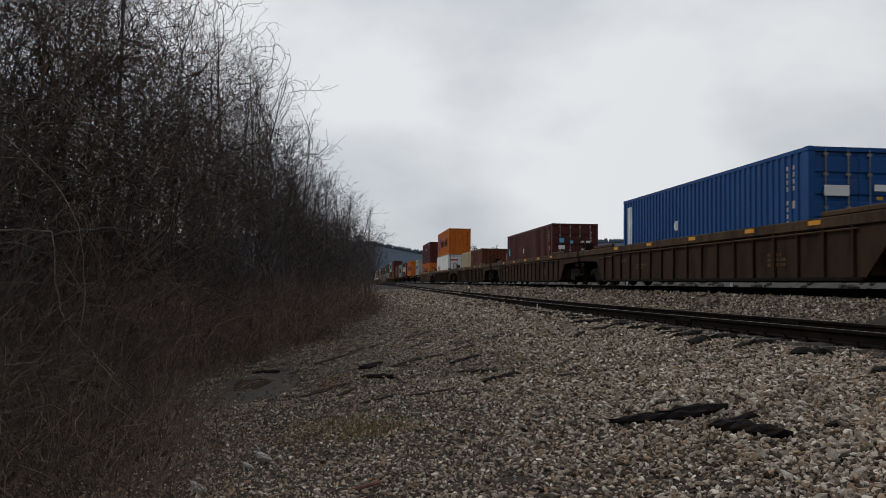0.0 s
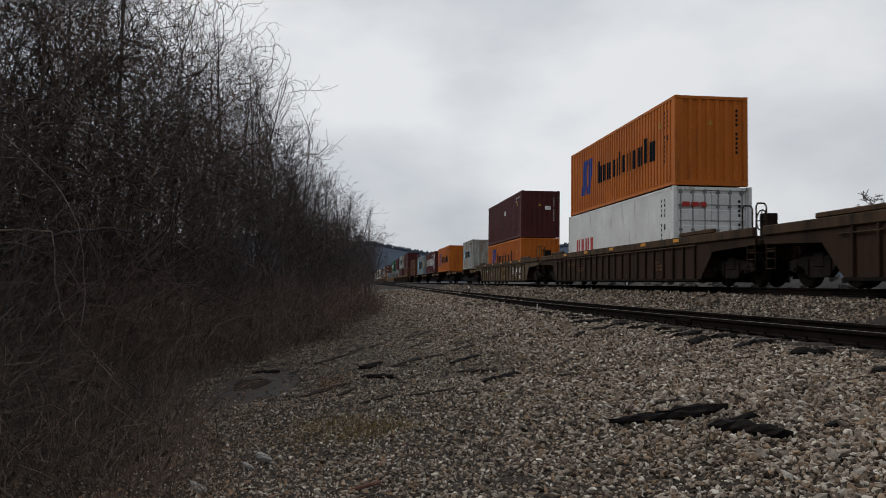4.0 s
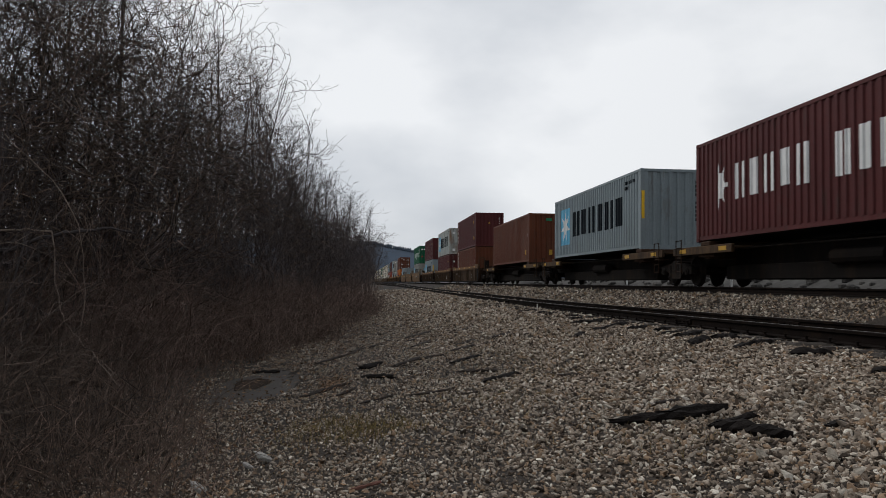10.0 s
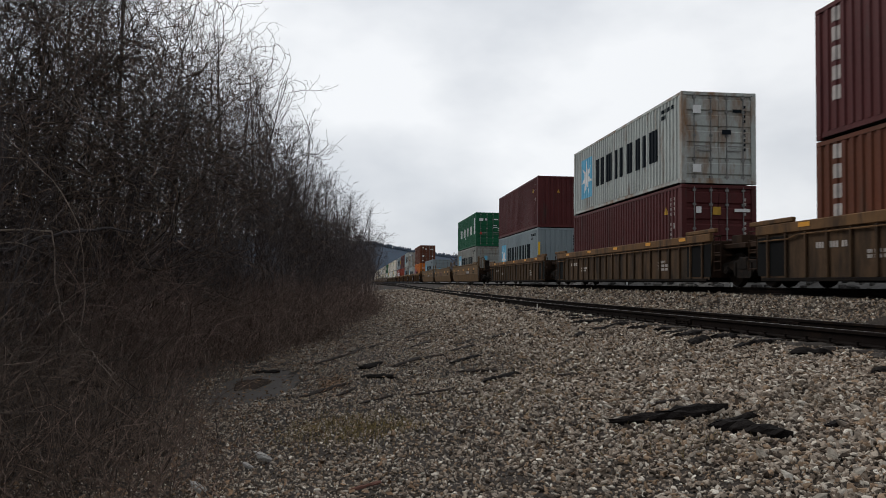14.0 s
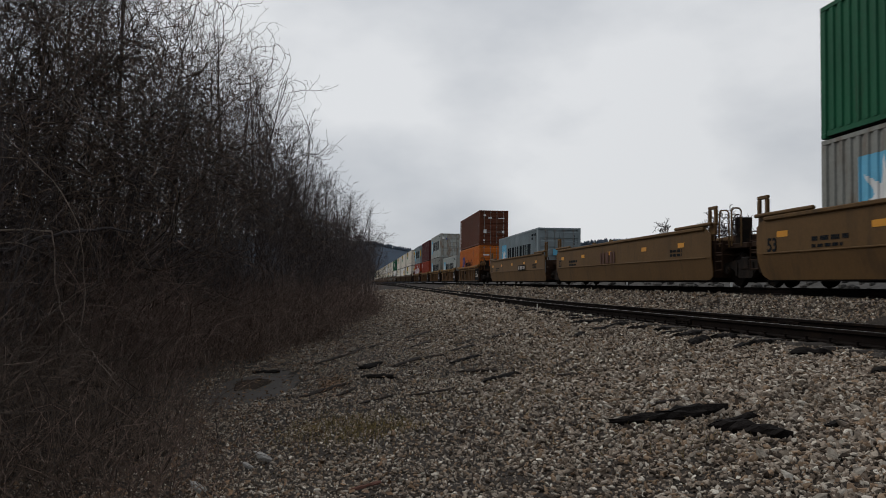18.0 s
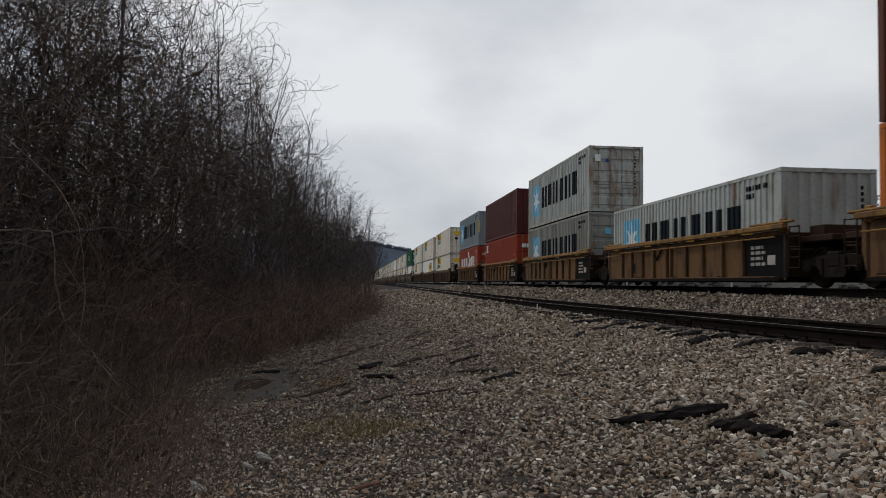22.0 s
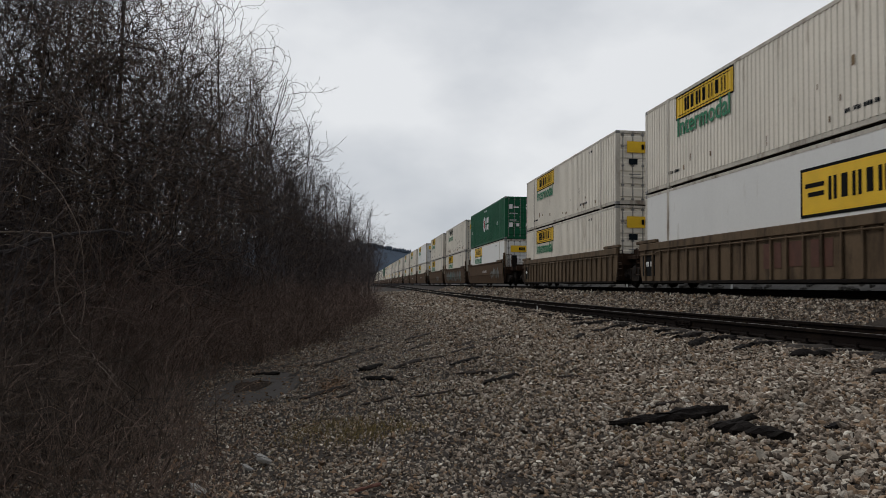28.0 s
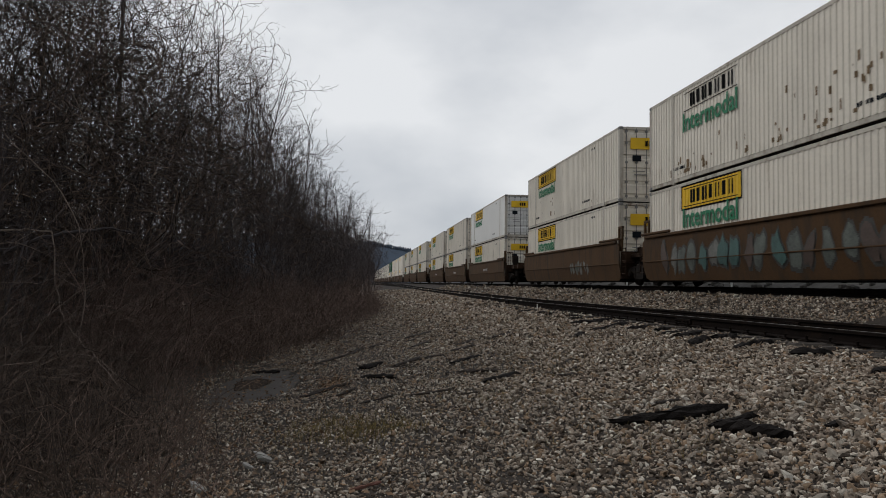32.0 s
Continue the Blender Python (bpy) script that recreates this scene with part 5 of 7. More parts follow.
for k, c_ in enumerate(centres):
    for z in (LOW, HIGH):
        green = z == HIGH and k in (3, 15)
        pale = (k, z) in ((1, LOW), (3, LOW), (6, HIGH))
        big = (k, z) == (1, LOW)
        box = load(container(L53, HC, GREEN if green else PALE if pale else IVORY, "green domestic container with a white hexagon sign" if green else "clean white domestic container with a yellow sign" if pale else "ivory domestic container with a yellow sign and a green word",
                             "doors", "smooth" if pale else "rib", None if green else STEELGREY, far=k >= 12), c_ - L53 / 2 - (0.28 if k == 3 else 0), z)
        if k >= 16:
            continue
        if green:
            hexa = [(7.42 + 0.50 * math.cos(radians(60 * j)), 1.6 + 0.66 * math.sin(radians(60 * j))) for j in range(6)]
            marking("hexagon_sign", scan(hexa, 0.06), M_WHITE, box, label="white hexagon sign")
            marking("hexagon_centre", [(7.24, 7.36, 1.30, 1.90), (7.48, 7.60, 1.30, 1.90)], M_RED, {**box, "w": box["w"] + 0.008})
            marking("brand_lettering", blocks(8.1, 9.5, 1.62, 2.05, 4, 0.25, 4) + blocks(8.1, 9.5, 1.1, 1.5, 5, 0.25, 5), M_WHITE, box)
            marking("small_lettering", plate_numbers([(7.3, 2.55, 1.3, 0.1)]), M_WHITE, box)
            if k == 3:
                for along, z_ in ((13.1, 1.15), (0.75, 1.2)):
                    wall_word("53", 0.34, M_WHITE, box, along, z_)
            notices(box, M_WHITE, [(0.3, 0.52, 2.05, 2.35), (0.6, 0.95, 2.1, 2.2), (1.45, 1.95, 2.25, 2.38), (1.45, 2.2, 2.02, 2.16), (0.3, 0.9, 1.72, 1.76), (0.35, 0.8, 1.25, 1.3), (0.3, 0.55, 0.8, 1.1), (0.8, 1.0, 0.85, 1.05), (1.45, 1.85, 0.85, 1.05)])
            notices(box, M_ORANGE, [(2.0, 2.35, 0.8, 1.08)])
        elif k < 12:
            freight_signs(box, big, k == 4 and z == HIGH)
            if k < 9 and not pale:
                wear = random.Random(300 + 2 * k + (z == HIGH))
                many = 70 if (k, z) == (4, HIGH) else 12
                cells = []
                for _ in range(many):
                    a, c0, r0 = wear.uniform(1.5, 15.0), 0.25 + 1.1 * wear.random() ** 2, wear.uniform(0.03, 0.09)
                    cells.append((a, a + r0 * wear.uniform(0.6, 1.8), c0, c0 + r0 * wear.uniform(0.8, 3.0)))
                marking("worn_patch", cells, M_WEAR, box, label="small flakes of worn paint")
        else:
            marking("yellow_sign", [(2.70, 6.40, 2.08, 2.74)], M_YELLOW, box, label="yellow sign")


# ---- trees and brush ----
BARK = material("grey_brown_bark", (0.050, 0.042, 0.041), (0.5, 1.7), 6, 60, 0.9, 0, 0.4, 40)
TWIG = material("dark_twigs", (0.060, 0.048, 0.046), (0.5, 1.7), 3, 20, 0.9)
BRUSH = material("dead_brown_stems", (0.074, 0.053, 0.041), (0.45, 1.7), 1.5, 20, 0.95, island=True, per_object=0.75)
REED = material("dry_pale_stems", (0.135, 0.095, 0.074), (0.5, 1.7), 1.5, 20, 0.95, island=True, per_object=0.7)
BRAMBLE = material("reddish_bramble_stems", (0.128, 0.087, 0.070), (0.5, 1.6), 1.5, 20, 0.95, island=True, per_object=0.6)
VINE = material("pale_bare_vines", (0.20, 0.155, 0.125), (0.5, 1.4), 4, 30, 0.9)


def tube_mesh(name, segs, sides=3):
    """Many thin tapered tubes in one mesh. segs: rows of ax, ay, az, bx, by, bz, ra, rb."""
    s = np.array(segs, dtype=np.float64)
    a, b, ra, rb = s[:, 0:3], s[:, 3:6], s[:, 6:7], s[:, 7:8]
    d = b - a
    d /= np.linalg.norm(d, axis=1, keepdims=True) + 1e-9
    ref = np.where(np.abs(d[:, 2:3]) < 0.9, np.array([[0, 0, 1.0]]), np.array([[1.0, 0, 0]]))
    u = np.cross(d, ref)
    u /= np.linalg.norm(u, axis=1, keepdims=True)
    w = np.cross(d, u)
    rings = []
    for p, r in ((a, ra), (b, rb)):
        for i in range(sides):
            t = 2 * np.pi * i / sides
            rings.append(p + (u * np.cos(t) + w * np.sin(t)) * r)
    v = np.stack(rings, axis=1).reshape(-1, 3)
    base = np.arange(len(s))[:, None] * (2 * sides)
    faces = np.stack([base + np.array([[i, (i + 1) % sides, sides + (i + 1) % sides, sides + i]]) for i in range(sides)], axis=1).reshape(-1, 4)
    return poly_mesh(name, v, faces)


def poly_mesh(name, v, faces):
    """A mesh straight from arrays; all faces have the same number of corners."""
    k = faces.shape[1]
    me = bpy.data.meshes.new(name)
    me.vertices.add(len(v))
    me.vertices.foreach_set("co", v.ravel())
    me.loops.add(faces.size)
    me.loops.foreach_set("vertex_index", faces.ravel())
    me.polygons.add(len(faces))
    me.polygons.foreach_set("loop_start", np.arange(0, faces.size, k))
    me.update(calc_edges=True)
    me.shade_flat()
    return me


def grow(rng, height, spread=1.0, forks=2, twigs=1.0, trunk=0.08, low=0.2, levels=3, fine=0.005, droop=0.0, fan=0.16):
    """Trunk and crown segments of a bare tree or shrub: stems that fork into limbs, branches and zigzag twigs."""
    wood, crown = [], []

    def limb(p, d, length, r0, depth, out):
        n = max(3, min(15, round(length / (0.45, 0.30, 0.21, 0.15)[depth])))
        axis = Vector((rng.gauss(0, 1), rng.gauss(0, 1), rng.gauss(0, 0.6))).normalized()
        turn, wig = rng.gauss(0, (0.02, 0.16, 0.24, 0.32)[depth]), (0.055, 0.10, 0.15, 0.20)[depth]
        rise = ((0.03, 0.075, 0.05, 0.02)[depth] - droop * (0.0, 0.6, 1.0, 1.0)[depth])
        r = r0
        for i in range(n):
            f = (i + 1) / n
            d = (d + axis.cross(d) * turn + Vector((rng.gauss(0, wig), rng.gauss(0, wig), rng.gauss(rise, wig * 0.8)))).normalized()
            q = p + d * (length / n)
            r2 = max(r0 * (1 - 0.82 * f), fine * 0.7)
            out.append((*p, *q, r, r2))
            if depth < levels and f > (low, 0.12, 0.1)[depth]:
                for _ in range(int(twigs * (1.45, 1.05, 0.9)[depth] + rng.random())):
                    phi, open_ = rng.uniform(0, 6.283), radians(rng.uniform(28, 62)) * spread
                    u = d.orthogonal().normalized()
                    side = u * math.cos(phi) + d.cross(u) * math.sin(phi)
                    size = rng.uniform(0.24, 0.42) * (1.2 - 0.75 * f) if depth == 0 else rng.uniform(0.35, 0.62) * (1.1 - 0.5 * f)
                    limb(q, d * math.cos(open_) + side * math.sin(open_), length * size, max(r2 * rng.uniform(0.42, 0.66), fine), depth + 1, crown)
            p, r = q, r2
    for k in range(forks):
        a = rng.uniform(0, 6.283) if fan < 0.3 else 6.283 * (k + rng.random() * 0.5) / forks
        d = Vector((math.cos(a) * fan * spread, math.sin(a) * fan * spread, 1)).normalized()
        limb(Vector((math.cos(a) * 0.10, math.sin(a) * 0.10, -0.1)), d, height * (1.0 if k == 0 else rng.uniform(0.66, 0.92)), trunk * (1 if k == 0 else rng.uniform(0.55, 0.9)), 0, wood)
    top = max(s[5] for s in wood + crown)
    k = height / top
    fit = [tuple(c * k for c in s[:6]) + s[6:] for s in wood], [tuple(c * k for c in s[:6]) + s[6:] for s in crown]
    return fit


def bare_tree(label, rng, m, group, name="bare_tree", **how):
    wood, crown = grow(rng, **how)
    t = thing(name, label, "tree", group)
    part("trunk", tube_mesh("trunk", wood, 6), BARK, t)
    part("crown", tube_mesh("crown", crown, 3), TWIG, t, "bare tangled twigs")
    t.matrix_basis = m
    return t


rng = random.Random(5)
THICKET = "bare trees along the ditch"


def edge_x(y):
    """Where the thicket meets the gravel."""
    return lerp(y, [(0, -1.2), (4.7, -1.25), (7.5, -1.7), (8.5, -2.25), (11.5, -2.45), (13, -2.1), (16, -1.1), (26, 0.25), (45, 0.6), (72, 0.9), (120, 2.4), (200, 3.5)])


def stand_at(x, y, turn, size):
    return pose(x, y, ground_z(x, y) - 0.05, 0, 0, turn) @ Matrix.Scale(size, 4)


def bearing(az, d):
    """A place d metres off in a direction given in degrees east of the track's line."""
    return d * math.sin(radians(az)), d * math.cos(radians(az))


# five kinds of young tree, each eight metres tall, then repeated at their own sizes
saplings = []
for i, (az, d, h) in enumerate(((-11.2, 20.0, 8.3), (-9.6, 22.5, 8.2), (-14.0, 17.0, 8.4), (-17.5, 15.0, 8.4), (-21.0, 13.5, 8.2))):
    saplings.append(bare_tree("bare young tree with fine dark twigs in a thicket", random.Random(140 + i), stand_at(*bearing(az, d), 0, h / 8), THICKET,
                              height=8.0, spread=(0.8, 0.76, 1.0, 1.05, 1.0)[i], forks=2, trunk=(0.055, 0.052, 0.05, 0.046, 0.05)[i], low=(0.22, 0.26, 0.2, 0.2, 0.2)[i], twigs=(1.08, 1.02, 0.86, 0.82, 0.86)[i], fine=0.0058, droop=(0.0, 0.0, 0.02, 0.05, 0.03)[i]))
wild = random.Random(6)
STANDS = [  # bearing, distance, height, kind
    (-6.4, 25.0, 8.1, 0), (-5.3, 27.0, 7.9, 1), (-4.4, 29.0, 7.1, 0), (-4.0, 31.0, 6.7, 1), (-3.0, 32.0, 6.1, 0), (-2.3, 34.0, 6.3, 1), (-2.1, 37.0, 6.5, 0), (-1.4, 40.0, 6.7, 1), (-0.8, 44.0, 6.8, 0), (-0.1, 50.0, 7.0, 1), (0.4, 55.0, 6.8, 0),
    (-5.1, 36.0, 7.4, 1), (-3.3, 41.0, 7.0, 0), (-1.9, 48.0, 6.8, 1), (-0.7, 56.0, 6.8, 0), (-7.6, 27.0, 7.6, 1), (-9.6, 25.0, 7.6, 0), (-6.0, 31.0, 7.6, 0), (-3.9, 36.0, 6.6, 1), (-1.1, 47.0, 6.6, 1), (0.9, 62.0, 6.8, 0),
    (-6.2, 23.0, 8.2, 0), (-5.1, 25.0, 7.8, 1), (-4.3, 27.5, 7.3, 0), (-3.7, 30.0, 6.8, 1), (-2.3, 36.0, 6.4, 1), (-2.8, 32.0, 6.2, 0),
    (-2.4, 35.0, 6.0, 2), (-1.5, 40.0, 6.1, 2), (-0.7, 45.0, 6.2, 2), (0.1, 52.0, 6.0, 2), (0.8, 64.0, 6.0, 2), (1.3, 80.0, 6.2, 2), (-4.0, 30.0, 6.4, 2), (-9.0, 22.0, 7.4, 2),
    (-12.6, 19.0, 7.4, 1), (-15.6, 19.5, 8.4, 3), (-19.0, 18.0, 8.6, 4), (-18.6, 12.4, 7.0, 1), (-22.6, 17.0, 8.8, 2), (-24.6, 12.4, 7.6, 4), (-27.0, 11.0, 7.6, 2), (-29.0, 14.0, 8.4, 3), (-33.0, 12.0, 8.0, 4)]
for az, d, h, k in STANDS:
    copy_thing(saplings[k], stand_at(*bearing(az, d), wild.uniform(0, 360), h / 8))
slim = []
for i, (x, y) in enumerate(((-1.2, 57), (-2.6, 63), (-0.6, 70))):
    slim.append(bare_tree("bare young tree far along the ditch", random.Random(60 + i), stand_at(x, y, 0, 0.95), THICKET, height=6.6, spread=0.9, forks=3, trunk=0.075, low=0.15, twigs=0.95, fine=0.010))
for k in range(38):
    y = 42 + 4.2 * k
    x = lerp(y, [(42, -1.6), (60, -0.6), (80, 0.6), (110, 1.7), (150, 2.6), (200, 3.4)]) - (2.2 if k % 2 else 0.2) - wild.uniform(0, 0.8)
    copy_thing(slim[k % 3], stand_at(x, y, wild.uniform(0, 360), wild.uniform(0.76, 0.98)))

shrubs, srng = [], random.Random(7)
for i in range(4):
    shrubs.append(bare_tree("dense leafless shrub tangled with vines", random.Random(80 + i), stand_at((-3.4, -4.3, -3.1, -5.0)[i], (9.5, 11.5, 14.2, 6.6)[i], 0, 1), "leafless shrubs along the ditch", "leafless_shrub",
                            height=2.4 + 0.3 * i, spread=1.15, forks=8, trunk=0.022, low=0.1, levels=2, fine=0.0042, twigs=1.25, droop=0.07))
for i in range(58):
    y = 6.2 + 40 * (i / 58) ** 1.25 + srng.uniform(-0.8, 0.8)
    x = edge_x(y) - 1.2 - srng.random() * (4.2 if y < 14 else 3.4)
    copy_thing(shrubs[i % 4], stand_at(x, y, srng.uniform(0, 360), srng.uniform(0.65, 1.1)))
for i in range(30):  # taller ones that close the thicket behind the ditch
    az = -28 + 20 * i / 29
    d = lerp(az, [(-28, 10.5), (-18, 11.5), (-13, 13.5), (-8, 20)]) + srng.uniform(0.0, 4.5)
    copy_thing(shrubs[(i * 3 + 1) % 4], stand_at(*bearing(az + srng.uniform(-0.7, 0.7), d), srng.uniform(0, 360), srng.uniform(1.2, 1.65)))
rng = random.Random(8)


def brush_mesh(rng, n, size, tall, thick=(0.0018, 0.0048), sway=0.35, curl=0.0):
    """Dead stems on a patch of ground; curl bends each one over its own way."""
    segs = []
    for _ in range(n):
        p = Vector((rng.uniform(-size, size), rng.uniform(-size, size), -0.05))
        d = Vector((rng.gauss(0, sway), rng.gauss(0, sway), 1)).normalized()
        h, r, a = tall * rng.uniform(0.25, 1.0), rng.uniform(*thick), rng.uniform(0, 6.283)
        over = Vector((math.cos(a), math.sin(a), -0.75)) * curl * rng.uniform(0.3, 1.4)
        for k in range(6):
            q = p + d * (h / 6)
            segs.append((*p, *q, r, r * 0.86))
            if rng.random() < 0.5:
                e = (d + Vector((rng.gauss(0, 0.7), rng.gauss(0, 0.7), rng.gauss(0, 0.4)))).normalized()
                m_ = q + e * h * 0.13
                segs.append((*q, *m_, r * 0.6, r * 0.5))
                segs.append((*m_, *(m_ + (e + Vector((rng.gauss(0, 0.4), rng.gauss(0, 0.4), rng.gauss(-0.1, 0.3)))).normalized() * h * 0.12), r * 0.5, r * 0.3))
            p, r = q, r * 0.86
            d = (d + over + Vector((rng.gauss(0, 0.20), rng.gauss(0, 0.20), rng.gauss(-0.08, 0.15)))).normalized()
    return tube_mesh("brush", segs, 3)


brush_kinds = [brush_mesh(rng, 190, 0.9, 0.9 + 0.45 * i, (0.0022, 0.0052), 0.30, 0.16) for i in range(4)]
for i in range(150):
    y = 4.4 + 40 * (i / 150) ** 1.25 + rng.uniform(-0.4, 0.4)
    x = edge_x(y) - 0.75 - rng.random() ** 1.2 * 5.0
    k = rng.randrange(2) if x > edge_x(y) - 1.3 else rng.randrange(4)
    b = set_material(new("brush", brush_kinds[k]), BRUSH)
    b.matrix_basis = stand_at(x, y, rng.uniform(0, 360), rng.uniform(0.8, 1.15))
    tagged(b, "tangled dead brown stems and vines", "undergrowth", kind="stuff")
fringe = [brush_mesh(rng, 62, 0.55, 0.55 + 0.2 * i, (0.0022, 0.0042), 0.45, 0.08) for i in range(3)]
for i in range(56):
    y = 4.2 + 40 * (i / 56) ** 1.5 + rng.uniform(-0.3, 0.3)
    x = edge_x(y) + rng.uniform(-0.6, 0.3)
    b = set_material(new("dry_grass", fringe[i % 3]), REED)
    b.matrix_basis = stand_at(x, y, rng.uniform(0, 360), rng.uniform(0.6, 1.25))
    tagged(b, "dry pale weeds at the gravel's edge", "dry grass", kind="stuff")

for i in range(44):  # a taller band of weeds before the young trees
    y = 11 + 24 * (i / 44) ** 1.2 + rng.uniform(-0.4, 0.4)
    b = set_material(new("dry_grass", fringe[1 + i % 2]), REED)
    b.matrix_basis = stand_at(edge_x(y) - rng.uniform(0.1, 1.5), y, rng.uniform(0, 360), rng.uniform(1.0, 1.9))
    tagged(b, "dry pale weeds at the gravel's edge", "dry grass", kind="stuff")

for i in range(84):  # reddish brambles along the edge of the trees
    y = 9.2 + 26 * (i / 84) ** 1.25 + rng.uniform(-0.4, 0.4)
    b = set_material(new("bramble", brush_kinds[rng.randrange(1, 4)]), BRAMBLE)
    b.matrix_basis = stand_at(edge_x(y) - 0.5 - 2.4 * rng.random(), y, rng.uniform(0, 360), rng.uniform(0.8, 1.15))
    tagged(b, "tangle of reddish bare bramble stems", "brambles", kind="stuff")

# vines that drape the shrubs and young trees in curly tangles
tangles = []
for i in range(4):
    segs = []
    for _ in range(80):
        p = Vector((rng.gauss(0, 0.6), rng.gauss(0, 0.6), rng.gauss(0, 0.75)))
        d, r = Vector((rng.gauss(0, 1), rng.gauss(0, 1), rng.gauss(0, 0.9))).normalized(), rng.uniform(0.0035, 0.008)
        axis, turn = Vector((rng.gauss(0, 1), rng.gauss(0, 1), rng.gauss(0, 1))).normalized(), rng.gauss(0, 0.30)
        for k in range(14):
            q = p + d * rng.uniform(0.07, 0.15)
            segs.append((*p, *q, r, r * 0.95))
            if rng.random() < 0.25:
                e = (d + Vector((rng.gauss(0, 0.9), rng.gauss(0, 0.9), rng.gauss(0, 0.9)))).normalized()
                segs.append((*q, *(q + e * rng.uniform(0.08, 0.25)), r * 0.6, r * 0.35))
            p, r = q, r * 0.95
            d = (d + axis.cross(d) * turn + Vector((rng.gauss(0, 0.22), rng.gauss(0, 0.22), rng.gauss(-0.06, 0.2))) - p * 0.05).normalized()
    tangles.append(tube_mesh("vine_tangle", segs, 3))
DRAPED = [(-19.6, 11.0, 3.4, 1.0), (-21.6, 11.0, 4.4, 1.0), (-23.6, 10.0, 3.6, 1.0), (-18.0, 13.0, 4.8, 1.0), (-10.6, 18.0, 4.4, 1.0), (-9.2, 20.0, 4.8, 0.9),
          (-13.2, 14.0, 3.2, 1.0), (-13.4, 14.2, 2.2, 1.1), (-13.0, 14.0, 1.2, 1.1), (-14.6, 13.2, 2.6, 1.0), (-11.6, 16.0, 2.2, 1.1), (-15.6, 13.6, 3.0, 1.0), (-15.4, 12.6, 1.6, 1.1), (-17.4, 12.5, 2.6, 1.0), (-18.6, 12.0, 4.0, 1.0),
          (-19.4, 11.5, 1.8, 1.1), (-21.0, 11.0, 3.0, 1.0), (-22.4, 10.8, 4.0, 1.0), (-22.6, 10.2, 1.6, 1.0), (-24.0, 10.6, 2.8, 1.0), (-12.8, 14.6, 2.6, 0.9), (-10.4, 18.5, 2.6, 1.1), (-9.0, 20.5, 2.2, 1.1), (-7.4, 22.0, 2.0, 1.1),
          (-20.0, 10.4, 0.9, 1.1), (-23.4, 9.8, 0.6, 1.1), (-16.8, 11.2, 0.7, 1.1), (-14.0, 12.6, 0.6, 1.1), (-18.2, 13.0, 3.3, 1.0), (-16.8, 14.0, 2.2, 0.9), (-23.0, 13.0, 4.9, 0.9), (-9.4, 21.0, 3.6, 1.0), (-8.0, 23.0, 3.2, 1.0), (-19.0, 15.0, 4.2, 1.0),
          (-6.0, 24.5, 1.8, 1.1), (-10.2, 17.5, 1.0, 1.1), (-14.4, 14.6, 2.0, 0.9), (-20.4, 14.0, 5.0, 0.9), (-4.4, 28.0, 1.8, 1.1), (-3.0, 32.0, 1.8, 1.1), (-12.0, 15.0, 3.6, 0.8)]
for i, (az, d, z, k) in enumerate(DRAPED):
    v = set_material(new("vine_tangle", tangles[i % 4]), BRUSH)
    v.matrix_basis = pose(*bearing(az, d), z, 20 * i, 0, 77 * i) @ Matrix.Scale(k, 4)
    tagged(v, "curly bare vines draped over the thicket", "vines", kind="stuff")

# long bare vines and canes that hang and arch in front of the thicket
vine_rng = random.Random(12)
canes = [(-3.9, 9.6, 2.3, -0.5, 0.5), (-2.9, 8.2, 2.3, 0.3, 1.0), (-3.3, 9.8, 1.9, 0.4, 1.2), (-4.6, 10.6, 2.9, 0.5, 1.0), (-4.0, 11.2, 2.6, 0.4, 1.1), (-5.2, 11.8, 3.2, -0.3, 1.0), (-3.2, 12.8, 2.4, 0.5, 1.2), (-2.9, 14.0, 1.9, 0.4, 1.0)]
canes += [(edge_x(y) - vine_rng.uniform(1.0, 3.2), y, vine_rng.uniform(0.7, 1.9), vine_rng.uniform(-0.6, 0.7), vine_rng.uniform(0.8, 1.8)) for y in [7.0 + 0.45 * i for i in range(40)]]
for i, (x, y, rise, way, arch) in enumerate(canes):
    segs, p = [], Vector((x, y, ground_z(x, y) - 0.05))
    d, r = Vector((way * 0.5, -0.15, 1)).normalized(), vine_rng.uniform(0.004, 0.0065)
    for k in range(18):
        q = p + d * rise * 1.3 / 18
        segs.append((*p, *q, r, r * 0.965))
        if k > 4 and vine_rng.random() < 0.55:
            e = (d + Vector((vine_rng.gauss(0, 0.7), vine_rng.gauss(0, 0.5), vine_rng.gauss(0.1, 0.4)))).normalized()
            m_ = q + e * rise * vine_rng.uniform(0.06, 0.14)
            segs.append((*q, *m_, r * 0.6, r * 0.45))
            segs.append((*m_, *(m_ + (e + Vector((vine_rng.gauss(0, 0.4), 0, 0.2))).normalized() * rise * 0.1), r * 0.45, r * 0.25))
        p, r = q, r * 0.965
        d = (d + Vector((way * 0.07 + vine_rng.gauss(0, 0.2), vine_rng.gauss(0, 0.15), -0.06 * arch + vine_rng.gauss(0, 0.16)))).normalized()
    v = thing("vine", "pale bare vine arching out of the thicket", "vine", "arching vines")
    part("stem", tube_mesh("stem", segs, 5), VINE, v)


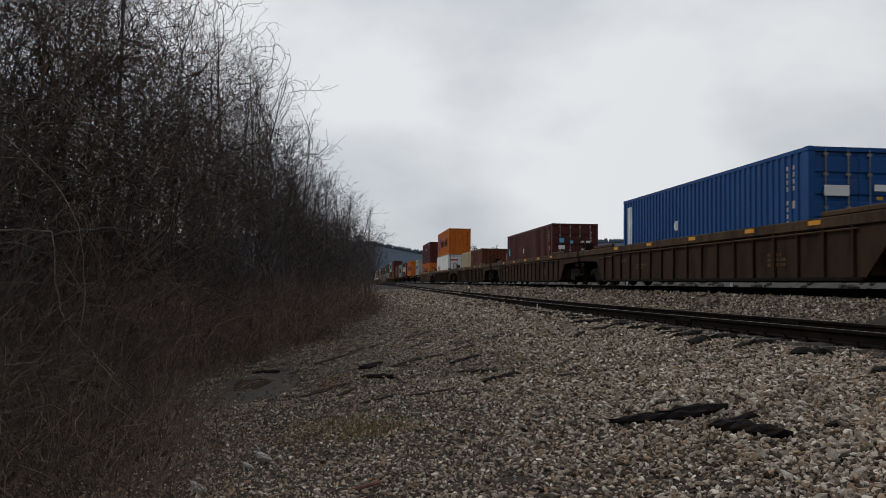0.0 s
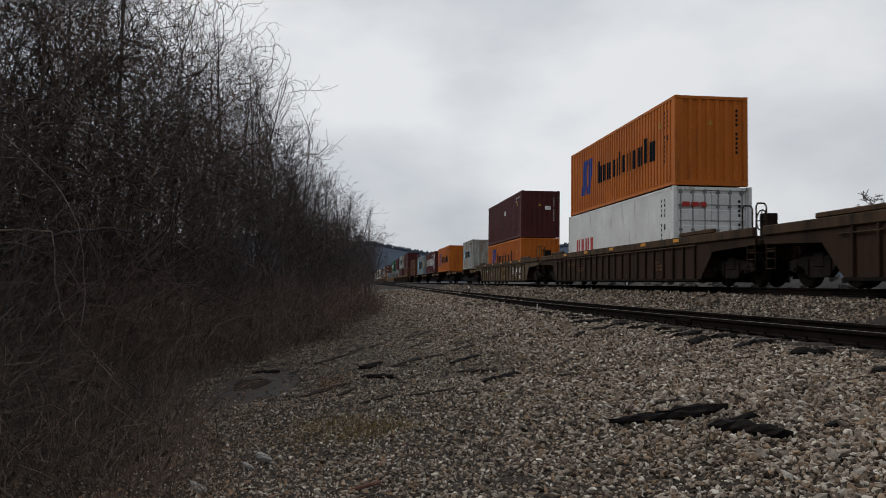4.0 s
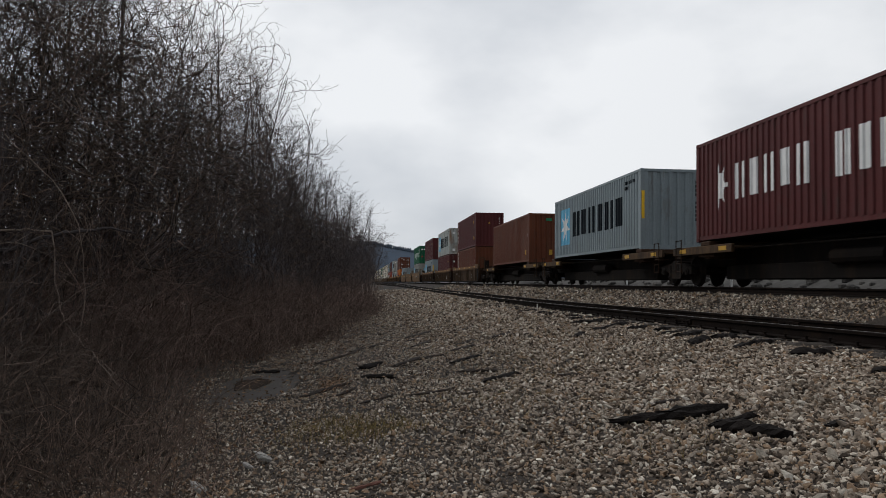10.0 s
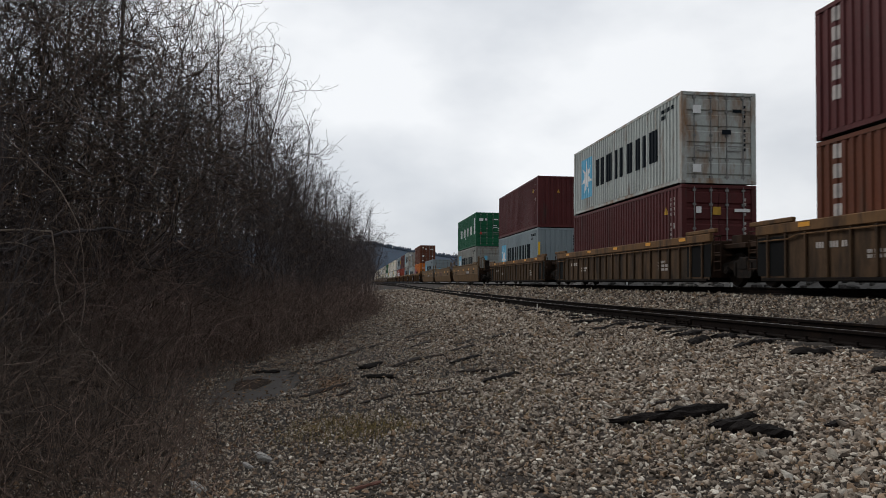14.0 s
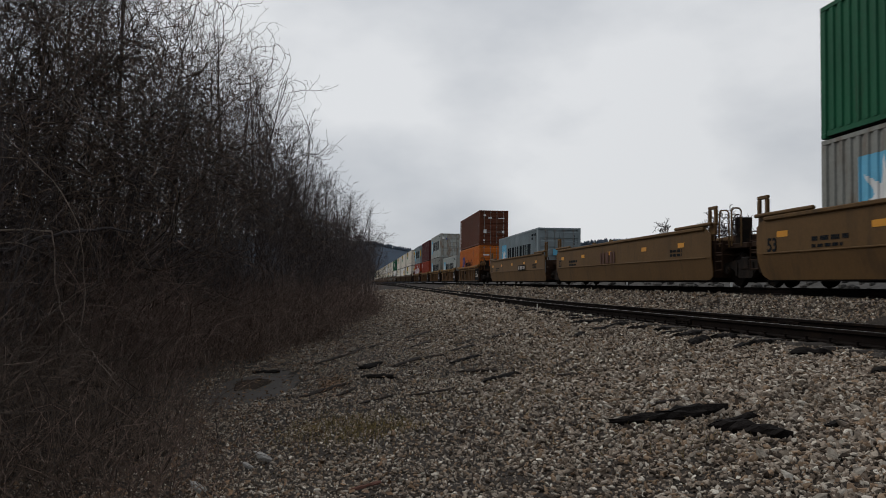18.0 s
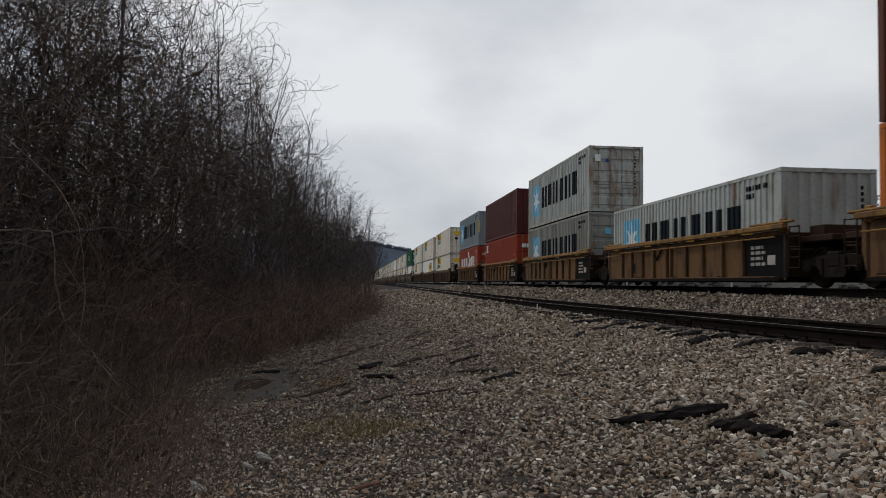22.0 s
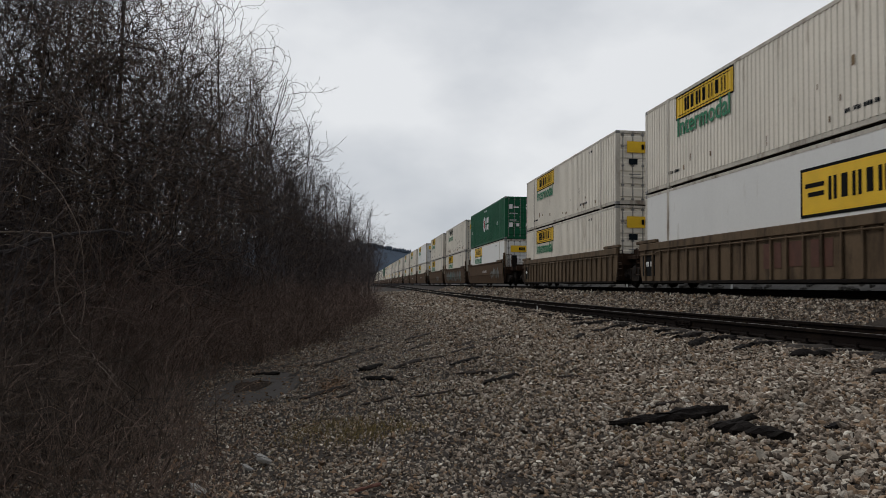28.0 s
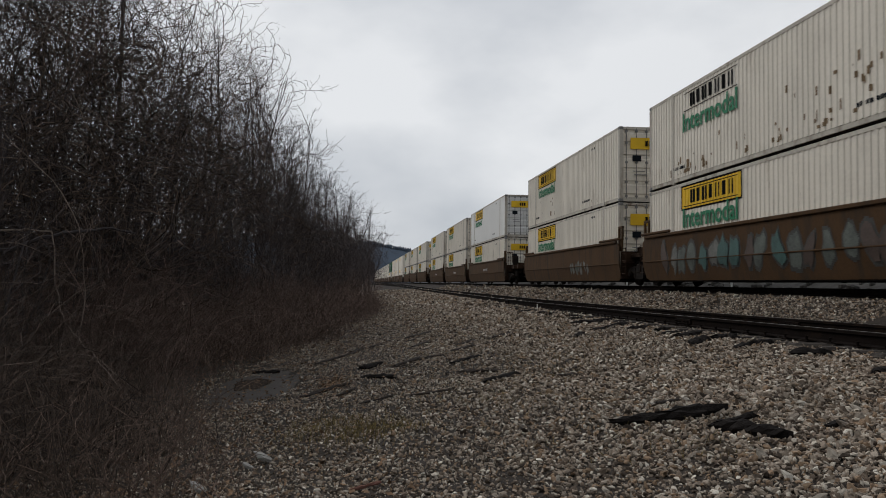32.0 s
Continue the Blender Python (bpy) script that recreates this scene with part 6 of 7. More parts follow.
def strand(name, label, points, r0, r1, mat, category, group="", shake=0.012, seed=1, steps=6):
    """A crooked round stem through a few turning points."""
    r_, path = random.Random(seed), []
    for a, c in zip(points, points[1:]):
        path += [Vector(a).lerp(Vector(c), k / steps) + Vector((r_.gauss(0, shake), r_.gauss(0, shake), r_.gauss(0, shake))) for k in range(steps)]
    path.append(Vector(points[-1]))
    n, bd = len(path) - 1, Build()
    for k, p in enumerate(path):
        d = (path[min(k + 1, n)] - path[max(k - 1, 0)]).normalized()
        u = d.cross(Vector((0.3, 1, 0.2))).normalized()
        r = r0 + (r1 - r0) * k / n
        bd.v += [tuple(p + (u * math.cos(1.047 * j) + d.cross(u) * math.sin(1.047 * j)) * r) for j in range(6)]
        if k:
            bd.f += [(6 * k - 6 + j, 6 * k - 6 + (j + 1) % 6, 6 * k + (j + 1) % 6, 6 * k + j) for j in range(6)]
    bd.f += [tuple(range(5, -1, -1)), tuple(6 * n + j for j in range(6))]
    t = thing(name, label, category, group)
    part("stem", bd, mat, t)
    return t


# a pale cane hangs from a broken limb and leans down to the ditch
def spot(px, py, d):
    """A place d metres ahead along the track, by its tangents to the line of sight (right, up) from the eye."""
    return (px * d, d, EYE[2] + py * d)


strand("vine", "long pale cane hanging down into the ditch", [spot(-0.3755, 0.058, 8.6), spot(-0.368, -0.006, 8.6), spot(-0.357, -0.054, 8.5), spot(-0.323, -0.090, 8.4), spot(-0.264, -0.165, 7.6)], 0.008, 0.0055, VINE, "vine", "arching vines", 0.008, 3)
strand("broken_limb", "thick dark broken limb caught in the thicket", [(-4.3, 8.5, 0.14), spot(-0.435, 0.034, 8.7), spot(-0.36, 0.055, 8.7), spot(-0.305, 0.064, 8.7), spot(-0.275, 0.056, 8.7)], 0.032, 0.007, BARK, "branch", "", 0.012, 4)
strand("broken_limb", "pale stripped stick caught in the thicket", [(-4.2, 8.4, 0.48), spot(-0.42, 0.059, 8.5), spot(-0.375, 0.058, 8.5)], 0.011, 0.007, VINE, "branch", "", 0.008, 5)

# ---- beyond the train ----
far_rng = random.Random(9)
big = []
for az, el, d, spread, h_ in ((26.0, 6.1, 95, 1.15, 0), (23.1, 5.1, 110, 1.0, 0), (43.6, 6.0, 60, 1.1, 0)):
    h = d * math.tan(radians(el)) + 0.9
    big.append(bare_tree("broad bare tree beyond the railway", far_rng, pose(d * math.sin(radians(az)), d * math.cos(radians(az)), -0.9), "bare trees beyond the railway",
                         height=h * 0.97, spread=spread, forks=7, trunk=0.20, low=0.18, fine=0.032, twigs=1.12, fan=0.62))
for az, d, size in ((23.3, 118, 0.8), (11.7, 190, 1.3), (10.4, 205, 1.1), (9.0, 230, 1.2), (8.2, 240, 1.0), (37.6, 90, 1.2), (20.4, 150, 1.1), (28.4, 130, 0.9), (13.0, 210, 1.0)):
    copy_thing(big[far_rng.randrange(3)], pose(d * math.sin(radians(az)), d * math.cos(radians(az)), -0.9, 0, 0, far_rng.uniform(0, 360)) @ Matrix.Scale(size, 4))
for i in range(26):  # a low line of bushes and young trees along the far side
    az = 25.2 + 15.0 * i / 25 + far_rng.uniform(-0.25, 0.25)
    d = far_rng.uniform(62, 84)
    copy_thing(slim[i % 3], pose(*bearing(az, d), -0.9, 0, 0, far_rng.uniform(0, 360)) @ Matrix.Scale(far_rng.uniform(0.42, 0.62) + (0.25 if i in (1, 2, 19) else 0.0), 4))
# blue-grey base colours of hill and woods paint in the distance haze
HILL = material("haze_tinted_hillside", (0.070, 0.088, 0.114), (0.9, 1.1), 0.012, 0.12, 1.0, spec=0.0)
HILLTREE = material("haze_tinted_woods", (0.085, 0.105, 0.132), (0.9, 1.1), 0.05, 0.5, 1.0, island=True, per_object=0.06, spec=0.0)


def hill_height(a):
    return lerp(a, [(-40, 3.0), (-5, 3.3), (1, 3.1), (2.7, 2.8), (4.3, 2.5), (6.8, 2.2), (9, 2.3), (12.2, 2.6), (15.1, 3.1), (18, 3.4), (21, 3.45), (23, 3.4), (30, 3.2), (45, 3.0), (60, 3)])


b, woods = Build(), []
angles = [-40 + 0.5 * i for i in range(201)]
for a in angles:
    t, d = radians(a), 1500
    top = d * 1.3 * math.tan(radians(hill_height(a) - 0.32))
    b.v += [(d * math.sin(t), d * math.cos(t), -5), (d * 1.12 * math.sin(t), d * 1.12 * math.cos(t), top * 0.55), (d * 1.3 * math.sin(t), d * 1.3 * math.cos(t), top), (d * 1.5 * math.sin(t), d * 1.5 * math.cos(t), -5)]
for i in range(len(angles) - 1):
    for k in range(3):
        b.f.append((4 * i + k, 4 * i + 4 + k, 4 * i + 5 + k, 4 * i + 1 + k))
hills = tagged(part("backdrop", b, HILL), "wooded hills coloured blue-grey for distance haze", "hills", kind="structure")
for i in range(2600):
    a = far_rng.uniform(-8, 40)
    t, k = radians(a), far_rng.uniform(0.93, 1.0)
    d, top = 1500 * (1.0 + 0.3 * k), 1500 * 1.3 * math.tan(radians(hill_height(a) - 0.28))
    z = (-5 + (top * 0.55 + 5) * k / 0.4) if k < 0.4 else top * (0.55 + 0.45 * (k - 0.4) / 0.6)
    p, h = Vector((d * math.sin(t), d * math.cos(t), z - 2)), far_rng.uniform(4, 11)
    m_ = p + Vector((far_rng.gauss(0, 0.8), 0, h * 0.55))
    woods.append((*p, *m_, 1.0, 1.9))
    woods.append((*m_, *(p + Vector((0, 0, h))), 1.9, 0.3))
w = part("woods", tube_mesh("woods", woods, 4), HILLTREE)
tagged(w, "far leafless woods on the hills, tinted for haze", "woods", kind="stuff")

# gravel road, low rubble bank, post and street lamp on the far side
ROAD = material("pale_gravel_road", (0.105, 0.10, 0.094), (0.75, 1.2), 0.8, 12, 0.95, 0, 0.4, 30)
RUBBLE = material("broken_concrete", (0.06, 0.056, 0.051), (0.5, 1.4), 3, 30, 0.95, island=True, per_object=0.5)


def bank_z(x, y):
    """The low bank that carries the road beyond the main line."""
    k = lerp(x, [(14.0, 0.0), (15.2, 0.55), (16.4, 1.0), (27.0, 1.0), (29.0, 0.0)]) * lerp(y, [(-40, 1), (90, 1), (170, 0)])
    g = ground_z(x, y) - 0.02
    return g + (0.38 - g) * k


tagged(sheet("bank", [14.0, 14.6, 15.2, 15.8, 16.4, 18, 20, 22, 25, 27, 28, 29], [-40, -20, 0, 10, 20, 30, 40, 60, 80, 90, 120, 170], bank_z, RUBBLE), "low gravel bank beyond the main line", "bank", kind="structure")
tagged(sheet("road", [17.5, 19, 21, 23, 25], [-40, -20, 0, 10, 20, 30, 40, 60, 80, 90, 120, 170], lambda x, y: bank_z(x, y) + 0.02, ROAD), "pale gravel road beyond the main line", "road", kind="structure")
bank = Build()
for i in range(330):
    x, y, r = far_rng.uniform(15.0, 16.8), far_rng.uniform(8, 70), 0.05 + 0.15 * far_rng.random() ** 2
    z = bank_z(x, y) + r * 0.4
    bank.box(x - r, x + r, y - r * far_rng.uniform(0.6, 1.8), y + r, z - r, z + r * 0.7, bevel=r * 0.4)
tagged(part("rubble_bank", bank, RUBBLE), "low bank of broken pale concrete", "rubble", kind="stuff")
for x, y, h in ((22.6, 62.0, 1.0), (15.2, 43.0, 0.85), (15.2, 30.5, 0.8)):
    p = thing("marker_post", "white marker post beyond the railway", "post", "marker posts")
    q = Build()
    q.ring((0, 0, -0.1), (0, 0, h), 0.05, 0.05, 8)
    q.ring((0, 0, h), (0, 0, h + 0.04), 0.06, 0.03, 8)
    part("shaft", q, M_WHITE, p)
    p.location = (x, y, bank_z(x, y))
lamp = thing("street_lamp", "white street lamp post beyond the railway", "street lamp")
q = Build()
q.ring((0, 0, -0.1), (0, 0, 6.9), 0.10, 0.07, 8)
part("pole", q, M_WHITE, lamp)
q = Build()
q.ring((0, 0, 6.9), (0, 0, 7.05), 0.12, 0.26, 10)
q.ring((0, 0, 7.05), (0, 0, 7.45), 0.26, 0.10, 10)
part("lamp_head", q, M_WHITE, lamp)
lamp.location = (120 * math.sin(radians(20.2)), 120 * math.cos(radians(20.2)), -0.9)


# ---- ballast, ties and wood scraps ----
def ico():
    g = (1 + 5 ** 0.5) / 2
    v = np.array([(-1, g, 0), (1, g, 0), (-1, -g, 0), (1, -g, 0), (0, -1, g), (0, 1, g), (0, -1, -g), (0, 1, -g), (g, 0, -1), (g, 0, 1), (-g, 0, -1), (-g, 0, 1)], dtype=float) / 1.902
    f = np.array([(0, 11, 5), (0, 5, 1), (0, 1, 7), (0, 7, 10), (0, 10, 11), (1, 5, 9), (5, 11, 4), (11, 10, 2), (10, 7, 6), (7, 1, 8), (3, 9, 4), (3, 4, 2), (3, 2, 6), (3, 6, 8), (3, 8, 9), (4, 9, 5), (2, 4, 11), (6, 2, 10), (8, 6, 7), (9, 8, 1)])
    return v, f


ICO_V, ICO_F = ico()
nrng = np.random.default_rng(11)


OCT_V = np.array([(1, 0.1, 0), (0, 1, 0.1), (-1, -0.1, 0), (0, -1, -0.1), (0.1, 0, 1), (0, 0.1, -1)], dtype=float)
OCT_F = np.array([(0, 1, 4), (1, 2, 4), (2, 3, 4), (3, 0, 4), (1, 0, 5), (2, 1, 5), (3, 2, 5), (0, 3, 5)])


def stone_cloud(places, sizes, simple=False):
    """Angular broken stones at the given places, in one mesh."""
    n = len(places)
    base_v, base_f = (OCT_V, OCT_F) if simple else (ICO_V, ICO_F)
    v = np.repeat(base_v[None], n, 0) * nrng.uniform(0.68, 1.22, (n, len(base_v), 1))
    v += nrng.normal(0, 0.13, v.shape)
    v *= nrng.uniform(0.55, 1.25, (n, 1, 3)) * np.array([1.34, 0.86, 0.60])
    q = nrng.normal(0, 1, (n, 4)) * np.array([1.5, 0.5, 0.5, 1.2])
    q /= np.linalg.norm(q, axis=1, keepdims=True)
    w, x, y, z = q.T
    rot = np.stack([np.stack([1 - 2 * (y * y + z * z), 2 * (x * y - z * w), 2 * (x * z + y * w)], -1),
                    np.stack([2 * (x * y + z * w), 1 - 2 * (x * x + z * z), 2 * (y * z - x * w)], -1),
                    np.stack([2 * (x * z - y * w), 2 * (y * z + x * w), 1 - 2 * (x * x + y * y)], -1)], 1)
    v = np.einsum("nij,nkj->nki", rot, v) * sizes[:, None, None] + places[:, None, :]
    f = (base_f[None] + len(base_v) * np.arange(n)[:, None, None]).reshape(-1, 3)
    return v.reshape(-1, 3), f


def scatter(x0, x1, y0, y1, per_m2, keep):
    n = int((x1 - x0) * (y1 - y0) * per_m2)
    xy = np.stack([nrng.uniform(x0, x1, n), nrng.uniform(y0, y1, n)], -1)
    xy = xy[keep(xy[:, 0], xy[:, 1])]
    return xy


def in_view(x, y):
    silt = ((x + 1.25) / 0.48) ** 2 + ((y - 9.8) / 1.5) ** 2 < 0.8 + 0.35 * np.sin(7 * x + 3 * y)
    return ~silt & (x > -0.46 * y - 0.3) & (x < 0.75 * y + 0.3)


def settle(xy, sizes, sink=0.25):
    z = np.array([ground_z(x, y) for x, y in xy])
    return np.column_stack([xy, z + sizes * nrng.uniform(0.0, 1.1, len(sizes))])


def clear_of_rails(x, y):
    return ~((np.abs(x - SIDING_X + GAUGE / 2) < 0.13) | (np.abs(x - SIDING_X - GAUGE / 2) < 0.13) | (np.abs(x - MAIN_X) < 1.0))


fields = [  # x range, y range, stones to the square metre, half sizes
    (-2.2, 5.2, 2.6, 5.0, 2000, (0.0085, 0.024)), (-2.2, 5.6, 5.0, 8.0, 1350, (0.010, 0.025)), (-2.0, 8.2, 8.0, 12.5, 700, (0.013, 0.028)),
    (-1.6, 9.8, 12.5, 19.0, 360, (0.017, 0.033)), (-0.8, 9.8, 19.0, 30.0, 150, (0.028, 0.048)), (0.3, 9.8, 30.0, 52.0, 50, (0.042, 0.070)), (0.5, 9.8, 52.0, 84.0, 17, (0.05, 0.085))]
base = 0
vs, fs = [], []
for x0, x1, y0, y1, per, (s0, s1) in fields:
    xy = scatter(x0, x1, y0, y1, per, lambda x, y: in_view(x, y) & clear_of_rails(x, y))
    sizes = s0 + (s1 - s0) * nrng.random(len(xy)) ** 1.8
    sizes *= np.interp(xy[:, 0], [-1.8, 0.3, 1.6, 3.0], [0.56, 0.64, 0.86, 1.2]) * np.interp(xy[:, 1], [4.5, 8.0, 13.0], [0.96, 1.0, 1.05])
    v, f = stone_cloud(settle(xy, sizes), sizes, y0 > 7)
    vs.append(v), fs.append(f + base)
    base += len(v)
ballast = part("ballast_stones", poly_mesh("ballast_stones", np.concatenate(vs), np.concatenate(fs)), STONE, ground)
ballast["kind"] = "stuff"
ballast["label"] = "loose crushed limestone ballast"

# the larger single stones nearest to the camera
shapes = []
for i in range(8):
    v, f = stone_cloud(np.zeros((1, 3)), np.ones(1))
    shapes.append(poly_mesh("stone", v, f))
xy = scatter(-0.5, 3.4, 3.0, 6.2, 60, in_view)[:300]
for x, y in xy:
    r = float(nrng.uniform(0.024, 0.042)) * float(np.interp(x, [0, 1.2, 2.4], [0.45, 0.62, 1.15]))
    s = part("stone", shapes[int(nrng.integers(8))], STONE_ONE, ground)
    s.matrix_basis = pose(x, y, ground_z(x, y) + r * 0.45, 0, 0, float(nrng.uniform(0, 360))) @ Matrix.Scale(r, 4)
PALEROCK = material("whitish_limestone", (0.40, 0.385, 0.355), (0.6, 1.2), 8, 60, 0.9, 0, 0.4, 60)
for x, y, r in ((-0.61, 5.32, 0.062), (-0.92, 4.77, 0.058), (-0.70, 5.22, 0.04)):
    s = tagged(set_material(new("rock", shapes[2]), PALEROCK), "pale limestone rock at the ditch's edge", "rock", "pale rocks")
    s.matrix_basis = pose(x, y, ground_z(x, y) + r * 0.5, 0, 0, 40 * x) @ Matrix.Scale(r, 4)

# ties, plates and spikes
tie_mesh = []
for i in range(5):
    b, trng = Build(), random.Random(i)
    b.box(-1.3 + trng.uniform(-0.05, 0.05), 1.3 + trng.uniform(-0.06, 0.06), -0.11, 0.11, -0.17, 0.0, bevel=0.025)
    me = b.mesh("tie")
    for v in me.vertices:
        v.co += Vector((0, trng.gauss(0, 0.008), trng.gauss(0, 0.008)))
    tie_mesh.append(me)
plate = boxes((-0.10, 0.10, -0.09, 0.09, 0, 0.016), bevel=0.004).mesh("tie_plate")
spike = boxes((-0.012, 0.012, -0.012, 0.012, 0, 0.045), (-0.02, 0.02, -0.016, 0.016, 0.035, 0.05)).mesh("spike")
trng = random.Random(3)
y = 3.0
while y < 62:
    z = lerp(y, SIDING_Z) - 0.187
    t = part("tie", tie_mesh[trng.randrange(5)], TIE, siding_track)
    t.matrix_basis = pose(SIDING_X + trng.uniform(-0.08, 0.08), y, z + trng.uniform(-0.012, 0.012), 0, 0, trng.uniform(-1.5, 1.5))
    if y < 34:
        for side in (-1, 1):
            p = part("tie_plate", plate, RAIL, siding_track, at=(SIDING_X + side * GAUGE / 2, y, z))
            for dx, dy in ((-0.085, -0.05), (0.085, 0.05)):
                part("spike", spike, RAIL, siding_track, at=(SIDING_X + side * GAUGE / 2 + dx, y + dy, z + 0.012 + trng.uniform(0, 0.02)))
    y += 0.53 + trng.uniform(-0.04, 0.04)
y = 9.0
while y < 60:
    t = part("tie", tie_mesh[trng.randrange(5)], TIE, main_track)
    t.matrix_basis = pose(MAIN_X + trng.uniform(-0.05, 0.05), y, -0.187 + trng.uniform(-0.01, 0.01), 0, 0, trng.uniform(-1, 1))
    y += 0.51
# bolted joints
for x, y, side in ((SIDING_X - GAUGE / 2, 13.85, -1), (SIDING_X + GAUGE / 2, 12.9, -1), (SIDING_X + GAUGE / 2, 24.4, -1), (SIDING_X - GAUGE / 2, 31.0, -1)):
    z = lerp(y, SIDING_Z)
    j = part("joint_bar", boxes((-0.045, -0.012, -0.33, 0.33, -0.135, -0.045), (-0.062, -0.04, -0.33, 0.33, -0.142, -0.120), bevel=0.008), RAIL, siding_track, "bolted rail joint", (x, y, z))
    for k in (-0.25, -0.1, 0.1, 0.25):
        b = Build()
        b.ring((-0.045, k, -0.088), (-0.085, k, -0.088), 0.019, 0.019, 6)
        part("bolt", b, RAIL, j)
b = Build()
b.box(-0.012, 0.012, -0.012, 0.012, 0.0, 0.22)
stake = tagged(part("stake", b, M_WHITE), "small pale stake beside the siding rail", "stake")
stake.location = (5.72, 24.6, ground_z(5.72, 24.6) - 0.02)

# broken pieces of old ties and sticks
OLDWOOD = material("charred_tie_wood", (0.011, 0.009, 0.008), (0.5, 1.8), 5, 50, 0.9, 0, 0.9, 26, spec=0.1)
STICK = material("wet_brown_sticks", (0.030, 0.022, 0.017), (0.6, 1.6), 6, 50, 0.85, 0, 0.5, 40)


def scrap(label, a, b_, wide, high, seed, mat=OLDWOOD, name="wood_scrap", lift=0.0, group="scraps of old ties"):
    """A split, ragged piece of wood from a to b on the ground."""
    r = random.Random(seed)
    a, b_ = Vector((*a, ground_z(*a))), Vector((*b_, ground_z(*b_)))
    n, k = 9, 7
    bd = Build()
    axis = (b_ - a).normalized()
    side = axis.cross(Vector((0, 0, 1))).normalized()
    jag = [r.uniform(-1, 1) for _ in range(k)]
    for i in range(n + 1):
        f = i / n
        taper = 0.7 + 0.3 * min(1, 4 * f * (1.15 - f)) * r.uniform(0.85, 1.1)
        for j in range(k):
            t = 2 * math.pi * j / k
            p = a.lerp(b_, f) + side * (math.cos(t) * wide * taper * r.uniform(0.65, 1.25)) + Vector((0, 0, (0.014 if wide < 0.035 else 0.0) + high * 0.75 + lift * f + math.sin(t) * high * taper * r.uniform(0.6, 1.3)))
            if i in (0, n):
                p += axis * jag[j] * wide * 1.4
            bd.v.append(tuple(p))
        if i:
            bd.f += [((i - 1) * k + j, (i - 1) * k + (j + 1) % k, i * k + (j + 1) % k, i * k + j) for j in range(k)]
    bd.f += [tuple(range(k - 1, -1, -1)), tuple(n * k + j for j in range(k))]
    return tagged(part(name, bd, mat), label, "wood scrap", group)


prng_ = random.Random(31)
scrap("long blackened scrap of a broken tie on gravel", (1.70, 5.08), (2.28, 5.03), 0.045, 0.036, 1)
scrap("raised blackened end of a broken tie", (2.06, 5.10), (2.42, 5.06), 0.05, 0.046, 2, lift=0.02)
scrap("blackened chunk of split tie wood", (2.24, 4.66), (2.44, 4.24), 0.055, 0.045, 3)
scrap("thin blackened splinter of tie wood", (2.20, 4.66), (2.52, 4.74), 0.022, 0.02, 4, lift=0.03)
for i, (a, c, wd) in enumerate((((2.2, 5.62), (2.42, 5.72), 0.02), ((1.08, 8.40), (1.55, 8.42), 0.03), ((1.27, 7.60), (1.69, 8.18), 0.045), ((1.12, 9.25), (1.54, 9.95), 0.04), ((0.05, 9.74), (0.27, 10.05), 0.06),
                                ((0.08, 8.74), (0.38, 8.42), 0.05), ((-0.55, 7.9), (-0.1, 8.3), 0.03), ((-1.45, 11.3), (-1.12, 11.1), 0.05), ((3.55, 12.4), (3.82, 13.0), 0.07), ((2.82, 4.45), (3.0, 4.55), 0.035),
                                ((4.72, 6.70), (4.95, 6.85), 0.06), ((4.55, 10.3), (4.95, 10.7), 0.09), ((4.62, 9.2), (5.0, 9.55), 0.07), ((0.85, 12.2), (1.2, 13.4), 0.03), ((1.5, 11.9), (1.9, 12.7), 0.03), ((0.45, 9.6), (0.8, 10.3), 0.03),
                                ((-0.6, 11.2), (0.0, 12.2), 0.03), ((2.1, 12.8), (2.7, 13.7), 0.03), ((-0.1, 12.4), (0.4, 13.5), 0.03), ((0.9, 14.8), (1.5, 16.2), 0.03), ((1.9, 15.2), (2.5, 17.0), 0.03), ((1.3, 10.9), (1.75, 11.6), 0.03),
                                ((4.3, 14.0), (4.9, 14.6), 0.07), ((4.6, 16.5), (5.1, 17.0), 0.07), ((4.9, 12.2), (5.4, 12.5), 0.06), ((0.5, 7.0), (0.85, 7.15), 0.018))):
    scrap("dark wet stick lying on gravel" if wd < 0.035 else "short dark chunk of rotten tie", a, c, wd, wd * 0.6, 20 + i, STICK if wd < 0.035 else OLDWOOD, "stick" if wd < 0.035 else "wood_scrap", group="sticks on the gravel" if wd < 0.035 else "scraps of old ties")
for i in range(22):
    x, y = prng_.uniform(-0.3, 3.2), 6.8 + 10.5 * prng_.random() ** 1.2
    turn, size, wd = radians(prng_.gauss(38, 22)), prng_.uniform(0.14, 0.38), prng_.uniform(0.009, 0.02)
    scrap("dark wet stick lying on gravel", (x, y), (x + math.cos(turn) * size, y + math.sin(turn) * size), wd, wd * 0.7, 120 + i, STICK, "stick", group="sticks on the gravel")
for i in range(22):
    y = 8.6 + i * 1.05 + prng_.uniform(-0.4, 0.4)
    x = 5.28 + prng_.uniform(-0.22, 0.12)
    scrap("dark rotten end of a tie beside the rail", (x - prng_.uniform(0.15, 0.3), y), (x + 0.15, y + prng_.uniform(-0.2, 0.3)), prng_.uniform(0.06, 0.10), 0.05, 60 + i, group="rotten tie ends")
scrap("thin reddish stick on gravel", (-0.02, 4.03), (0.13, 4.1), 0.009, 0.009, 77, material("reddish_stick", (0.16, 0.075, 0.055), (0.7, 1.3), 6, 50, 0.85), "stick", group="sticks on the gravel")

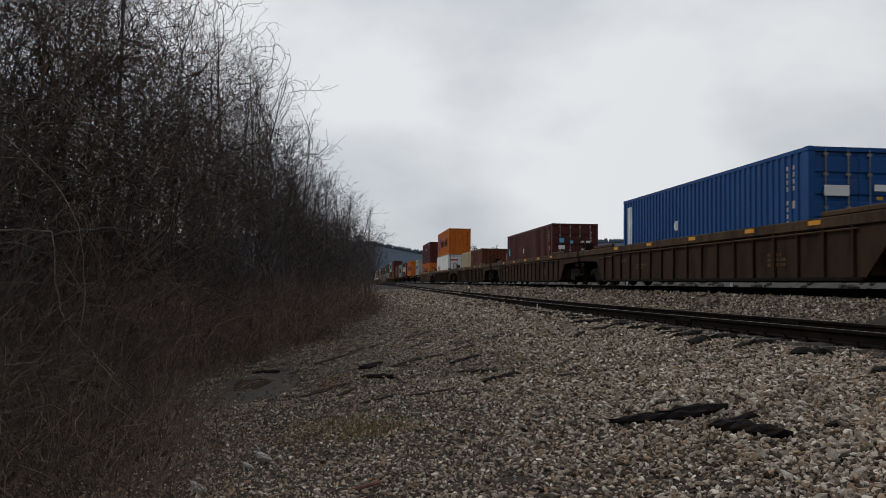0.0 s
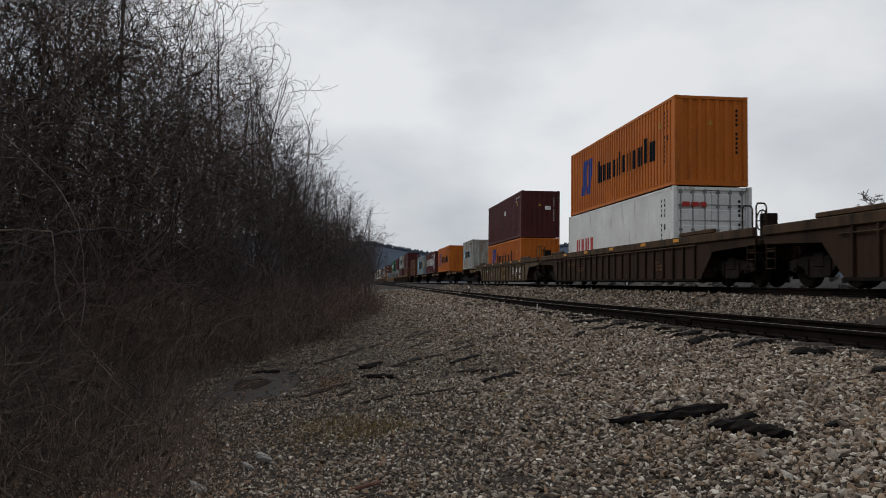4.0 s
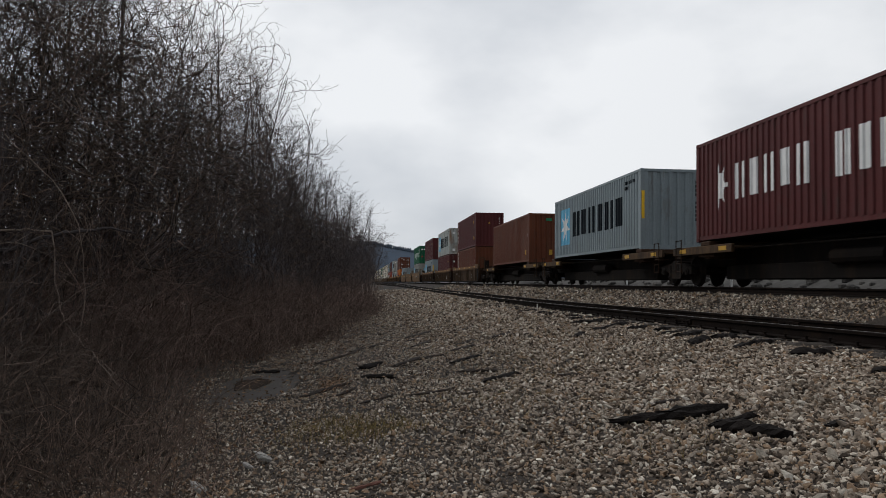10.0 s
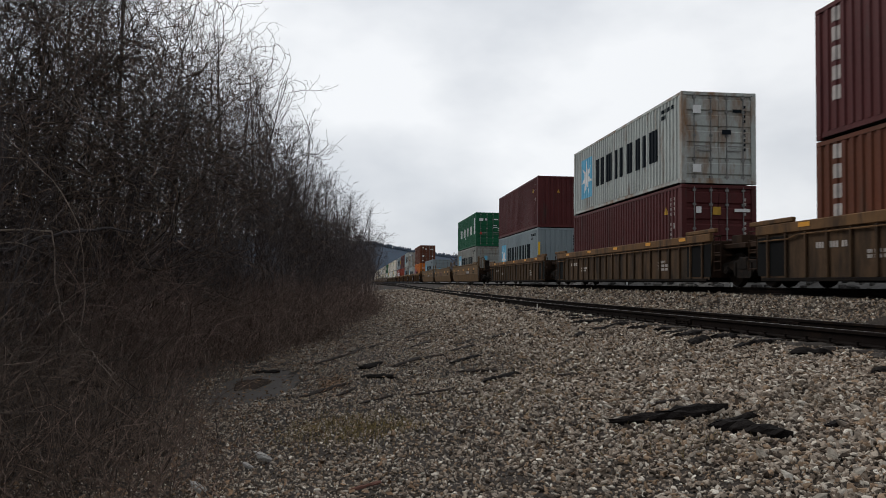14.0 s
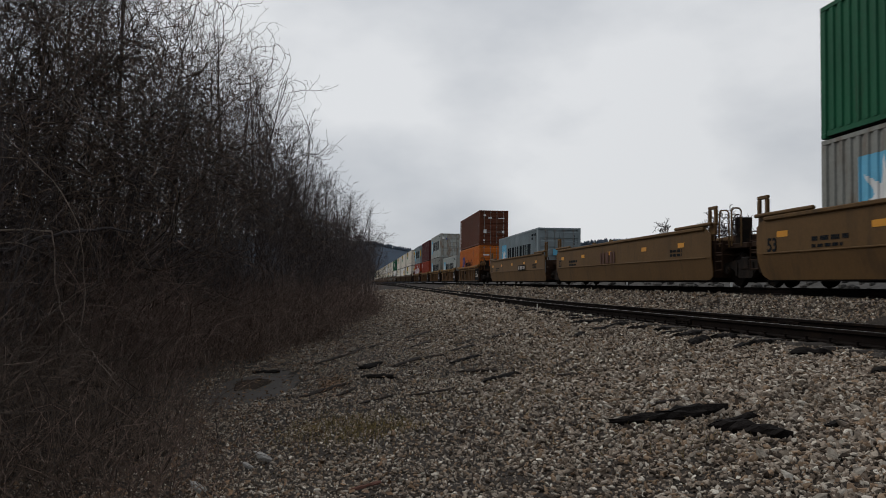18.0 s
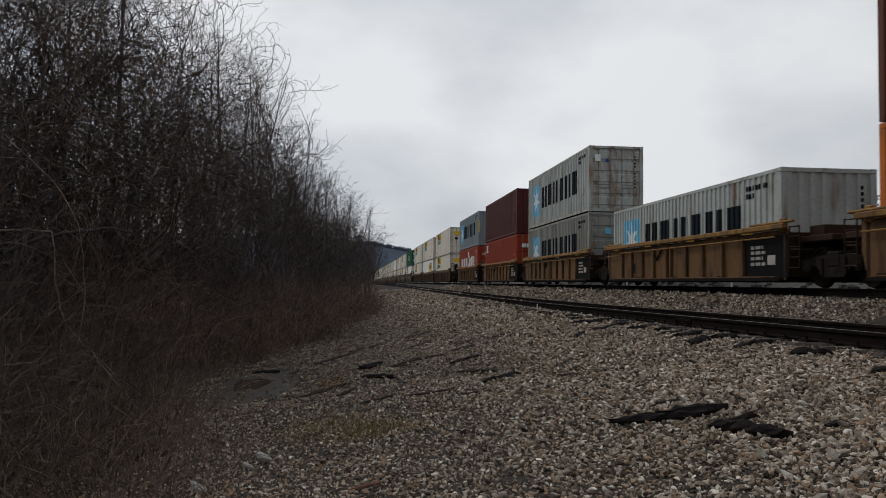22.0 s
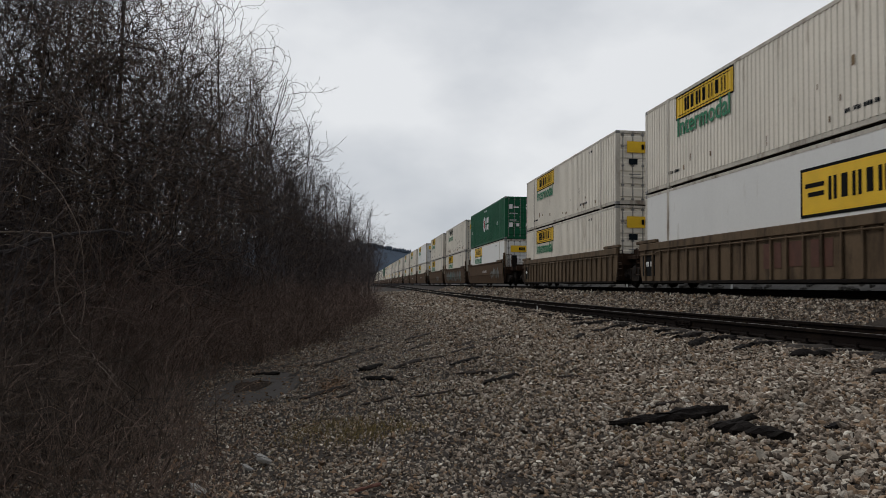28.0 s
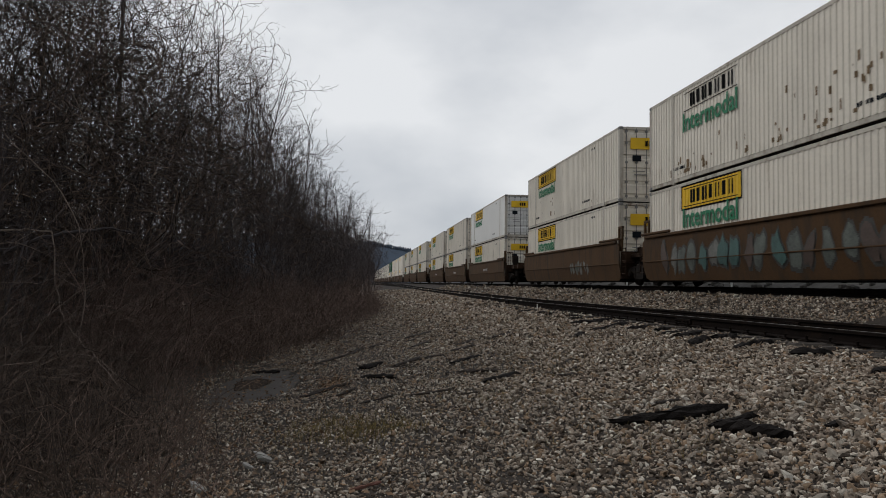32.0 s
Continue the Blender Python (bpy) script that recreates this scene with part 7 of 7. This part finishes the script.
# puddle, leaves and moss
SILT = material("wet_grey_silt", (0.050, 0.040, 0.032), (0.7, 1.3), 4, 40, 0.7, 0, 0.3, 30, (0.030, 0.023, 0.018), 0.35, (3, 3, 3))
tagged(sheet("silt_patch", [-1.95 + 0.1 * i for i in range(15)], [8.0 + 0.2 * i for i in range(19)], lambda x, y: ground_z(x, y) + 0.012 - 0.05 * max(0, ((x + 1.22) / 0.55) ** 2 + ((y - 9.75) / 1.6) ** 2 - 0.8), SILT), "smooth wet silt round a puddle", "silt", kind="structure")
WATER = material("still_ditch_water", (0.055, 0.046, 0.038), (0.9, 1.1), 2, 20, 0.10, spec=0.5)
b, prng = Build(), random.Random(8)
ring = []
for i in range(30):
    t = 2 * math.pi * i / 30
    k = 1 + 0.22 * math.sin(2 * t + 1) + 0.12 * math.sin(5 * t)
    ring.append((-1.30 + 0.17 * k * math.cos(t), 10.0 + 0.62 * k * math.sin(t)))
b.v = [(x, y, -1.256) for x, y in ring] + [(x, y, -1.34) for x, y in ring]
b.f = [tuple(range(30))] + [(i, 30 + i, 30 + (i + 1) % 30, (i + 1) % 30) for i in range(30)]
tagged(part("puddle", b, WATER), "small still puddle in the ditch", "puddle", kind="structure")
LEAF = material("dead_leaves", (0.155, 0.095, 0.055), (0.5, 1.6), 20, 90, 0.9, island=True, per_object=0.6)
lv, n = [], 5200
lx = nrng.uniform(-2.4, 0.4, n)
ly = 3.8 + 16 * nrng.random(n) ** 1.5
ok = nrng.random(n) < np.interp(lx, [-2.0, -1.0, 0.4], [1.0, 0.75, 0.04])
lx, ly = lx[ok], ly[ok]
for x, y in list(zip(lx, ly)) + [(-0.27 + prng.gauss(0, 0.09), 8.55 + prng.gauss(0, 0.3)) for _ in range(260)]:
    c = Vector((x, y, ground_z(x, y) + prng.uniform(0.012, 0.05)))
    u = Vector((prng.gauss(0, 1), prng.gauss(0, 1), prng.gauss(0, 0.5))).normalized() * prng.uniform(0.012, 0.032)
    w = u.cross(Vector((prng.gauss(0, 0.4), prng.gauss(0, 0.4), 1)).normalized()) * prng.uniform(0.35, 0.7)
    lv += [c - u, c + w, c + u + Vector((0, 0, prng.uniform(0, 0.012))), c - w]
lv = np.array([tuple(p) for p in lv])
tagged(part("leaf_litter", poly_mesh("leaf_litter", lv, np.arange(len(lv)).reshape(-1, 4)), LEAF), "curled dead brown leaves in the ditch", "leaf litter", kind="stuff")
MOSS = material("yellow_green_moss", (0.18, 0.135, 0.055), (0.5, 1.5), 20, 90, 0.95, island=True, per_object=0.5)
segs = []
for cx, cy, n, sp in ((0.04, 5.62, 300, 0.2), (-0.3, 6.2, 220, 0.2), (0.2, 5.8, 180, 0.16), (1.2, 6.6, 120, 0.35), (2.0, 8.2, 140, 0.4), (1.9, 4.4, 90, 0.3), (-0.25, 5.9, 120, 0.25), (2.6, 9.4, 120, 0.4)):
    for _ in range(n):
        p = Vector((cx + prng.gauss(0, sp), cy + prng.gauss(0, sp), 0))
        p.z = ground_z(p.x, p.y)
        segs.append((*p, *(p + Vector((prng.gauss(0, 0.02), prng.gauss(0, 0.02), prng.uniform(0.02, 0.06)))), 0.0025, 0.001))
tagged(part("moss", tube_mesh("moss", segs, 3), MOSS), "thin yellow-green moss and weeds in gravel", "moss", kind="stuff")
weed_mesh = brush_mesh(rng, 26, 0.10, 0.55, (0.0015, 0.003), 0.4)
for x, y, k in ((0.35, 25.0, 1.6), (0.1, 18.5, 1.2), (-0.3, 13.2, 0.9), (0.6, 28.5, 1.7), (0.0, 21.5, 1.4), (-0.55, 15.6, 1.1), (-0.3, 8.3, 0.5), (0.5, 31, 1.6)):
    wd = thing("dead_weed", "reddish dead weed stalk in gravel", "weed", "dead weeds")
    part("stalk", weed_mesh, REED, wd)
    wd.matrix_basis = stand_at(x, y, 60 * x, k)


# ---- motion ----
def motions():
    run = SPEED * SECONDS
    for ob, x, s, z in ROLLING:
        walk(ob, [(0.0, pose(x, s, z)), (SECONDS, pose(x, s - run, z))])
    # the wheels turn with the train; those on the same end of a truck share one turn
    steps = round(SECONDS * FPS)
    for group, y in zip(WHEELS, (-AXLES, AXLES)):
        lead = group[0]
        walk(lead, [(i / FPS, pose(0, y, 0.478, math.degrees(SPEED * i / FPS / 0.478) % 360)) for i in range(steps + 1)])
        for other in group[1:]:
            other.rotation_mode = "QUATERNION"
            other.animation_data_create()
            other.animation_data.action = lead.animation_data.action
            other.animation_data.action_slot = lead.animation_data.action_slot


motions()
